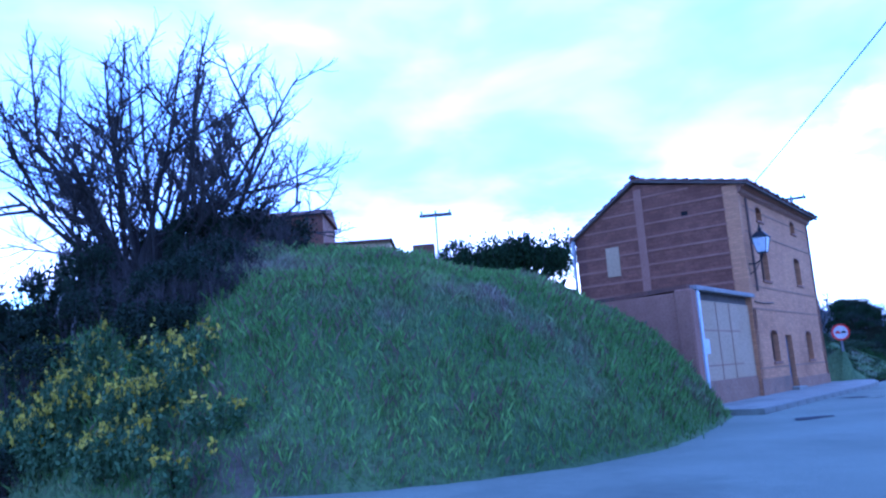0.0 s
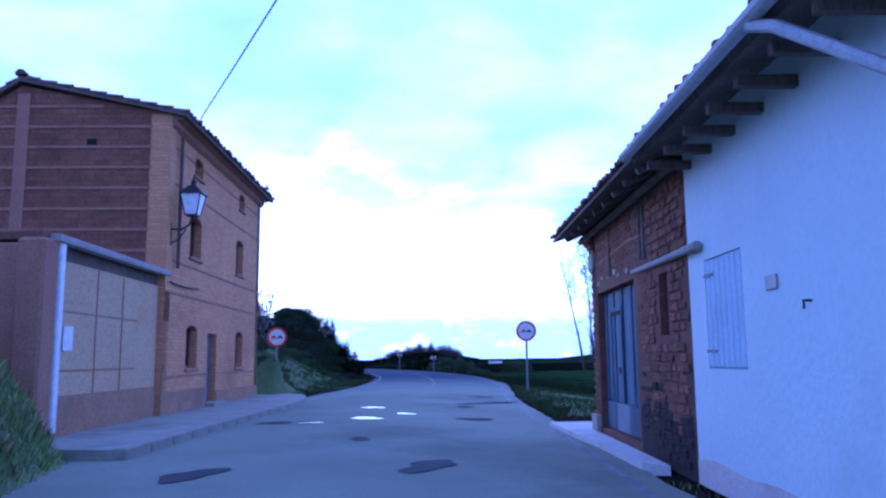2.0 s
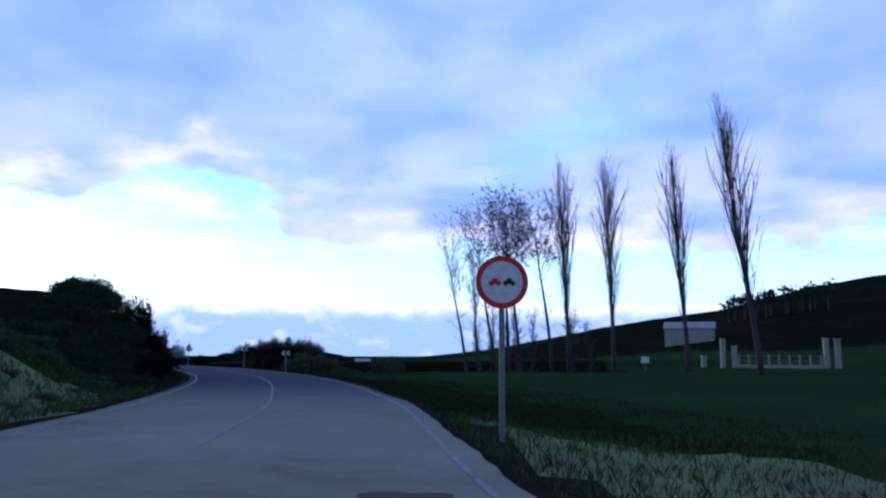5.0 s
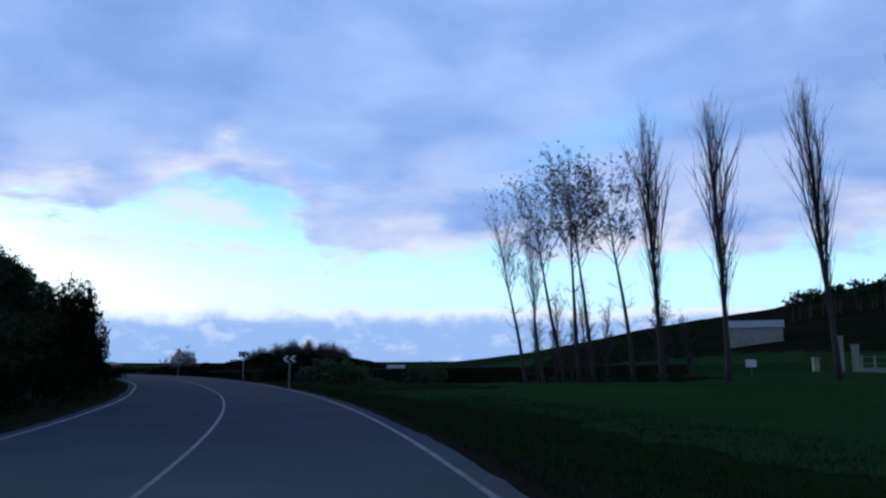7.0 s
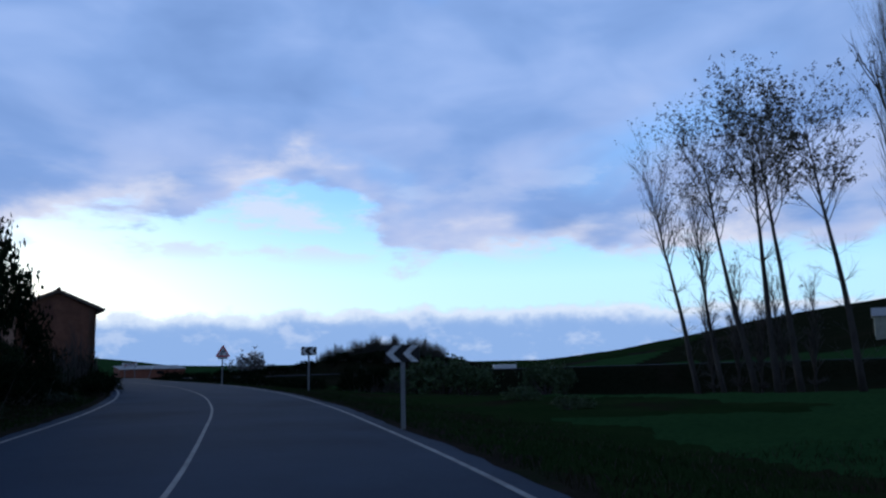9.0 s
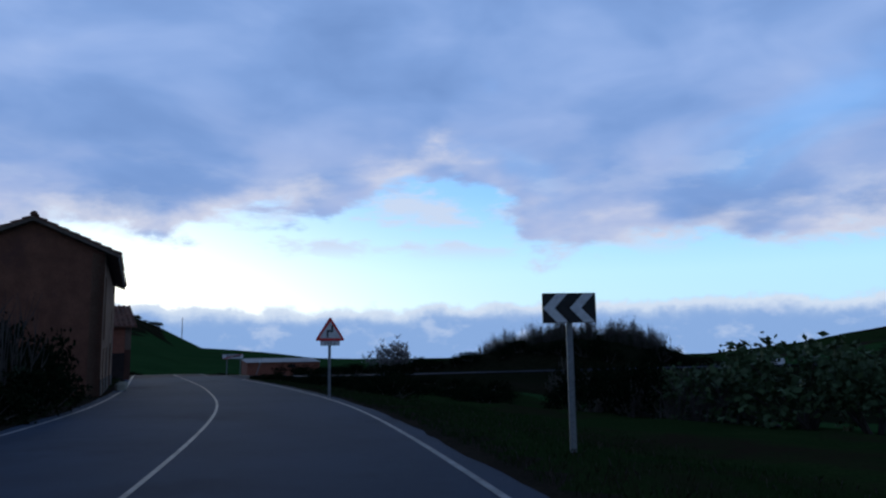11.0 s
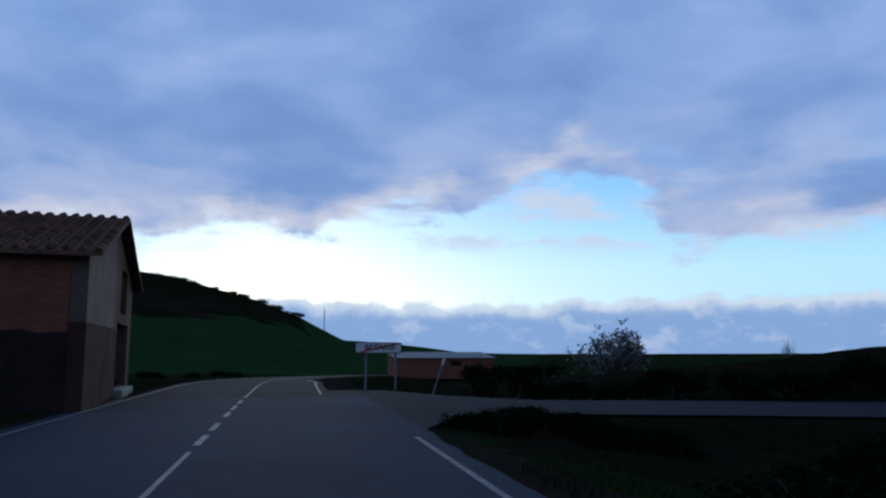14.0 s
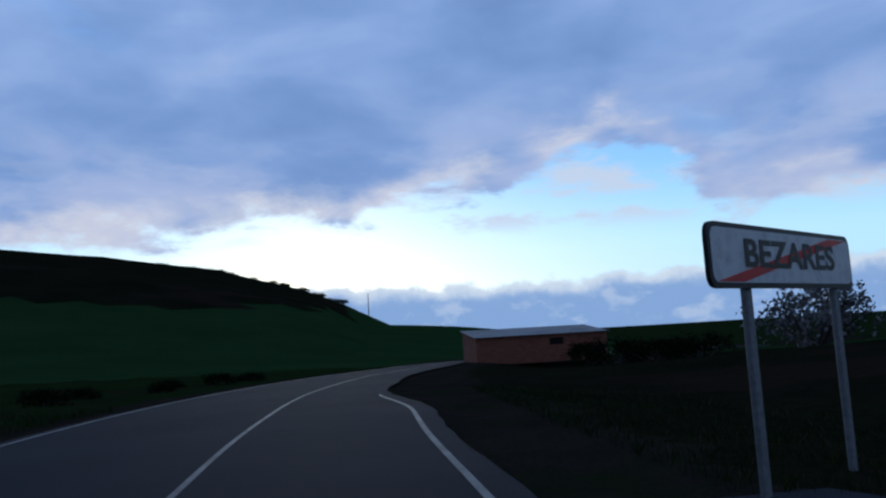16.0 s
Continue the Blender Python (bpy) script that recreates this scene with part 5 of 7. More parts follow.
def brick_barn():
    W, D, ZE, ZR = 9.7, 9.0, 3.55, 5.05
    h = thing("brick_barn", frame_at(-51.3, 94.0, -0.05, -0.717, 0.697), "red brick barn with a pale rendered gable", "barn")
    gab = [(0.0, 0.0), (W, 0.0), (W, ZE), (W / 2, ZR - 0.1), (0.0, ZE)]
    # gable towards the road: pale render above, dark brick at the near foot, hatch and doorway in the far half
    def roof_at(x):
        return ZR - 0.1 - (ZR - 0.1 - ZE) * abs(x - W / 2) / (W / 2)
    part("gable_wall", Geo().prism([(0.0, 1.95), (5.0, 1.95), (5.0, roof_at(5.0)), (W / 2, ZR - 0.1), (0.0, ZE)], (0.0, 0.35), "y").geo, M_PLASTER, h, "pale rendered gable wall")
    far = Geo().prism([(5.0, 1.95), (5.6, 1.95), (5.6, 0.0), (5.8, 0.0), (5.8, 2.15), (6.4, 2.15), (6.4, roof_at(6.4)), (5.0, roof_at(5.0))], (0.0, 0.35), "y")
    far.prism([(6.4, 2.15), (8.0, 2.15), (8.0, 2.45), (6.4, 2.45)], (0.0, 0.35), "y").prism([(6.4, 3.75), (8.0, 3.75), (8.0, roof_at(8.0)), (6.4, roof_at(6.4))], (0.0, 0.35), "y")
    far.prism([(8.0, 2.15), (8.8, 2.15), (8.8, 0.0), (W, 0.0), (W, ZE), (8.0, roof_at(8.0))], (0.0, 0.35), "y")
    part("gable_wall", far.geo, M_DIMPLASTER, h, "brown bare half of the gable with a doorway and hatch")
    part("threshold", box_geo(5.7, 8.9, -0.25, 0.3, 0.0, 0.24, bev=0.03), M_CONC, h, "worn pale threshold")
    part("foot_window", box_geo(3.9, 4.7, -0.016, -0.011, 1.0, 1.85), M_VOID, h, "small dark window in the brick foot")
    part("gable_foot", box_geo(0.0, 5.6, -0.01, 0.35, 0.0, 1.945), M_DARKBRICK, h, "dark bare brick foot of the gable")
    # added dark sheet that makes the barn interior look unlit
    part("inner_wall", box_geo(4.6, W - 0.4, 1.6, 1.7, 0.0, 3.5), M_VOID, h, "added dark backing behind the doorway and hatch")
    # long wall is near black below about 1.75 m, with an uneven top
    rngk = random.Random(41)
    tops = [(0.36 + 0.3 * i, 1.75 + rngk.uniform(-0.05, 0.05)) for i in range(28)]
    part("damp_foot", Geo().prism([(0.36, 0.0), (8.46, 0.0)] + tops[::-1], (-0.03, -0.003), "x").geo, M_BLACKFOOT, h, "black foot of the long wall")
    part("gable_wall", Geo().prism(gab, (D - 0.35, D), "y").geo, M_BRICK, h)
    part("long_wall", box_geo(0.0, 0.35, 0.36, D - 0.36, 0.0, ZE), M_BRICK, h, "red brick long wall")
    part("long_wall", box_geo(W - 0.35, W, 0.36, D - 0.36, 0.0, ZE), M_BRICK, h)
    for y in (2.5, 4.6, 6.8):
        part("pier", box_geo(-0.1, 0.0, y, y + 0.35, 1.9, ZE - 0.05), M_BRICK, h)
    for ye, s in ((-0.35, 31), (W + 0.35, 32)):
        d = Vector((W / 2 - ye, 0, ZR - ZE + 0.1))
        ln, e = d.length, d.normalized()
        nrm = Vector((-e.z, 0, e.x)) if e.x > 0 else Vector((e.z, 0, -e.x))
        poly = [(ye, ZE - 0.1), (W / 2, ZR), (W / 2, ZR - 0.1), (ye, ZE - 0.2)]
        deck = part("roof_deck", Geo().prism(poly, (-0.3, D + 0.2), "y").geo, M_TILE, h)
        strip = mesh_of("tile_column", *tile_strip(ln), M_TILE)
        rng = random.Random(s)
        for i in range(30):
            y = -0.2 + (D + 0.3) * i / 29
            b3 = nrm.cross(e)
            rot = Matrix(((e.x, b3.x, nrm.x), (e.y, b3.y, nrm.y), (e.z, b3.z, nrm.z))).to_4x4()
            part("tile_column", strip, M_TILE, deck, at=Matrix.Translation((ye, y, ZE - 0.1 + rng.uniform(-0.01, 0.01))) @ rot)


brick_barn()


def low_shed():
    L, D = 11.0, 5.0
    h = thing("low_brick_shed", frame_at(-81.3, 153.5, -1.5, 0.74, 0.6726), "long low red brick shed with a grey sheet roof", "shed")
    part("front_wall", wall_geo(L, 2.2, 0.3, [(6.1, 7.3, 1.35, 1.9)]), M_BRICK, h)
    part("window_void", box_geo(6.05, 7.35, 0.2, 0.25, 1.3, 1.95), M_VOID, h)
    part("side_wall", Geo().prism([(0.31, 0.0), (D, 0.0), (D, 2.75), (0.31, 2.25)], (0.0, 0.3), "x").geo, M_BRICK, h)
    part("side_wall", Geo().prism([(0.31, 0.0), (D, 0.0), (D, 2.75), (0.31, 2.25)], (L - 0.3, L), "x").geo, M_BRICK, h)
    part("back_wall", box_geo(0, L, D, D + 0.3, 0, 2.7), M_BRICK, h)
    g = Geo()
    for i in range(45):
        x = -0.2 + i * (L + 0.4) / 44
        o = 0.03 * (i % 2)
        g.v += [(x, -0.35, 2.22 + o), (x, D + 0.5, 2.86 + o)]
    for i in range(44):
        g.f.append((2 * i, 2 * i + 2, 2 * i + 3, 2 * i + 1))
    part("sheet_roof", g.geo, M_SHEET, h, "grey corrugated sheet roof")


low_shed()


def hill_house(x, y, turn, size, heights, label):
    h = thing("hill_house", Matrix.Translation((x, y, 7.0)) @ Matrix.Rotation(turn, 4, "Z"), label, "house")
    L, D = size
    part("wall", box_geo(0, L, 0, D, -3.0, heights[0]), M_ADOBE, h)
    part("roof", Geo().prism([(-0.3, heights[0] - 0.05), (D + 0.3, heights[0] - 0.05), (D / 2, heights[0] + 0.8)], (-0.2, L + 0.2), "x").geo, M_TILE, h)
    part("annex_wall", box_geo(L + 0.01, L + size[0] * 0.55, 0.4, D - 0.4, -3.0, heights[1]), M_OCHRE, h, "pale plastered annex wall")
    part("annex_roof", Geo().prism([(0.2, heights[1]), (D - 0.2, heights[1] + 0.05), (D - 0.2, heights[1] + 0.2), (0.2, heights[1] + 0.15)], (L + 0.01, L + size[0] * 0.55 + 0.15), "x").geo, M_TILE, h)


hill_house(-36.0, -15.5, 0.86, (7.2, 5.0), (4.6, 2.65), "reddish brick house up on the bank behind the tree")


def white_hall():
    x, y = 60.5, 206.5
    h = thing("white_hall", Matrix.Translation((x, y, 4.6)) @ Matrix.Rotation(-0.35, 4, "Z"), "distant white farm hall with a grey roof", "farm building")
    part("wall", box_geo(0, 13, 0, 9, -3.5, 4.6), M_CONC, h)
    part("roof", Geo().prism([(-0.4, 4.6), (9.4, 4.6), (4.5, 6.6)], (-0.4, 13.4), "x").geo, M_SHEET, h)
    part("gate", box_geo(4.0, 8.5, -0.03, -0.004, -0.3, 4.2), M_SHEET, h)


white_hall()

# ---- plants ----
def unit(rng):
    while True:
        v = Vector((rng.uniform(-1, 1), rng.uniform(-1, 1), rng.uniform(-1, 1)))
        if 0.05 < v.length < 1:
            return v.normalized()


def bend(rng, p, d, length, n, wander, lift):
    """A wandering path of n steps from p along d."""
    pts = [p.copy()]
    d = d.normalized()
    for _ in range(n):
        d = (d + unit(rng) * wander + Vector((0, 0, lift))).normalized()
        p = p + d * (length / n)
        pts.append(p.copy())
    return pts, d


def branch_out(g, tw, rng, p, d, length, r, depth, spread, lift, wander, kids):
    pts, end = bend(rng, p, d, length, 4 if depth > 1 else 3, wander, lift)
    tgt = g if depth > 1 else tw
    n = len(pts)
    tgt.tube(pts, [max(r * (1 - 0.75 * i / (n - 1)), 0.004) for i in range(n)], 5 if depth > 1 else 3, cap=False)
    tips = [pts[-1]]
    if depth > 0:
        for _ in range(kids[depth]):
            f = rng.uniform(0.3, 1.0)
            i = min(int(f * (n - 1)), n - 2)
            q = pts[i].lerp(pts[i + 1], f * (n - 1) - i)
            side = (end + unit(rng) * spread).normalized()
            tips += branch_out(g, tw, rng, q, side, length * rng.uniform(0.42, 0.7), r * 0.5, depth - 1, spread, lift, wander, kids)
    return tips


def leaf_cards(pts, rng, n, size, spread):
    """n small two-sided leaves scattered round the points."""
    g = Geo()
    for _ in range(n):
        c = pts[rng.randrange(len(pts))] + unit(rng) * rng.uniform(0, spread)
        a, b = unit(rng), unit(rng)
        b = a.cross(b)
        if b.length < 0.1:
            continue
        s = size * rng.uniform(0.6, 1.4)
        a, b = a * s, b.normalized() * s * 0.6
        m = c + a * 0.5
        tip, base = c + a, c
        g.add([tuple(base), tuple(m + b * 0.5), tuple(tip), tuple(m - b * 0.5)], [(0, 1, 2, 3)])
    return g


def ground_at(x, y):
    return float(ground_z([x], [y])[0])


def poplar(x, y, height, seed, label, group="bare poplars in the field", dz=0.0, lean=(0, 0)):
    rng = random.Random(seed)
    t = thing("poplar_tree", Matrix.Translation((x, y, ground_at(x, y) - 0.1 + dz)), label, "tree", group)
    trunk, limbs, twigs = Geo(), Geo(), Geo()
    pts, _ = bend(rng, Vector((0, 0, 0)), Vector((lean[0], lean[1], 1)), height, 14, 0.03, 0.0)
    trunk.tube(pts, [max(0.30 * (height / 24) * (1 - 0.95 * (i / 14) ** 0.8), 0.012) for i in range(15)], 8)
    for k in range(76):
        f = 0.17 + 0.80 * (k / 76) ** 0.85
        i = min(int(f * 14), 13)
        q = pts[i].lerp(pts[i + 1], f * 14 - i)
        w = k * 2.4 + rng.uniform(-0.5, 0.5)
        tilt = rng.uniform(0.12, 0.27)
        d = Vector((math.cos(w) * tilt + lean[0], math.sin(w) * tilt + lean[1], 1))
        ln = height * (0.05 + 0.20 * math.sin(math.pi * min(1, 0.12 + f * 0.85)) ** 1.2) * rng.uniform(0.7, 1.1)
        strong = k % 7 == 3 and f < 0.7
        ln, thick = (height * 0.34 * (1 - 0.5 * f), 0.11 * height / 24) if strong else (ln, 0.05 * (1.15 - f))
        branch_out(limbs, twigs, rng, q, d, ln, thick, 2, 0.34, 0.10, 0.05, {2: 6 if strong else 3, 1: 3, 0: 0})
    part("trunk", trunk.geo, M_BARK, t, smooth=True)
    part("branchwork", limbs.geo, M_BARK, t, kind="stuff")
    part("crown", twigs.geo, M_TWIG, t, kind="stuff")
    return t


def field_tree(x, y, height, lean, seed, label, crown=0.55, fork=0.5, buds=900, group="leaning trees in the field"):
    """A tall slim tree with a bare leaning trunk and an open crown of budding twigs."""
    rng = random.Random(seed)
    t = thing("slender_tree", Matrix.Translation((x, y, ground_at(x, y) - 0.1)), label, "tree", group)
    trunk, limbs, twigs = Geo(), Geo(), Geo()
    pts, _ = bend(rng, Vector((0, 0, 0)), Vector((lean[0], lean[1], 1)), height * 0.92, 10, 0.05, 0.03)
    trunk.tube(pts, [max(0.27 * (height / 20) * (1 - 0.92 * i / 10), 0.015) for i in range(11)], 7)
    tips = []
    for k in range(24):
        f = fork + (0.98 - fork) * k / 24
        i = min(int(f * 10), 9)
        q = pts[i].lerp(pts[i + 1], f * 10 - i)
        w = k * 2.4 + rng.uniform(-0.6, 0.6)
        d = Vector((math.cos(w) * crown, math.sin(w) * crown, 1))
        tips += branch_out(limbs, twigs, rng, q, d, height * 0.20 * rng.uniform(0.6, 1.15), 0.07 * (1.3 - f), 2, 0.6, 0.06, 0.10, {2: 5, 1: 4, 0: 0})
    for k in range(26):
        f = rng.uniform(0.1, fork)
        i = int(f * 10)
        q = pts[i]
        w = rng.uniform(0, 6.3)
        branch_out(limbs, twigs, rng, q, Vector((math.cos(w), math.sin(w), 0.7)), height * rng.uniform(0.04, 0.11), 0.022, 1, 0.8, 0.03, 0.15, {1: 5, 0: 0})
    part("trunk", trunk.geo, M_BARK, t, smooth=True)
    part("branchwork", limbs.geo, M_BARK, t, kind="stuff")
    part("crown", twigs.geo, M_TWIG, t, kind="stuff")
    part("bud_cover", leaf_cards(tips, rng, int(buds * 1.7), 0.19, 0.26).geo, M_BUD, t, "brown spring buds", kind="stuff")
    return t


rng_s = random.Random(5)
field_tree(3.8, 92.0, 18.2, (-0.2, 0.0), 101, "thin leaning tree with a bare narrow crown in the field", crown=0.45, fork=0.62, buds=200)
field_tree(5.6, 91.2, 16.5, (-0.14, 0.03), 102, "thin straight tree among leaning trees in the field", crown=0.3, fork=0.5, buds=150)
field_tree(7.7, 90.5, 20.4, (-0.17, -0.02), 103, "slim leaning tree with a spreading budding crown", crown=0.6, fork=0.64, buds=1500)
field_tree(9.1, 90.0, 22.0, (-0.02, 0.0), 104, "tall tree with a broad budding crown in the field", crown=0.75, fork=0.62, buds=2100)
field_tree(10.6, 89.5, 21.4, (-0.1, 0.03), 105, "tall slim tree with a budding crown in the field", crown=0.6, fork=0.64, buds=1500)
field_tree(14.4, 88.5, 21.6, (-0.14, 0.0), 106, "strongly leaning tree with a wide budding crown", crown=0.8, fork=0.62, buds=2100)
field_tree(15.6, 82.0, 7.0, (-0.02, 0.0), 107, "young bushy tree at the foot of the poplars", crown=0.5, fork=0.2, buds=300)
for i, (x, y, h) in enumerate([(5.0, 92.5, 8.0), (6.9, 92.2, 10.0), (8.6, 92.6, 7.5), (10.0, 92.0, 9.5), (12.0, 91.0, 8.5), (16.2, 84.0, 7.0), (17.8, 80.0, 6.0)]):
    field_tree(x, y, h, (rng_s.uniform(-0.15, 0.05), 0.0), 120 + i, "slim bare sapling among the taller trees", crown=0.35, fork=0.18, buds=60, group="saplings in the field")
poplar(15.2, 80.0, 24.2, 111, "tall bare columnar poplar in the green field", lean=(0.0, 0.0))
poplar(18.8, 72.5, 22.6, 112, "tall bare columnar poplar with a slim top", lean=(0.01, 0.0))
poplar(25.2, 67.5, 22.0, 113, "bare columnar poplar standing by the white fence", lean=(-0.05, 0.02))
poplar(26.6, 53.0, 22.4, 114, "large bare columnar poplar beside the field", lean=(-0.055, 0.02))


def stout_tree(x, y, height, seed):
    """A many-stemmed bare tree: a fan of thin limbs with a dense rounded head of twigs."""
    rng = random.Random(seed)
    t = thing("bare_tree", Matrix.Translation((x, y, ground_at(x, y) - 0.25)), "wide bare grey tree rooted on the grass bank", "tree")
    limbs, twigs = Geo(), Geo()

    def grow(p, d, length, r, depth):
        pts, end = bend(rng, p, d, length, 4, 0.13 if depth else 0.2, 0.07)
        (limbs if depth > 1 else twigs).tube(pts, [max(r * (1 - 0.6 * i / 4), 0.0045) for i in range(5)], 5 if depth > 1 else 3, cap=False)
        if depth == 0:
            return
        for i in range((0, 7, 6, 6)[depth]):
            f = 0.25 + 0.75 * (i + rng.random()) / (0, 7, 6, 6)[depth]
            k = min(int(f * 4), 3)
            q = pts[k].lerp(pts[k + 1], f * 4 - k)
            side = (end + unit(rng) * 0.85).normalized()
            grow(q, side, length * rng.uniform(0.36, 0.52), r * 0.52, depth - 1)

    for k in range(26):
        w = k * 2.399
        o = 0.10 + 0.82 * (k / 26) ** 0.8
        d = Vector((math.cos(w) * o, math.sin(w) * o, 1.0 - 0.35 * (k / 26)))
        grow(Vector((math.cos(w) * 0.4, math.sin(w) * 0.4, 0)), d, height * rng.uniform(0.5, 0.62), rng.uniform(0.045, 0.09), 3)
    # one long low limb reaching out over the grass
    grow(Vector((0.3, 0.3, 0.3)), Vector((0.55, 0.72, 0.16)), height * 0.5, 0.06, 3)
    part("branchwork", limbs.geo, M_BARK, t, kind="stuff")
    part("crown", twigs.geo, M_TWIG, t, kind="stuff")
    trunk = Geo()
    for k in range(5):
        w = k * 1.3
        p, _ = bend(rng, Vector((math.cos(w) * 0.5, math.sin(w) * 0.5, -0.6)), Vector((-math.cos(w) * 0.2, -math.sin(w) * 0.2, 1)), 1.9, 5, 0.12, 0.0)
        trunk.tube(p, [0.17, 0.15, 0.13, 0.12, 0.10, 0.08], 7)
    part("trunk", trunk.geo, M_BARK, t, "short dark trunks wrapped in ivy")
    fallen = Geo()
    for k in range(26):
        p = Vector((rng.uniform(-0.6, 3.6), rng.uniform(-2.2, 2.8), rng.uniform(-1.2, 0.6)))
        p.z -= 0.42 * max(0.0, p.x)
        pts, _ = bend(rng, p, Vector((rng.uniform(0.1, 0.8), rng.uniform(-0.5, 0.4), -1)), rng.uniform(0.9, 2.1), 5, 0.3, 0)
        fallen.tube(pts, [0.04, 0.036, 0.03, 0.024, 0.016, 0.009], 5)
    part("hanging_ivy", fallen.geo, M_BARKPALE, t, "pale hanging ivy stems", kind="stuff")


stout_tree(-7.7, -28.6, 6.0, 7)


def bush_proto(seed, n, leaf, mat, stems=9, flat=0.8, name="bush", wild=0.35):
    """A unit-size bush: an uneven crown of leaves on a few stems."""
    rng = random.Random(seed)
    lumps = []
    for _ in range(16):
        v = unit(rng)
        lumps.append(Vector((v.x * 0.7, v.y * 0.7, 0.5 + abs(v.z) * 0.55 * flat - 0.15)))
    pts = []
    for c in lumps:
        for _ in range(12):
            pts.append(c + unit(rng) * rng.uniform(0.05, wild))
    pts = [Vector((p.x, p.y, max(p.z, 0.02))) for p in pts]
    g = leaf_cards(pts, rng, n, leaf, 0.16)
    st = Geo()
    for _ in range(stems):
        c = lumps[rng.randrange(len(lumps))]
        q, _ = bend(rng, Vector((rng.uniform(-0.1, 0.1), rng.uniform(-0.1, 0.1), -0.05)), c, c.length * 1.15, 4, 0.12, 0.05)
        st.tube(q, [0.03, 0.025, 0.018, 0.012, 0.005], 5)
    return mesh_of("foliage", *g.geo, mat), mesh_of("stems", *st.geo, M_TWIG)


BUSHG = [bush_proto(206, 2600, 0.08, M_LEAFG), bush_proto(207, 2600, 0.08, M_LEAFG, flat=0.6)]
BUSH = [bush_proto(201, 2600, 0.085, M_LEAF), bush_proto(202, 2600, 0.085, M_LEAF, flat=1.0), bush_proto(203, 2600, 0.085, M_LEAF, flat=0.6)]
IVY = [bush_proto(211, 2600, 0.075, M_IVY, flat=1.0), bush_proto(212, 2600, 0.075, M_IVY, flat=0.7)]


def twig_clump(seed, n=70):
    r = random.Random(seed)
    g, tips = Geo(), []
    for _ in range(n):
        w, q = r.uniform(0, 6.3), r.uniform(0, 0.75)
        b = Vector((math.cos(w) * q, math.sin(w) * q, -0.05))
        d = Vector((math.cos(w) * 0.25 * q + r.uniform(-0.2, 0.2), math.sin(w) * 0.25 * q + r.uniform(-0.2, 0.2), 1))
        ln = r.uniform(0.45, 1.15) * (1.05 - 0.5 * q)
        pts, _ = bend(r, b, d, ln, 4, 0.1, 0.05)
        g.tube(pts, [0.016, 0.013, 0.010, 0.007, 0.003], 3, cap=False)
        for _ in range(4):
            p = pts[r.randrange(1, 4)]
            q2, _ = bend(r, p, d + unit(r) * 0.8, ln * r.uniform(0.2, 0.4), 2, 0.1, 0.08)
            g.tube(q2, [0.008, 0.006, 0.003], 3, cap=False)
            tips.append(q2[-1])
    low = [Vector((r.uniform(-0.7, 0.7), r.uniform(-0.7, 0.7), r.uniform(0.0, 0.35))) for _ in range(60)]
    return mesh_of("foliage", *leaf_cards(low, r, 500, 0.07, 0.12).geo, M_IVY), mesh_of("stems", *g.geo, M_TWIG)


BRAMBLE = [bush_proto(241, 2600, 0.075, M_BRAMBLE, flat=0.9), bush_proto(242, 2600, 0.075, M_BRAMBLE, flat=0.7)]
TWIGGY = [twig_clump(221), twig_clump(222), twig_clump(223)]
PALE = [bush_proto(231, 2400, 0.07, M_BLOSSOM, stems=40, flat=1.0, wild=0.4)]


def bush(x, y, w, h, proto, label, name="bush", category="bush", group="", z=None, seed=0):
    m = Matrix.Translation((x, y, (ground_at(x, y) if z is None else z) - 0.12)) @ Matrix.Rotation(seed * 1.7, 4, "Z")
    t = thing(name, m, label, category, group)
    fol = part("crown", proto[0], None, t, kind="stuff")
    st = part("branchwork", proto[1], None, t, kind="stuff")
    for o in (fol, st):
        o.matrix_local = Matrix.Diagonal((w, w, h, 1))
    return t


rng = random.Random(77)
# ivy and brambles under the bare tree, yellow-flowered weeds at its foot
for i in range(14):
    x, y = -7.9 + rng.uniform(-1.8, 1.2), -29.2 + rng.uniform(-2.4, 2.6)
    bush(x, y, rng.uniform(0.6, 1.0), rng.uniform(0.8, 1.5), IVY[i % 2], "dark ivy and bramble thicket under the bare tree", "ivy_thicket", "thicket", "thicket on the bank", seed=i)
for i in range(40):
    x, y = -6.4 + rng.uniform(-2.2, 1.7), -29.6 + rng.uniform(-2.4, 3.0)
    bush(x, y, rng.uniform(0.5, 0.95), rng.uniform(0.45, 1.0), TWIGGY[i % 3] if i % 3 else IVY[i % 2], "brown bramble thicket on the slope under the bare tree", "bramble_thicket", "thicket", "thicket on the bank", seed=i)
for i in range(30):
    x, y = -4.3 + rng.uniform(-1.2, 1.0), -29.2 + rng.uniform(-0.8, 0.8)
    bush(x, y, rng.uniform(0.4, 0.7), rng.uniform(0.4, 0.75), TWIGGY[i % 3] if i % 2 else IVY[i % 2], "brown bramble thicket on the slope under the bare tree", "bramble_thicket", "thicket", "thicket on the bank", seed=i + 50)


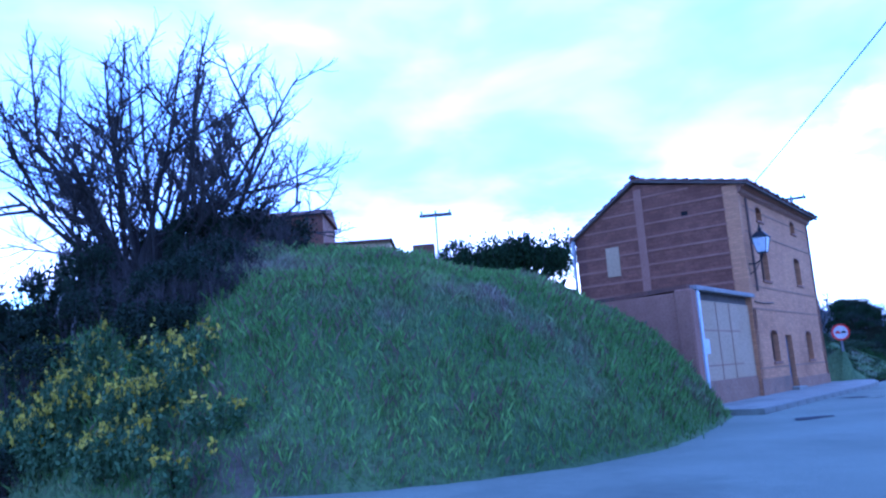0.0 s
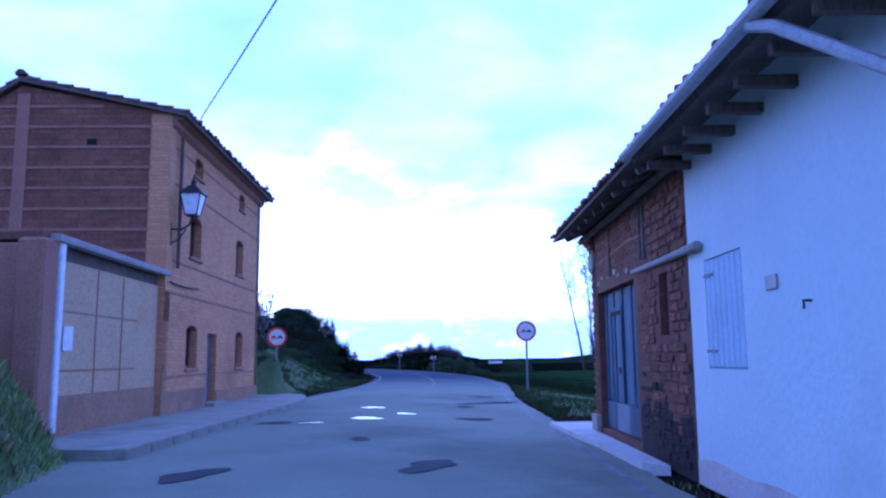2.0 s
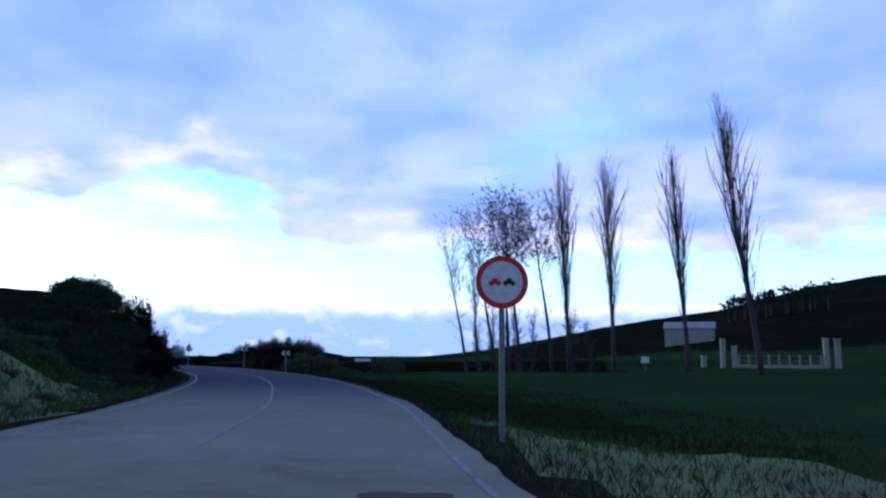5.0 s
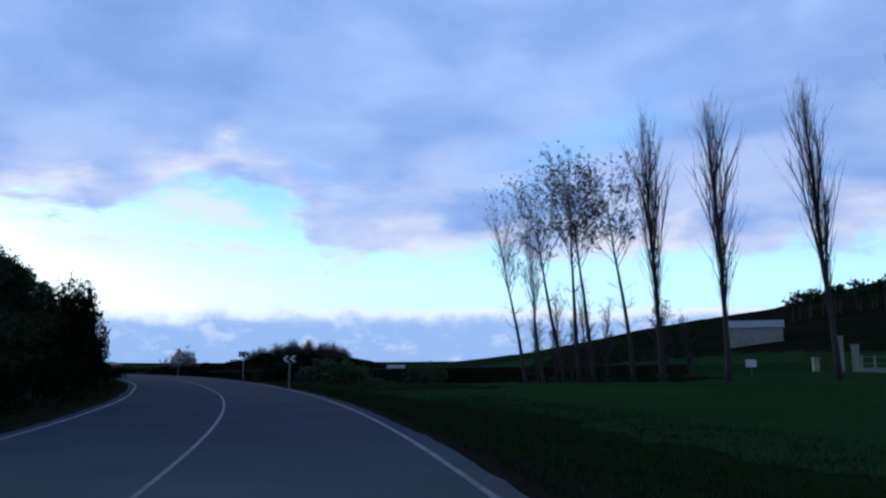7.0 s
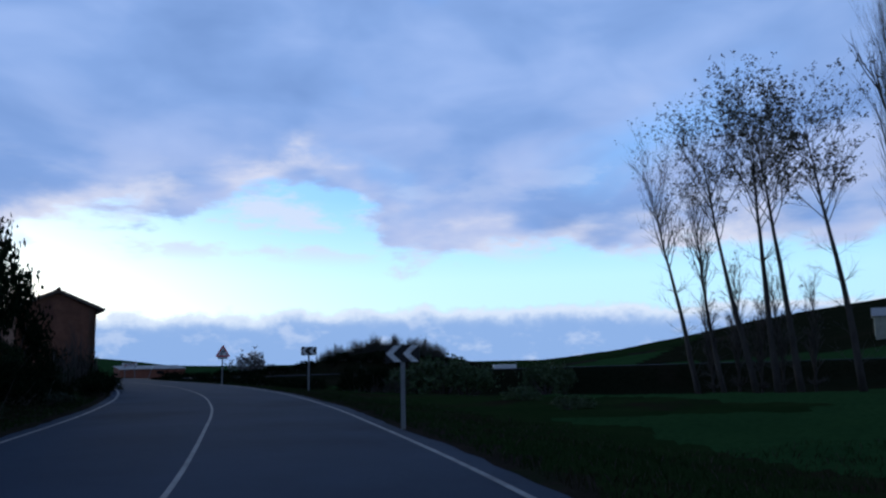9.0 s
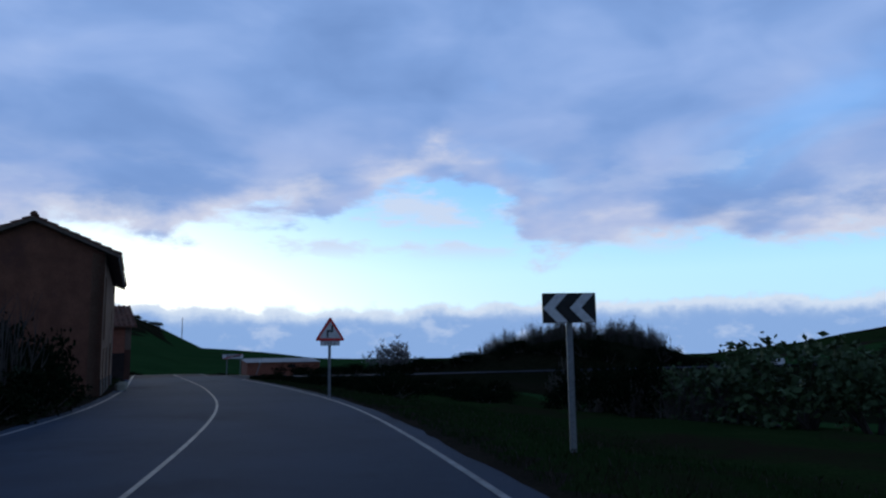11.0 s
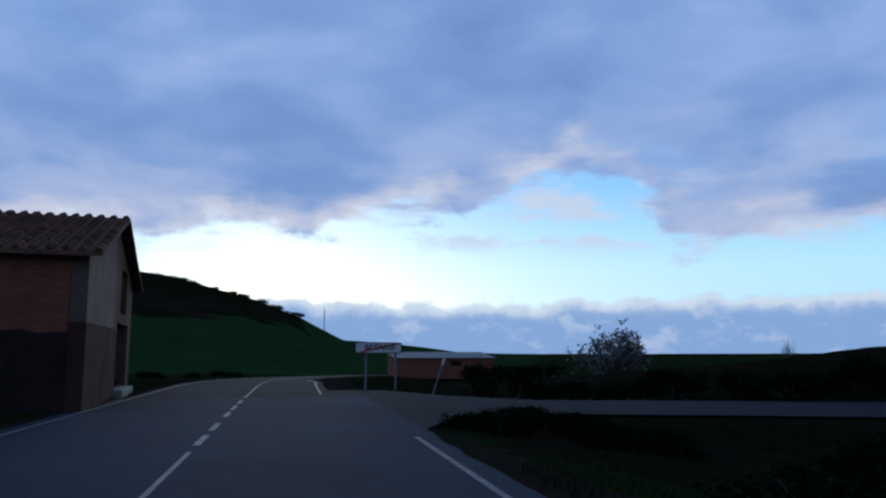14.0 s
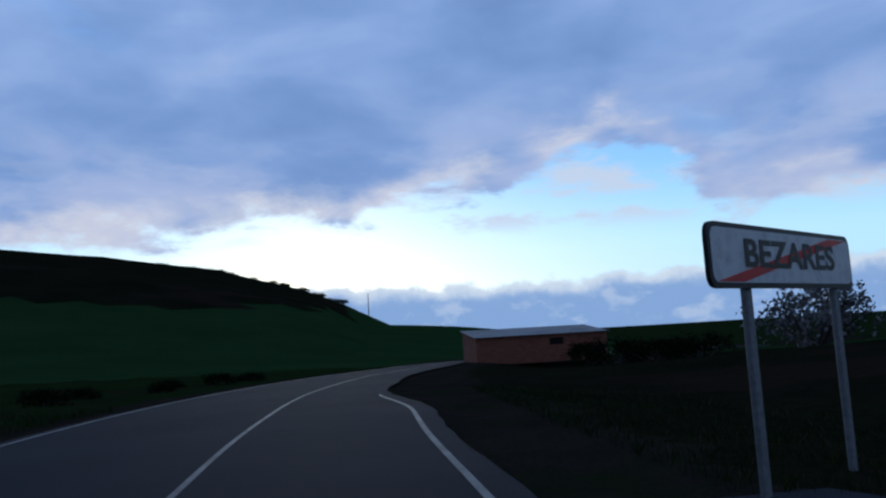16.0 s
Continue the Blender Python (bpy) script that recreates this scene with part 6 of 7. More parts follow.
def mustard_proto(seed):
    """A unit clump of upright leafy weeds with small flowers at the tips."""
    r = random.Random(seed)
    st, low, tops = Geo(), [], []
    for _ in range(26):
        w, q = r.uniform(0, 6.3), r.uniform(0, 0.8)
        pts, _ = bend(r, Vector((math.cos(w) * q, math.sin(w) * q, -0.05)), Vector((math.cos(w) * 0.25, math.sin(w) * 0.25, 1)), r.uniform(0.6, 1.1), 4, 0.1, 0.03)
        st.tube(pts, [0.014, 0.012, 0.01, 0.008, 0.005], 3, cap=False)
        low += pts[1:4]
        tops += [pts[-1]] * (1 if r.random() < 0.45 else 0)
    return (mesh_of("foliage", *leaf_cards(low, r, 700, 0.13, 0.2).geo, M_WEED), mesh_of("stems", *st.geo, M_WEED),
            mesh_of("bloom", *leaf_cards(tops, r, 100, 0.12, 0.09).geo, M_YELLOW))


MUSTARD = [mustard_proto(311), mustard_proto(312), mustard_proto(313)]
for i in range(44):
    k = rng.random()
    x, y = -6.2 + 4.7 * k + rng.uniform(-0.3, 0.3), -31.45 + 1.5 * k + rng.uniform(-0.5, 0.35)
    w, h = rng.uniform(0.35, 0.5), rng.uniform(0.5, 0.8)
    t = bush(x, y, w, h, MUSTARD[i % 3], "green flowering weeds with small yellow heads on the bank", "flowering_weeds", "weeds", "yellow-flowered weeds", seed=i)
    part("bloom", MUSTARD[i % 3][2], None, t, "yellow flowers", at=Matrix.Diagonal((w, w, h, 1)), kind="stuff")
for i, (x, y, w, h) in enumerate([(-12.0, -32.4, 1.6, 2.6), (-14.0, -33.0, 1.9, 3.0), (-10.4, -32.2, 1.2, 1.5), (-9.0, -31.9, 1.0, 1.2)]):
    bush(x, y, w, h, TWIGGY[i % 3] if i % 2 else IVY[i % 2], "large tangled ivy bush at the end of the bank", "ivy_thicket", "thicket", "thicket on the bank", seed=20 + i)
# evergreen by the wall on the hilltop
for i, (x, y, w, h) in enumerate([(-18.3, -11.2, 1.0, 2.5), (-17.5, -10.4, 1.2, 2.7), (-16.6, -9.5, 1.3, 2.75), (-15.7, -8.6, 1.2, 2.6), (-14.9, -7.9, 0.9, 2.4), (-17.0, -9.9, 1.1, 2.4), (-16.1, -9.0, 1.1, 2.4)]):
    bush(x, y, w * 1.25, h, BUSH[i % 3], "dense dark evergreen shrub by the house", "evergreen_shrub", "shrub", "evergreen shrubs", z=5.05, seed=i)

# the wooded bank past the house
for i in range(130):
    y = -1.5 + 59 * i / 130 + rng.uniform(-0.6, 0.6)
    k = int(np.argmin(np.abs(ROAD[:, 1] - y)))
    off = (5.0, 7.0, 9.0, 6.0, 8.0, 10.2)[i % 6] + rng.uniform(-0.5, 0.5)
    tx, ty = ROAD[k + 1] - ROAD[k]
    n = math.hypot(tx, ty)
    x, yy = ROAD[k, 0] - ty / n * off, ROAD[k, 1] + tx / n * off
    big = 1.3 if off > 8 and 37 < y < 54 else 0.85 if y > 32 else 0.5
    low = 0.55 if off < 6.6 else 1.0
    # lit leaf copy before y 17, darker leaves past it: brightness by material
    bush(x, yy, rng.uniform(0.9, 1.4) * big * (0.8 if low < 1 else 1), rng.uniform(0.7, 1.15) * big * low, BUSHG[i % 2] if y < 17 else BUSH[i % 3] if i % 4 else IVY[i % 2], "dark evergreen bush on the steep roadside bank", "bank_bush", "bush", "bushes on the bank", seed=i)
bush(-10.6, 6.4, 1.1, 2.6, PALE[0], "pale blossoming shrub on top of the bank", "blossom_shrub", "shrub", seed=3)
bush(-11.6, 7.4, 0.9, 1.7, PALE[0], "pale blossoming shrub on top of the bank", "blossom_shrub", "shrub", seed=5)
bush(-31.5, 66.5, 1.4, 3.4, TWIGGY[1], "tall bare twiggy shrub beside the plastered house", "bare_shrub", "shrub", seed=8)
for i, (x, y, w, h) in enumerate([(-33.8, 69.2, 1.6, 2.2), (-32.6, 68.6, 1.2, 1.7), (-36.0, 69.5, 1.8, 2.6), (-30.2, 66.8, 1.1, 1.2), (-29.0, 64.2, 1.1, 0.9), (-27.0, 61.6, 1.0, 0.8), (-24.9, 58.6, 1.0, 0.9),
                                  (-38.4, 69.0, 1.5, 3.0)]):
    bush(x, y, w, h, BRAMBLE[i % 2], "dark ivy-clad bush beside the plastered house", "roadside_bush", "bush", "bushes by the house", seed=i)

for i, (x, y, w, h) in enumerate([(-21.6, 46.6, 1.5, 3.6), (-20.3, 45.2, 1.1, 2.9), (-22.8, 48.9, 1.5, 3.6), (-24.4, 51.5, 1.4, 3.3), (-18.6, 42.0, 1.3, 2.4), (-17.2, 38.6, 1.3, 1.9), (-15.4, 35.0, 1.2, 1.4), (-13.8, 31.6, 1.2, 1.3), (-25.6, 54.0, 1.3, 2.4)]):
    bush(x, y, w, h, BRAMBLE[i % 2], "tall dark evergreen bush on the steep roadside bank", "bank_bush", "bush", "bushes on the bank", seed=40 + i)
for i in range(22):
    k = int(np.argmin(np.abs(ROAD[:, 1] - (24 + 1.5 * i))))
    tx, ty = ROAD[k + 1] - ROAD[k]
    n, off = math.hypot(tx, ty), 4.9 + rng.uniform(-0.2, 0.4)
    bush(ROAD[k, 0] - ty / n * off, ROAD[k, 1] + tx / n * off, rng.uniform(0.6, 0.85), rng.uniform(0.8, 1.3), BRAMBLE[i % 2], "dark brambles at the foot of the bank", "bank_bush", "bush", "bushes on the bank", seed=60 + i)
for i in range(80):
    a, r = radians(38.5 + 30 * i / 80 + rng.uniform(-0.3, 0.3)), 425 + rng.uniform(-12, 6)
    bush(-35 - r * math.sin(a), 75 + r * math.cos(a), rng.uniform(2.5, 6.0), rng.uniform(0.8, 3.2), BRAMBLE[i % 2], "dark scrub along the crest of the far hill", "crest_scrub", "bush", "scrub on the hill", seed=i)
bush(-43.5, 163.0, 1.3, 3.2, TWIGGY[0], "lone bare shrub on the far field edge", "bare_shrub", "shrub", seed=4)
# bushes along the right-hand verge
for i, (x, y, w, h, pr) in enumerate([(-13.9, 77.0, 3.1, 2.6, 0), (-12.2, 76.0, 2.2, 2.2, 1), (-16.6, 78.5, 2.0, 1.9, 2), (-8.1, 103.4, 2.7, 3.4, 1), (-6.4, 104.5, 1.7, 2.6, 2), (-8.4, 62.0, 0.9, 0.7, 0), (-6.5, 55.0, 0.8, 0.6, 2)]):
    bush(x, y, w, h, BUSHG[pr % 2], "rounded green bush on the roadside verge", "verge_bush", "bush", "bushes on the verge", seed=i)
for i in range(16):
    x, y = -20.5 - 0.5 * i + rng.uniform(-1.2, 1.2), 75.5 + 1.3 * i + rng.uniform(-1, 1)
    bush(x + 4.5, y + 1.5, rng.uniform(1.1, 1.9), rng.uniform(1.2, 2.0), TWIGGY[i % 3], "leafless brown thicket beside the road", "bare_thicket", "thicket", "bare thicket", seed=i)
# dark weeds and brambles in the corner between the two roads
for i in range(34):
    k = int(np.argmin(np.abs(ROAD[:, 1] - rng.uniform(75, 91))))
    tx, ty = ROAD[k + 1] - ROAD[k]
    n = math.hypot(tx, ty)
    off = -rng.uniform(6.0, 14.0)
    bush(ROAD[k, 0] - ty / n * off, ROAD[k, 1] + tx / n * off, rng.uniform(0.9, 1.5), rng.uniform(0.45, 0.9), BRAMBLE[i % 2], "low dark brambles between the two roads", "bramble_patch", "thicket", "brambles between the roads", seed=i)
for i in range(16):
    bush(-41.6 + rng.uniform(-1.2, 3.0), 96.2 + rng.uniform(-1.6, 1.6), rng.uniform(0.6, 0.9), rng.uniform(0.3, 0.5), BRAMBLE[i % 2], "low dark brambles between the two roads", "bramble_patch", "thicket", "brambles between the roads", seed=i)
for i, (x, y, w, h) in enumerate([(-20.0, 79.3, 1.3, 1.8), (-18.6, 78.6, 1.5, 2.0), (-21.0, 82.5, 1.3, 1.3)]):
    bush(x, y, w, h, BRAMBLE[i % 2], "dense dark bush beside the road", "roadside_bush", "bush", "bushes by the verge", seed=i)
# shrubs on the rise beyond the side road
for i in range(34):
    x, y = -34 + 15 * i / 34 + rng.uniform(-0.6, 0.6), 115.5 + rng.uniform(-1.0, 1.5)
    bush(x, y, rng.uniform(0.7, 1.6), rng.uniform(1.0, 2.1), TWIGGY[i % 3], "leafless upright shrub on the dark rise", "bare_shrub", "shrub", "bare shrubs on the rise", seed=i)
for i in range(22):
    x, y = -46.5 + 1.5 * i + rng.uniform(-0.7, 0.7), 106.8 + 0.32 * i + rng.uniform(-0.8, 1.5)
    bush(x, y, rng.uniform(0.9, 1.6), rng.uniform(0.7, 1.3), BRAMBLE[i % 2], "dark low bush along the side road", "hedge_bush", "bush", "bushes along the side road", seed=i)
bush(-56.0, 148.0, 3.8, 3.9, PALE[0], "large pale blossoming shrub beyond the fields", "blossom_shrub", "shrub", seed=2)
for i, (x, y, w, h) in enumerate([(-70.0, 153.0, 2.6, 1.9), (-66.5, 152.0, 2.8, 1.7), (-63.0, 150.0, 2.6, 1.6), (-73.0, 156.0, 2.0, 1.9)]):
    bush(x, y, w, h, BRAMBLE[i % 2], "dark bush beside the low brick shed", "shed_bush", "bush", "bushes by the shed", seed=i)
for i in range(18):
    k = int(np.argmin(np.abs(ROAD[:, 1] - (86 + 2.6 * i))))
    tx, ty = ROAD[k + 1] - ROAD[k]
    n = math.hypot(tx, ty)
    off = 5.6 + rng.uniform(0, 2.0)
    x, y = ROAD[k, 0] - ty / n * off, ROAD[k, 1] + tx / n * off
    if -59 < x < -49:
        off = 4.6
        x, y = ROAD[k, 0] - ty / n * off, ROAD[k, 1] + tx / n * off
    bush(x, y, rng.uniform(0.5, 0.9), rng.uniform(0.35, 0.6), BRAMBLE[i % 2], "low dark weeds along the left verge", "verge_weeds", "weeds", "weeds along the verge", seed=i)


def pine_wood(x, y, n, seed):
    """A far row of pines on the hill, one mass of crowns on thin stems."""
    r = random.Random(seed)
    g, st = Geo(), Geo()
    for i in range(n):
        px, py = x + i * 1.9 + r.uniform(-1, 1), y - i * 0.8 + r.uniform(-4, 4)
        z = ground_at(px, py)
        hh = r.uniform(6.5, 9.5)
        st.tube([(px, py, z - 0.5), (px, py, z + hh * 0.7)], [0.22, 0.12], 4, cap=False)
        for _ in range(60):
            c = Vector((px, py, z + hh * 0.78)) + Vector((r.gauss(0, 1.2), r.gauss(0, 1.2), r.gauss(0, 0.8)))
            a, b = unit(r) * 0.9, unit(r) * 0.7
            g.add([tuple(c), tuple(c + a), tuple(c + a + b), tuple(c + b)], [(0, 1, 2, 3)])
    w = thing("pine_wood", Matrix(), "dark row of pines on the far hill", "wood", kind="stuff")
    part("canopy", g.geo, M_LEAF, w, kind="stuff")
    part("trunk_row", st.geo, M_BARK, w, kind="stuff")


pine_wood(90.0, 240.0, 16, 9)


# ---- grass ----
def grass_patch(name, label, place, n, seed, height, mats, dry=0.0):
    r = np.random.RandomState(seed)
    xy = place(r, n)
    z = ground_z(xy[:, 0], xy[:, 1])
    m = len(xy)
    a = r.uniform(0, 2 * np.pi, m)
    h = height * r.uniform(0.5, 1.4, m)
    w = np.minimum((0.035 + 0.05 * r.rand(m)) * height, 0.0065)
    lean = r.normal(0, 0.35, (m, 2)) * h[:, None]
    v = np.empty((m, 4, 3))
    v[:, 0] = np.stack([xy[:, 0] - np.cos(a) * w, xy[:, 1] - np.sin(a) * w, z - 0.03], -1)
    v[:, 1] = np.stack([xy[:, 0] + np.cos(a) * w, xy[:, 1] + np.sin(a) * w, z - 0.03], -1)
    v[:, 2] = np.stack([xy[:, 0] + np.cos(a) * w * 0.6 + lean[:, 0] * 0.4, xy[:, 1] + np.sin(a) * w * 0.6 + lean[:, 1] * 0.4, z + h * 0.6], -1)
    v[:, 3] = np.stack([xy[:, 0] + lean[:, 0], xy[:, 1] + lean[:, 1], z + h], -1)
    k = np.arange(m)[:, None] * 4
    f = np.concatenate([k + np.array([[0, 1, 2]]), k + np.array([[0, 2, 3]])])
    idx = (r.rand(m) < dry).astype(int)
    me = mesh_of(name, v.reshape(-1, 3), [tuple(q) for q in f.tolist()], mats, np.concatenate([idx, idx]).tolist())
    return tagged(new(name, me), label, "grass", kind="stuff")


def on_bank(r, n):
    p = np.stack([r.uniform(-13, 1.6, n * 2), r.uniform(-32.6, -14.5, n * 2)], -1)
    f = to_line(p[:, 0], p[:, 1], FOOT)[1]
    keep = (f > 0.0) & (f < 9) & (r.rand(n * 2) < np.where(f < 5, 1, 0.35)) & ~((p[:, 0] > -7.2) & (p[:, 1] > -18.2))
    return p[keep][:n]


def beside(lo, hi, y0, y1):
    def place(r, n):
        k = r.randint(0, len(ROAD) - 2, n * 6)
        q = ROAD[k]
        ok = (q[:, 1] > y0) & (q[:, 1] < y1)
        k = k[ok][:n]
        d = ROAD[k + 1] - ROAD[k]
        t = r.rand(len(k))[:, None]
        nn = np.stack([-d[:, 1], d[:, 0]], -1) / np.linalg.norm(d, axis=1)[:, None]
        o = lo + (hi - lo) * r.rand(len(k)) ** 1.3
        p = ROAD[k] + d * t + nn * o[:, None]
        sd = np.abs(to_line(p[:, 0], p[:, 1], SIDE)[1])
        return p[(sd > SIDE_HALF + 0.4) & ~((p[:, 0] > 4) & (p[:, 1] < -13.3)) & ~((p[:, 0] > -53) & (p[:, 0] < -40) & (p[:, 1] > 91) & (p[:, 1] < 105) & (o < 0))]
    return place


grass_patch("bank_grass", "long unmown grass with dry stalks on the bank", on_bank, 170000, 1, 0.10, [M_BLADE, M_DRY], 0.10)
# blade copies get darker along the road, standing in for dimmer light
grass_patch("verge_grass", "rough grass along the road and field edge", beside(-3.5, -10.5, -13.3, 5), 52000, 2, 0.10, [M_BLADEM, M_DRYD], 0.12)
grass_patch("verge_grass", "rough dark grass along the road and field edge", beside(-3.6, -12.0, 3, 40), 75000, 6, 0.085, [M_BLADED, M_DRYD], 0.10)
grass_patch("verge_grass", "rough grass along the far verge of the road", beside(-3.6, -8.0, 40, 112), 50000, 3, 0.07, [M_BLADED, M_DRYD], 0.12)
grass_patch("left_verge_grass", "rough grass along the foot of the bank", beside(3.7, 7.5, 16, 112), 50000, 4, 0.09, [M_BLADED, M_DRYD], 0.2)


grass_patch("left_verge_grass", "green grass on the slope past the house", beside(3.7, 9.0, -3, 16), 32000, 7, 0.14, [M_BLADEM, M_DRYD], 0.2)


def tussocks(r, n):
    c = np.stack([r.uniform(-12, 1.4, 1100), r.uniform(-32, -15, 1100)], -1)
    f = to_line(c[:, 0], c[:, 1], FOOT)[1]
    c = c[(f > 0.15) & (f < 8) & ~((c[:, 0] > -7.2) & (c[:, 1] > -18.4))]
    return c[r.randint(0, len(c), n)] + r.normal(0, 0.13, (n, 2))


grass_patch("grass_tussocks", "taller tussocks and dry stalks on the bank", tussocks, 60000, 8, 0.15, [M_BLADE, M_DRY], 0.3)


def barn_weeds(r, n):
    return np.stack([5.7 + 1.1 * r.rand(n), -25.0 + 6.0 * r.rand(n)], -1)


grass_patch("forecourt_weeds", "low weeds on the earth before the white house", barn_weeds, 1500, 5, 0.05, [M_BLADE, M_DRY], 0.3)

# ---- signs, poles, wires ----
def disc(r, n=32, cx=0.0, cz=0.0):
    return [(cx + r * math.cos(2 * math.pi * i / n), cz + r * math.sin(2 * math.pi * i / n)) for i in range(n)]


def ring_geo(outer, inner, y0, y1):
    g, n = Geo(), len(outer)
    for y in (y0, y1):
        for q in (outer, inner):
            g.v += [(a, y, b) for a, b in q]
    for i in range(n):
        j = (i + 1) % n
        g.f += [(i, j, n + j, n + i), (2 * n + j, 2 * n + i, 3 * n + i, 3 * n + j), (i, 2 * n + i, 2 * n + j, j), (n + j, 3 * n + j, 3 * n + i, n + i)]
    return g.geo


def sign_post(t, h, x=0.0, y=0.03):
    part("post", box_geo(x - 0.04, x + 0.04, y, y + 0.04, -0.3, h, bev=0.006), M_STEEL, t, "galvanised square post")


def facing(x, y, toward, z=None):
    """A pose on the ground whose local -y looks toward a point."""
    a = math.atan2(toward[0] - x, -(toward[1] - y))
    return Matrix.Translation((x, y, ground_at(x, y) if z is None else z)) @ Matrix.Rotation(a, 4, "Z")


def round_sign(x, y, zc, toward, r, label):
    z0 = ground_at(x, y)
    t = thing("round_sign", facing(x, y, toward), label, "road sign", "no-overtaking signs")
    h = zc - z0
    sign_post(t, h + 0.1)
    p = part("plate", Geo().prism(disc(r, 36, 0, h), (0.0, 0.028), "y").geo, M_SIGNB, t, "round metal plate")
    part("face", Geo().prism(disc(r * 0.8, 36, 0, h), (-0.005, -0.001), "y").geo, M_SIGNW, p, "white face")
    part("rim", ring_geo(disc(r, 36, 0, h), disc(r * 0.79, 36, 0, h), -0.007, -0.001), M_SIGNR, p, "red rim")
    for cx, m in ((-0.1, M_SIGNR), (0.1, M_SIGNK)):
        g = Geo().prism([(cx - 0.085, h - 0.03), (cx + 0.085, h - 0.03), (cx + 0.085, h + 0.01), (cx + 0.05, h + 0.012), (cx + 0.03, h + 0.05), (cx - 0.03, h + 0.05), (cx - 0.05, h + 0.012), (cx - 0.085, h + 0.01)], (-0.009, -0.0055), "y")
        g.prism(disc(0.022, 10, cx - 0.05, h - 0.035), (-0.009, -0.0055), "y").prism(disc(0.022, 10, cx + 0.05, h - 0.035), (-0.009, -0.0055), "y")
        part("car_symbol", g.geo, m, p)


round_sign(-4.95, -3.8, 1.93, (5, -22), 0.315, "round no-overtaking sign, red rim, against the bank")
round_sign(2.64, 1.0, 2.17, (4, -22), 0.37, "round no-overtaking sign on a steel post by the field")


def rounded(pts, r, n=5):
    out, m = [], len(pts)
    for i in range(m):
        p, a, b = Vector(pts[i]), Vector(pts[i - 1]), Vector(pts[(i + 1) % m])
        u, v = (a - p).normalized(), (b - p).normalized()
        k = r / math.tan(u.angle(v) / 2)
        s, e = p + u * k, p + v * k
        for j in range(n + 1):
            f = j / n
            q = s * (1 - f) ** 2 + p * 2 * f * (1 - f) + e * f ** 2
            out.append((q.x, q.y))
    return out


def text_part(body, size, mat, parent, x, z, y, name="lettering", label="black lettering", sx=1.0):
    cu = bpy.data.curves.new("letters", "FONT")
    cu.body, cu.size, cu.extrude, cu.align_x, cu.align_y, cu.offset = body, size, 0.0006, "CENTER", "CENTER", 0.005 * size / 0.2
    tmp = bpy.data.objects.new("letters", cu)
    me = bpy.data.meshes.new_from_object(tmp)
    bpy.data.objects.remove(tmp)
    me.materials.clear()
    me.materials.append(mat)
    ob = part(name, me, mat, parent, label)
    ob.matrix_local = Matrix.Translation((x, y, z)) @ Matrix.Rotation(math.pi / 2, 4, "X") @ Matrix.Diagonal((sx, 1, 1, 1))
    return ob


def bend_sign():
    c = Vector((-27.14, 74.66))
    t = thing("triangular_sign", facing(c.x, c.y, (-19.6, 68.2)), "triangular double-bend warning sign with a distance plate", "road sign")
    z0 = ground_at(c.x, c.y)
    lo, hi, hw = 1.68 - z0, 2.36 - z0, 0.47
    sign_post(t, hi - 0.2)
    tri = [(-hw - 0.02, lo - 0.01), (hw + 0.02, lo - 0.01), (0, hi + 0.05)]
    k = [(-hw * 0.78, lo + 0.065), (hw * 0.78, lo + 0.065), (0, hi - 0.11)]
    p = part("plate", Geo().prism(rounded(tri, 0.05), (0.0, 0.03), "y").geo, M_SIGNB, t, "triangular metal plate")
    part("border", ring_geo(rounded(tri, 0.05), rounded(k, 0.02), -0.006, -0.001), M_SIGNR, p, "red border")
    part("face", Geo().prism(rounded(k, 0.02), (-0.004, -0.001), "y").geo, M_SIGNW, p, "white face")
    cz = lo + 0.245
    path = [(-0.09, -0.135), (-0.09, 0.035), (-0.07, 0.055), (0.04, 0.03), (0.062, 0.05), (0.062, 0.2)]
    g = Geo()
    w = 0.031
    for (xa, za), (xb, zb) in zip(path[:-1], path[1:]):
        d = Vector((xb - xa, zb - za)).normalized()
        n = Vector((-d.y, d.x)) * w
        e = d * 0.02
        g.prism([(xa - e.x + n.x, cz + za - e.y + n.y), (xa - e.x - n.x, cz + za - e.y - n.y), (xb + e.x - n.x, cz + zb + e.y - n.y), (xb + e.x + n.x, cz + zb + e.y + n.y)], (-0.008, -0.0045), "y")
    part("bend_symbol", g.geo, M_SIGNK, p, "black double-bend symbol")
    pl = part("distance_plate", Geo().box(-0.31, 0.31, -0.002, 0.02, lo - 0.155, lo - 0.012).geo, M_SIGNK, t, "white distance plate with a black edge")
    part("plate_face", box_geo(-0.295, 0.295, -0.006, -0.003, lo - 0.142, lo - 0.026), M_SIGNW, pl)
    text_part("5 0 0  m", 0.105, M_SIGNK, pl, 0.0, lo - 0.085, -0.008, sx=1.05)


bend_sign()


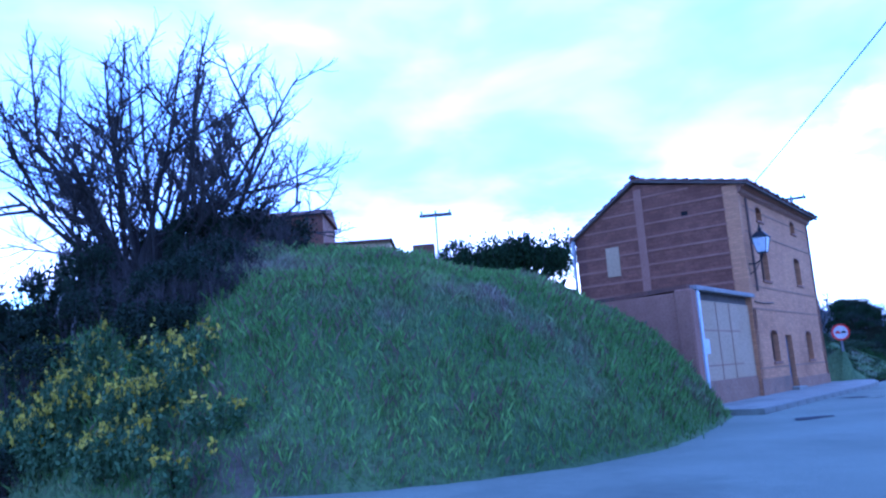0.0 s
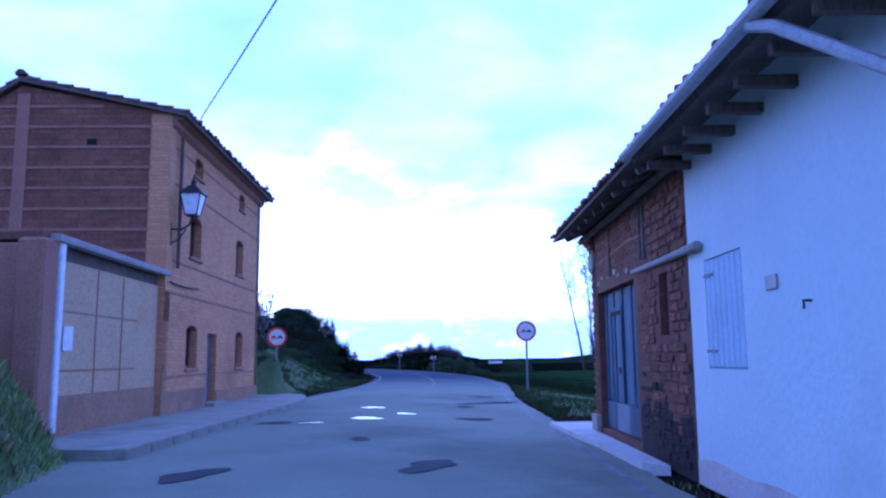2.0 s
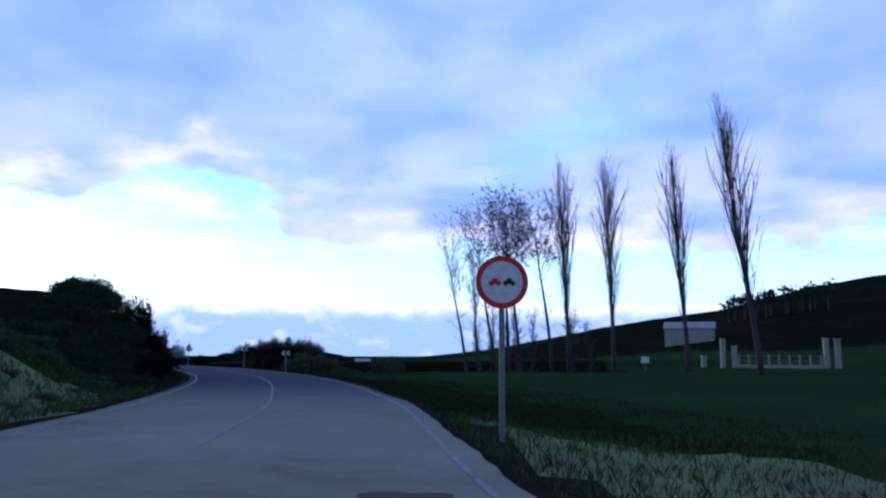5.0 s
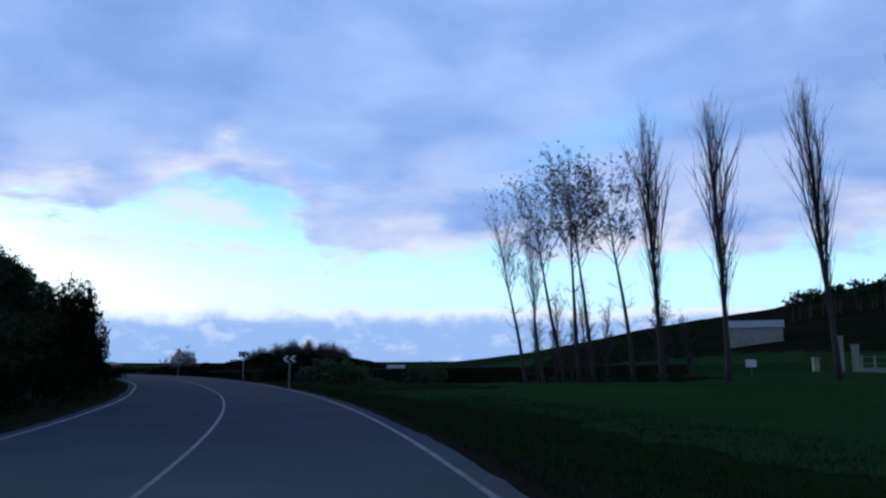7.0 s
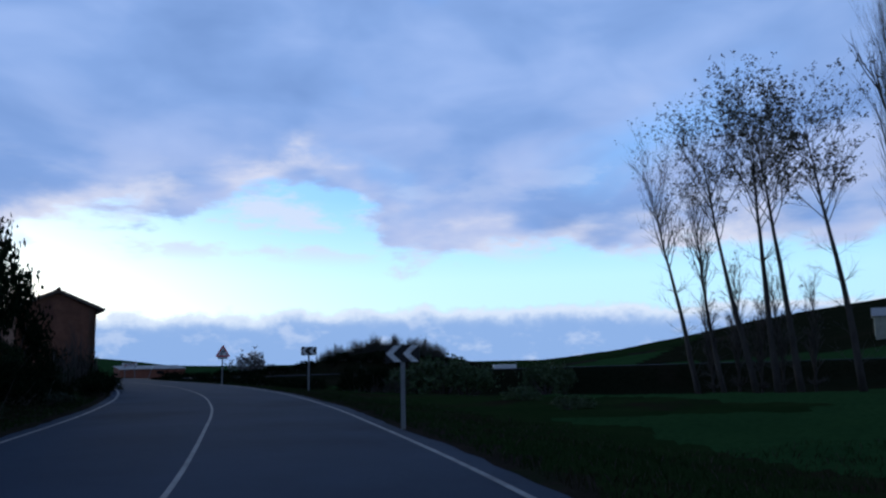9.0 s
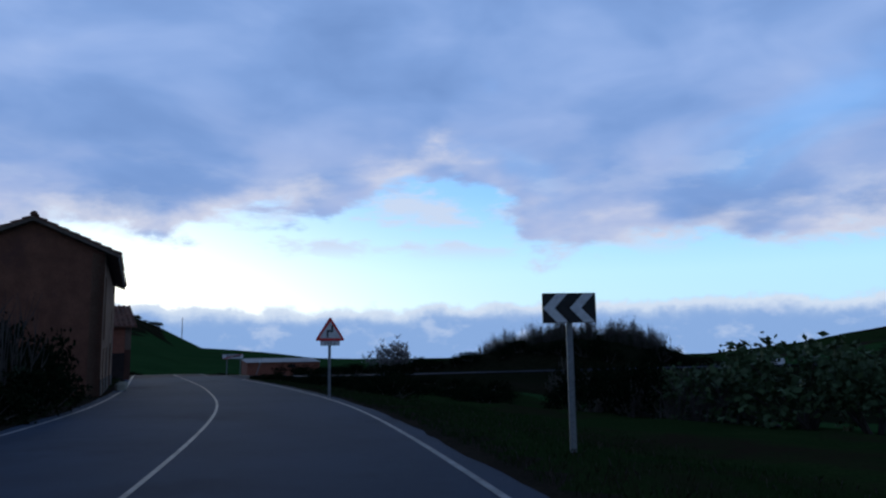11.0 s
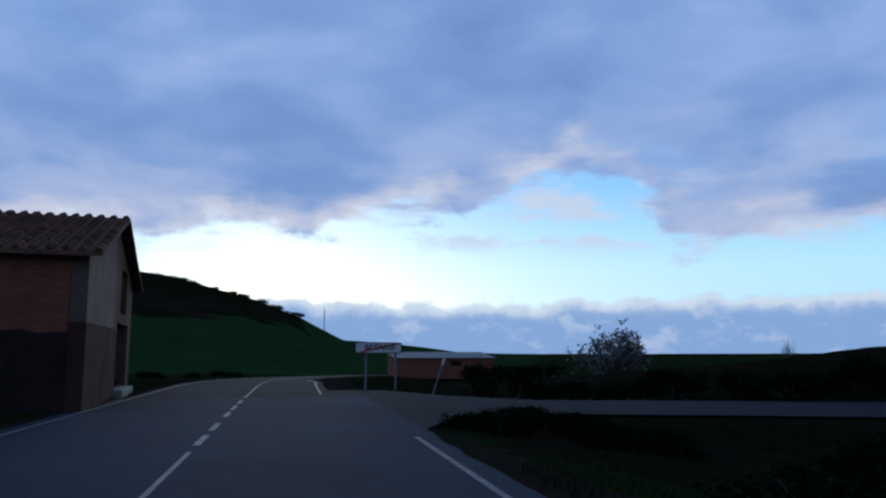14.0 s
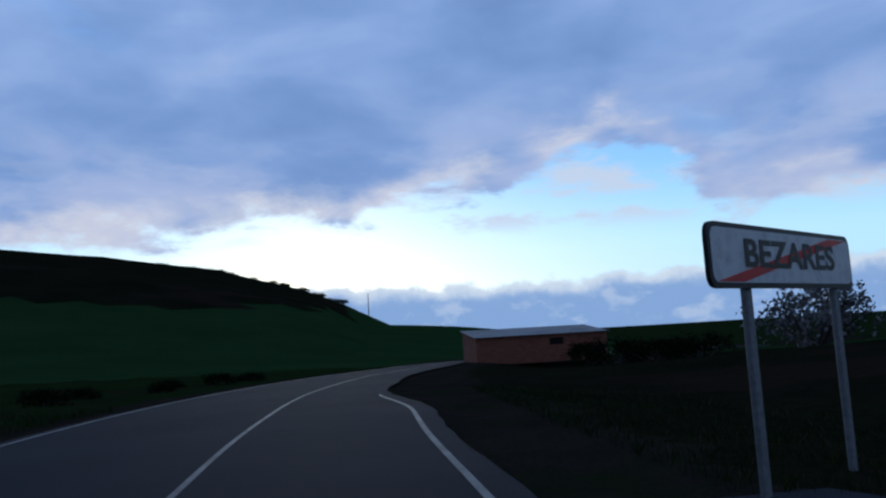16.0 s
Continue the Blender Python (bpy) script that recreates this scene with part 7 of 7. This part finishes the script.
def chevron_sign(x, y, zlo, w, h, toward, label, back=False):
    z0 = ground_at(x, y)
    t = thing("chevron_sign", facing(x, y, toward), label, "road sign", "bend markers")
    lo = zlo - z0
    sign_post(t, lo + h - 0.05)
    p = part("panel", Geo().prism(rounded([(-w / 2, lo), (w / 2, lo), (w / 2, lo + h), (-w / 2, lo + h)], 0.015), (0.0, 0.028), "y").geo, M_SIGNK, t, "black panel")
    for cx in (-w * 0.25, w * 0.25):
        a, b, m = cx - w * 0.235, cx + w * 0.015, lo + h / 2
        q = w * 0.21
        part("chevron", Geo().prism([(a, m), (b, lo + 0.008), (b + q, lo + 0.008), (a + q, m), (b + q, lo + h - 0.008), (b, lo + h - 0.008)], (-0.005, -0.001), "y").geo, M_SIGNW, p, "white chevron")


chevron_sign(-9.65, 43.53, 1.15, 0.62, 0.31, (-8.9, 35.6), "black bend marker with two white chevrons")
chevron_sign(-17.9, 63.2, 1.53, 0.68, 0.38, (-9.5, 40), "black bend marker with white chevrons on a post")


def town_sign():
    a, b = Vector((-51.57, 104.32)), Vector((-51.02, 106.38))
    c = (a + b) / 2
    d = (b - a).normalized()
    z0 = ground_at(c.x, c.y)
    t = thing("town_sign", frame_at(c.x, c.y, z0, d.x, d.y), "white town-exit sign with a red diagonal band on two posts", "road sign")
    w, lo, hi = (b - a).length, 1.24 - z0, 1.585 - z0
    for x in (-w * 0.26, w * 0.38):
        sign_post(t, hi - 0.03, x)
    fr = rounded([(-w / 2, lo - 0.02), (w / 2, lo - 0.02), (w / 2, hi + 0.02), (-w / 2, hi + 0.02)], 0.09)
    inn = rounded([(-w / 2 + 0.03, lo + 0.012), (w / 2 - 0.03, lo + 0.012), (w / 2 - 0.03, hi - 0.012), (-w / 2 + 0.03, hi - 0.012)], 0.07)
    p = part("panel", Geo().prism(fr, (0.0, 0.028), "y").geo, M_SIGNK, t, "black-edged panel")
    part("face", Geo().prism(inn, (-0.004, -0.001), "y").geo, M_SIGNW, p, "white face")
    part("red_band", Geo().prism([(-w / 2 + 0.07, lo + 0.018), (-w / 2 + 0.40, lo + 0.018), (w / 2 - 0.07, hi - 0.018), (w / 2 - 0.40, hi - 0.018)], (-0.006, -0.0045), "y").geo, M_SIGNR, p, "red diagonal band")
    text_part("BEZARES", 0.235, M_SIGNK, p, 0.04, (lo + hi) / 2 + 0.01, -0.008, sx=1.5)


town_sign()


def marker_post():
    x, y = -48.8, 104.6
    t = thing("marker_post", Matrix.Translation((x, y, ground_at(x, y))) @ Matrix.Rotation(radians(14), 4, "Y") @ Matrix.Rotation(radians(-12), 4, "X"), "slim leaning white marker post at the junction", "marker post")
    part("shaft", Geo().tube([(0, 0, -0.2), (0, 0, 1.15)], [0.03, 0.03], 8).geo, M_STEEL, t)
    part("reflector", Geo().tube([(0, 0, 1.155), (0, 0, 1.5)], [0.045, 0.045], 8).geo, M_SIGNW, t, "white reflector")


marker_post()


def utility_pole(x, y, top, label, bar=True, r=0.13, turn=0.0, base=None):
    z0 = ground_at(x, y) if base is None else base
    t = thing("utility_pole", Matrix.Translation((x, y, z0)) @ Matrix.Rotation(turn, 4, "Z"), label, "utility pole")
    h = top - z0
    part("pole", Geo().tube([(0, 0, -0.4), (0, 0, h * 0.5), (0, 0, h)], [r, r * 0.85, r * 0.7], 10).geo, M_PALEWOOD, t, smooth=True)
    if bar:
        part("crossarm", Geo().box(-0.75, 0.75, -0.06, 0.06, h - 0.1, h + 0.04).geo, M_WOOD, t)
        for ox in (-0.65, 0.0, 0.65):
            part("insulator", Geo().tube([(ox, 0, h + 0.04), (ox, 0, h + 0.12), (ox, 0, h + 0.2)], [0.03, 0.06, 0.03], 8).geo, M_LAMPG, t)
    return t


utility_pole(-11.5, 8.2, 9.85, "tall pale wooden pole with a crossarm behind the bank", turn=0.6)
utility_pole(-18.9, -11.6, 8.75, "thin aerial mast beside the evergreen shrub", r=0.05, turn=0.8)
mx, my = -330.0, 462.0
utility_pole(mx, my, ground_at(mx, my) + 20, "distant thin mast on the green hillside", bar=False, r=0.35)


def hill_wall():
    x, y = -19.3, -12.1
    ob = new("brick_gatepost_wall", mesh_of("brick_gatepost_wall", *box_geo(-0.5, 0.5, -0.25, 0.25, -2.2, 1.35, bev=0.03), M_ADOBE))
    ob.matrix_world = Matrix.Translation((x, y, 6.0)) @ Matrix.Rotation(0.8, 4, "Z")
    tagged(ob, "short red brick wall on top of the bank", "wall")


hill_wall()


def wire(name, a, b, sag, r, label):
    pts = []
    for i in range(17):
        f = i / 16
        p = Vector(a).lerp(Vector(b), f)
        p.z -= sag * 4 * f * (1 - f)
        pts.append(p)
    ob = new(name, mesh_of(name, *Geo().tube(pts, [r] * 17, 5).geo, M_BLACK))
    tagged(ob, label, "cable")


start = house.matrix_world @ Vector((0.9, -0.42, 6.34))
wire("overhead_cable", start, start + Vector((0.60, -0.78, 0.02)) * 60, 0.7, 0.014, "black overhead cable running from the house eave")


def white_fence():
    """The pale wall with bars across the field, between masonry pillars."""
    t = thing("white_fence", Matrix(), "low pale wall with upright bars across the green field", "fence")
    a, b = Vector((40.6, 96.8)), Vector((50.0, 92.2))
    run = b - a
    m = frame_at(a.x, a.y, -0.25, run.x, run.y)
    part("low_wall", box_geo(0, run.length, -0.15, 0.15, -0.4, 0.55, bev=0.03), M_CONC, t, at=m)
    for i in range(9):
        x = 0.2 + i * (run.length - 0.4) / 8
        part("fence_post", box_geo(x - 0.11, x + 0.11, -0.1, 0.1, 0.552, 1.9, bev=0.02), M_CONC, t, at=m)
    for z in (1.0, 1.7):
        part("rail", box_geo(0.0, run.length, -0.03, 0.03, z, z + 0.06), M_STEEL, t, at=m)
    for x, y, hh in ((39.0, 97.8, 3.9), (40.3, 97.0, 2.9), (50.4, 92.0, 3.8), (51.6, 91.4, 3.8), (36.6, 98.6, 1.5)):
        p = thing("white_pillar", Matrix.Translation((x, y, ground_at(x, y))), "white masonry pillar by the fence", "pillar", "white pillars")
        part("shaft", box_geo(-0.3, 0.3, -0.3, 0.3, -0.3, hh, bev=0.03), M_CONC, p)
        part("cap", box_geo(-0.38, 0.38, -0.38, 0.38, hh + 0.002, hh + 0.16, bev=0.04), M_CONC, p)
    x, y = 26.0, 88.5
    p = thing("small_sign", facing(x, y, (0, 0)), "small pale notice on a post across the field", "sign")
    sign_post(p, 1.8)
    part("panel", box_geo(-0.5, 0.5, -0.03, 0.0, 1.0, 1.75), M_SIGNW, p)


white_fence()


def trough():
    x, y = -12.5, 112.2
    t = thing("water_trough", Matrix.Translation((x, y, ground_at(x, y))) @ Matrix.Rotation(0.2, 4, "Z"), "pale water trough in the distant field", "trough")
    part("basin", Geo().box(-1.2, 1.2, -0.5, 0.5, -0.1, 0.5, bev=0.05).geo, M_SIGNW, t)
    part("water", box_geo(-1.08, 1.08, -0.38, 0.38, 0.502, 0.506), M_WATER, t)


trough()
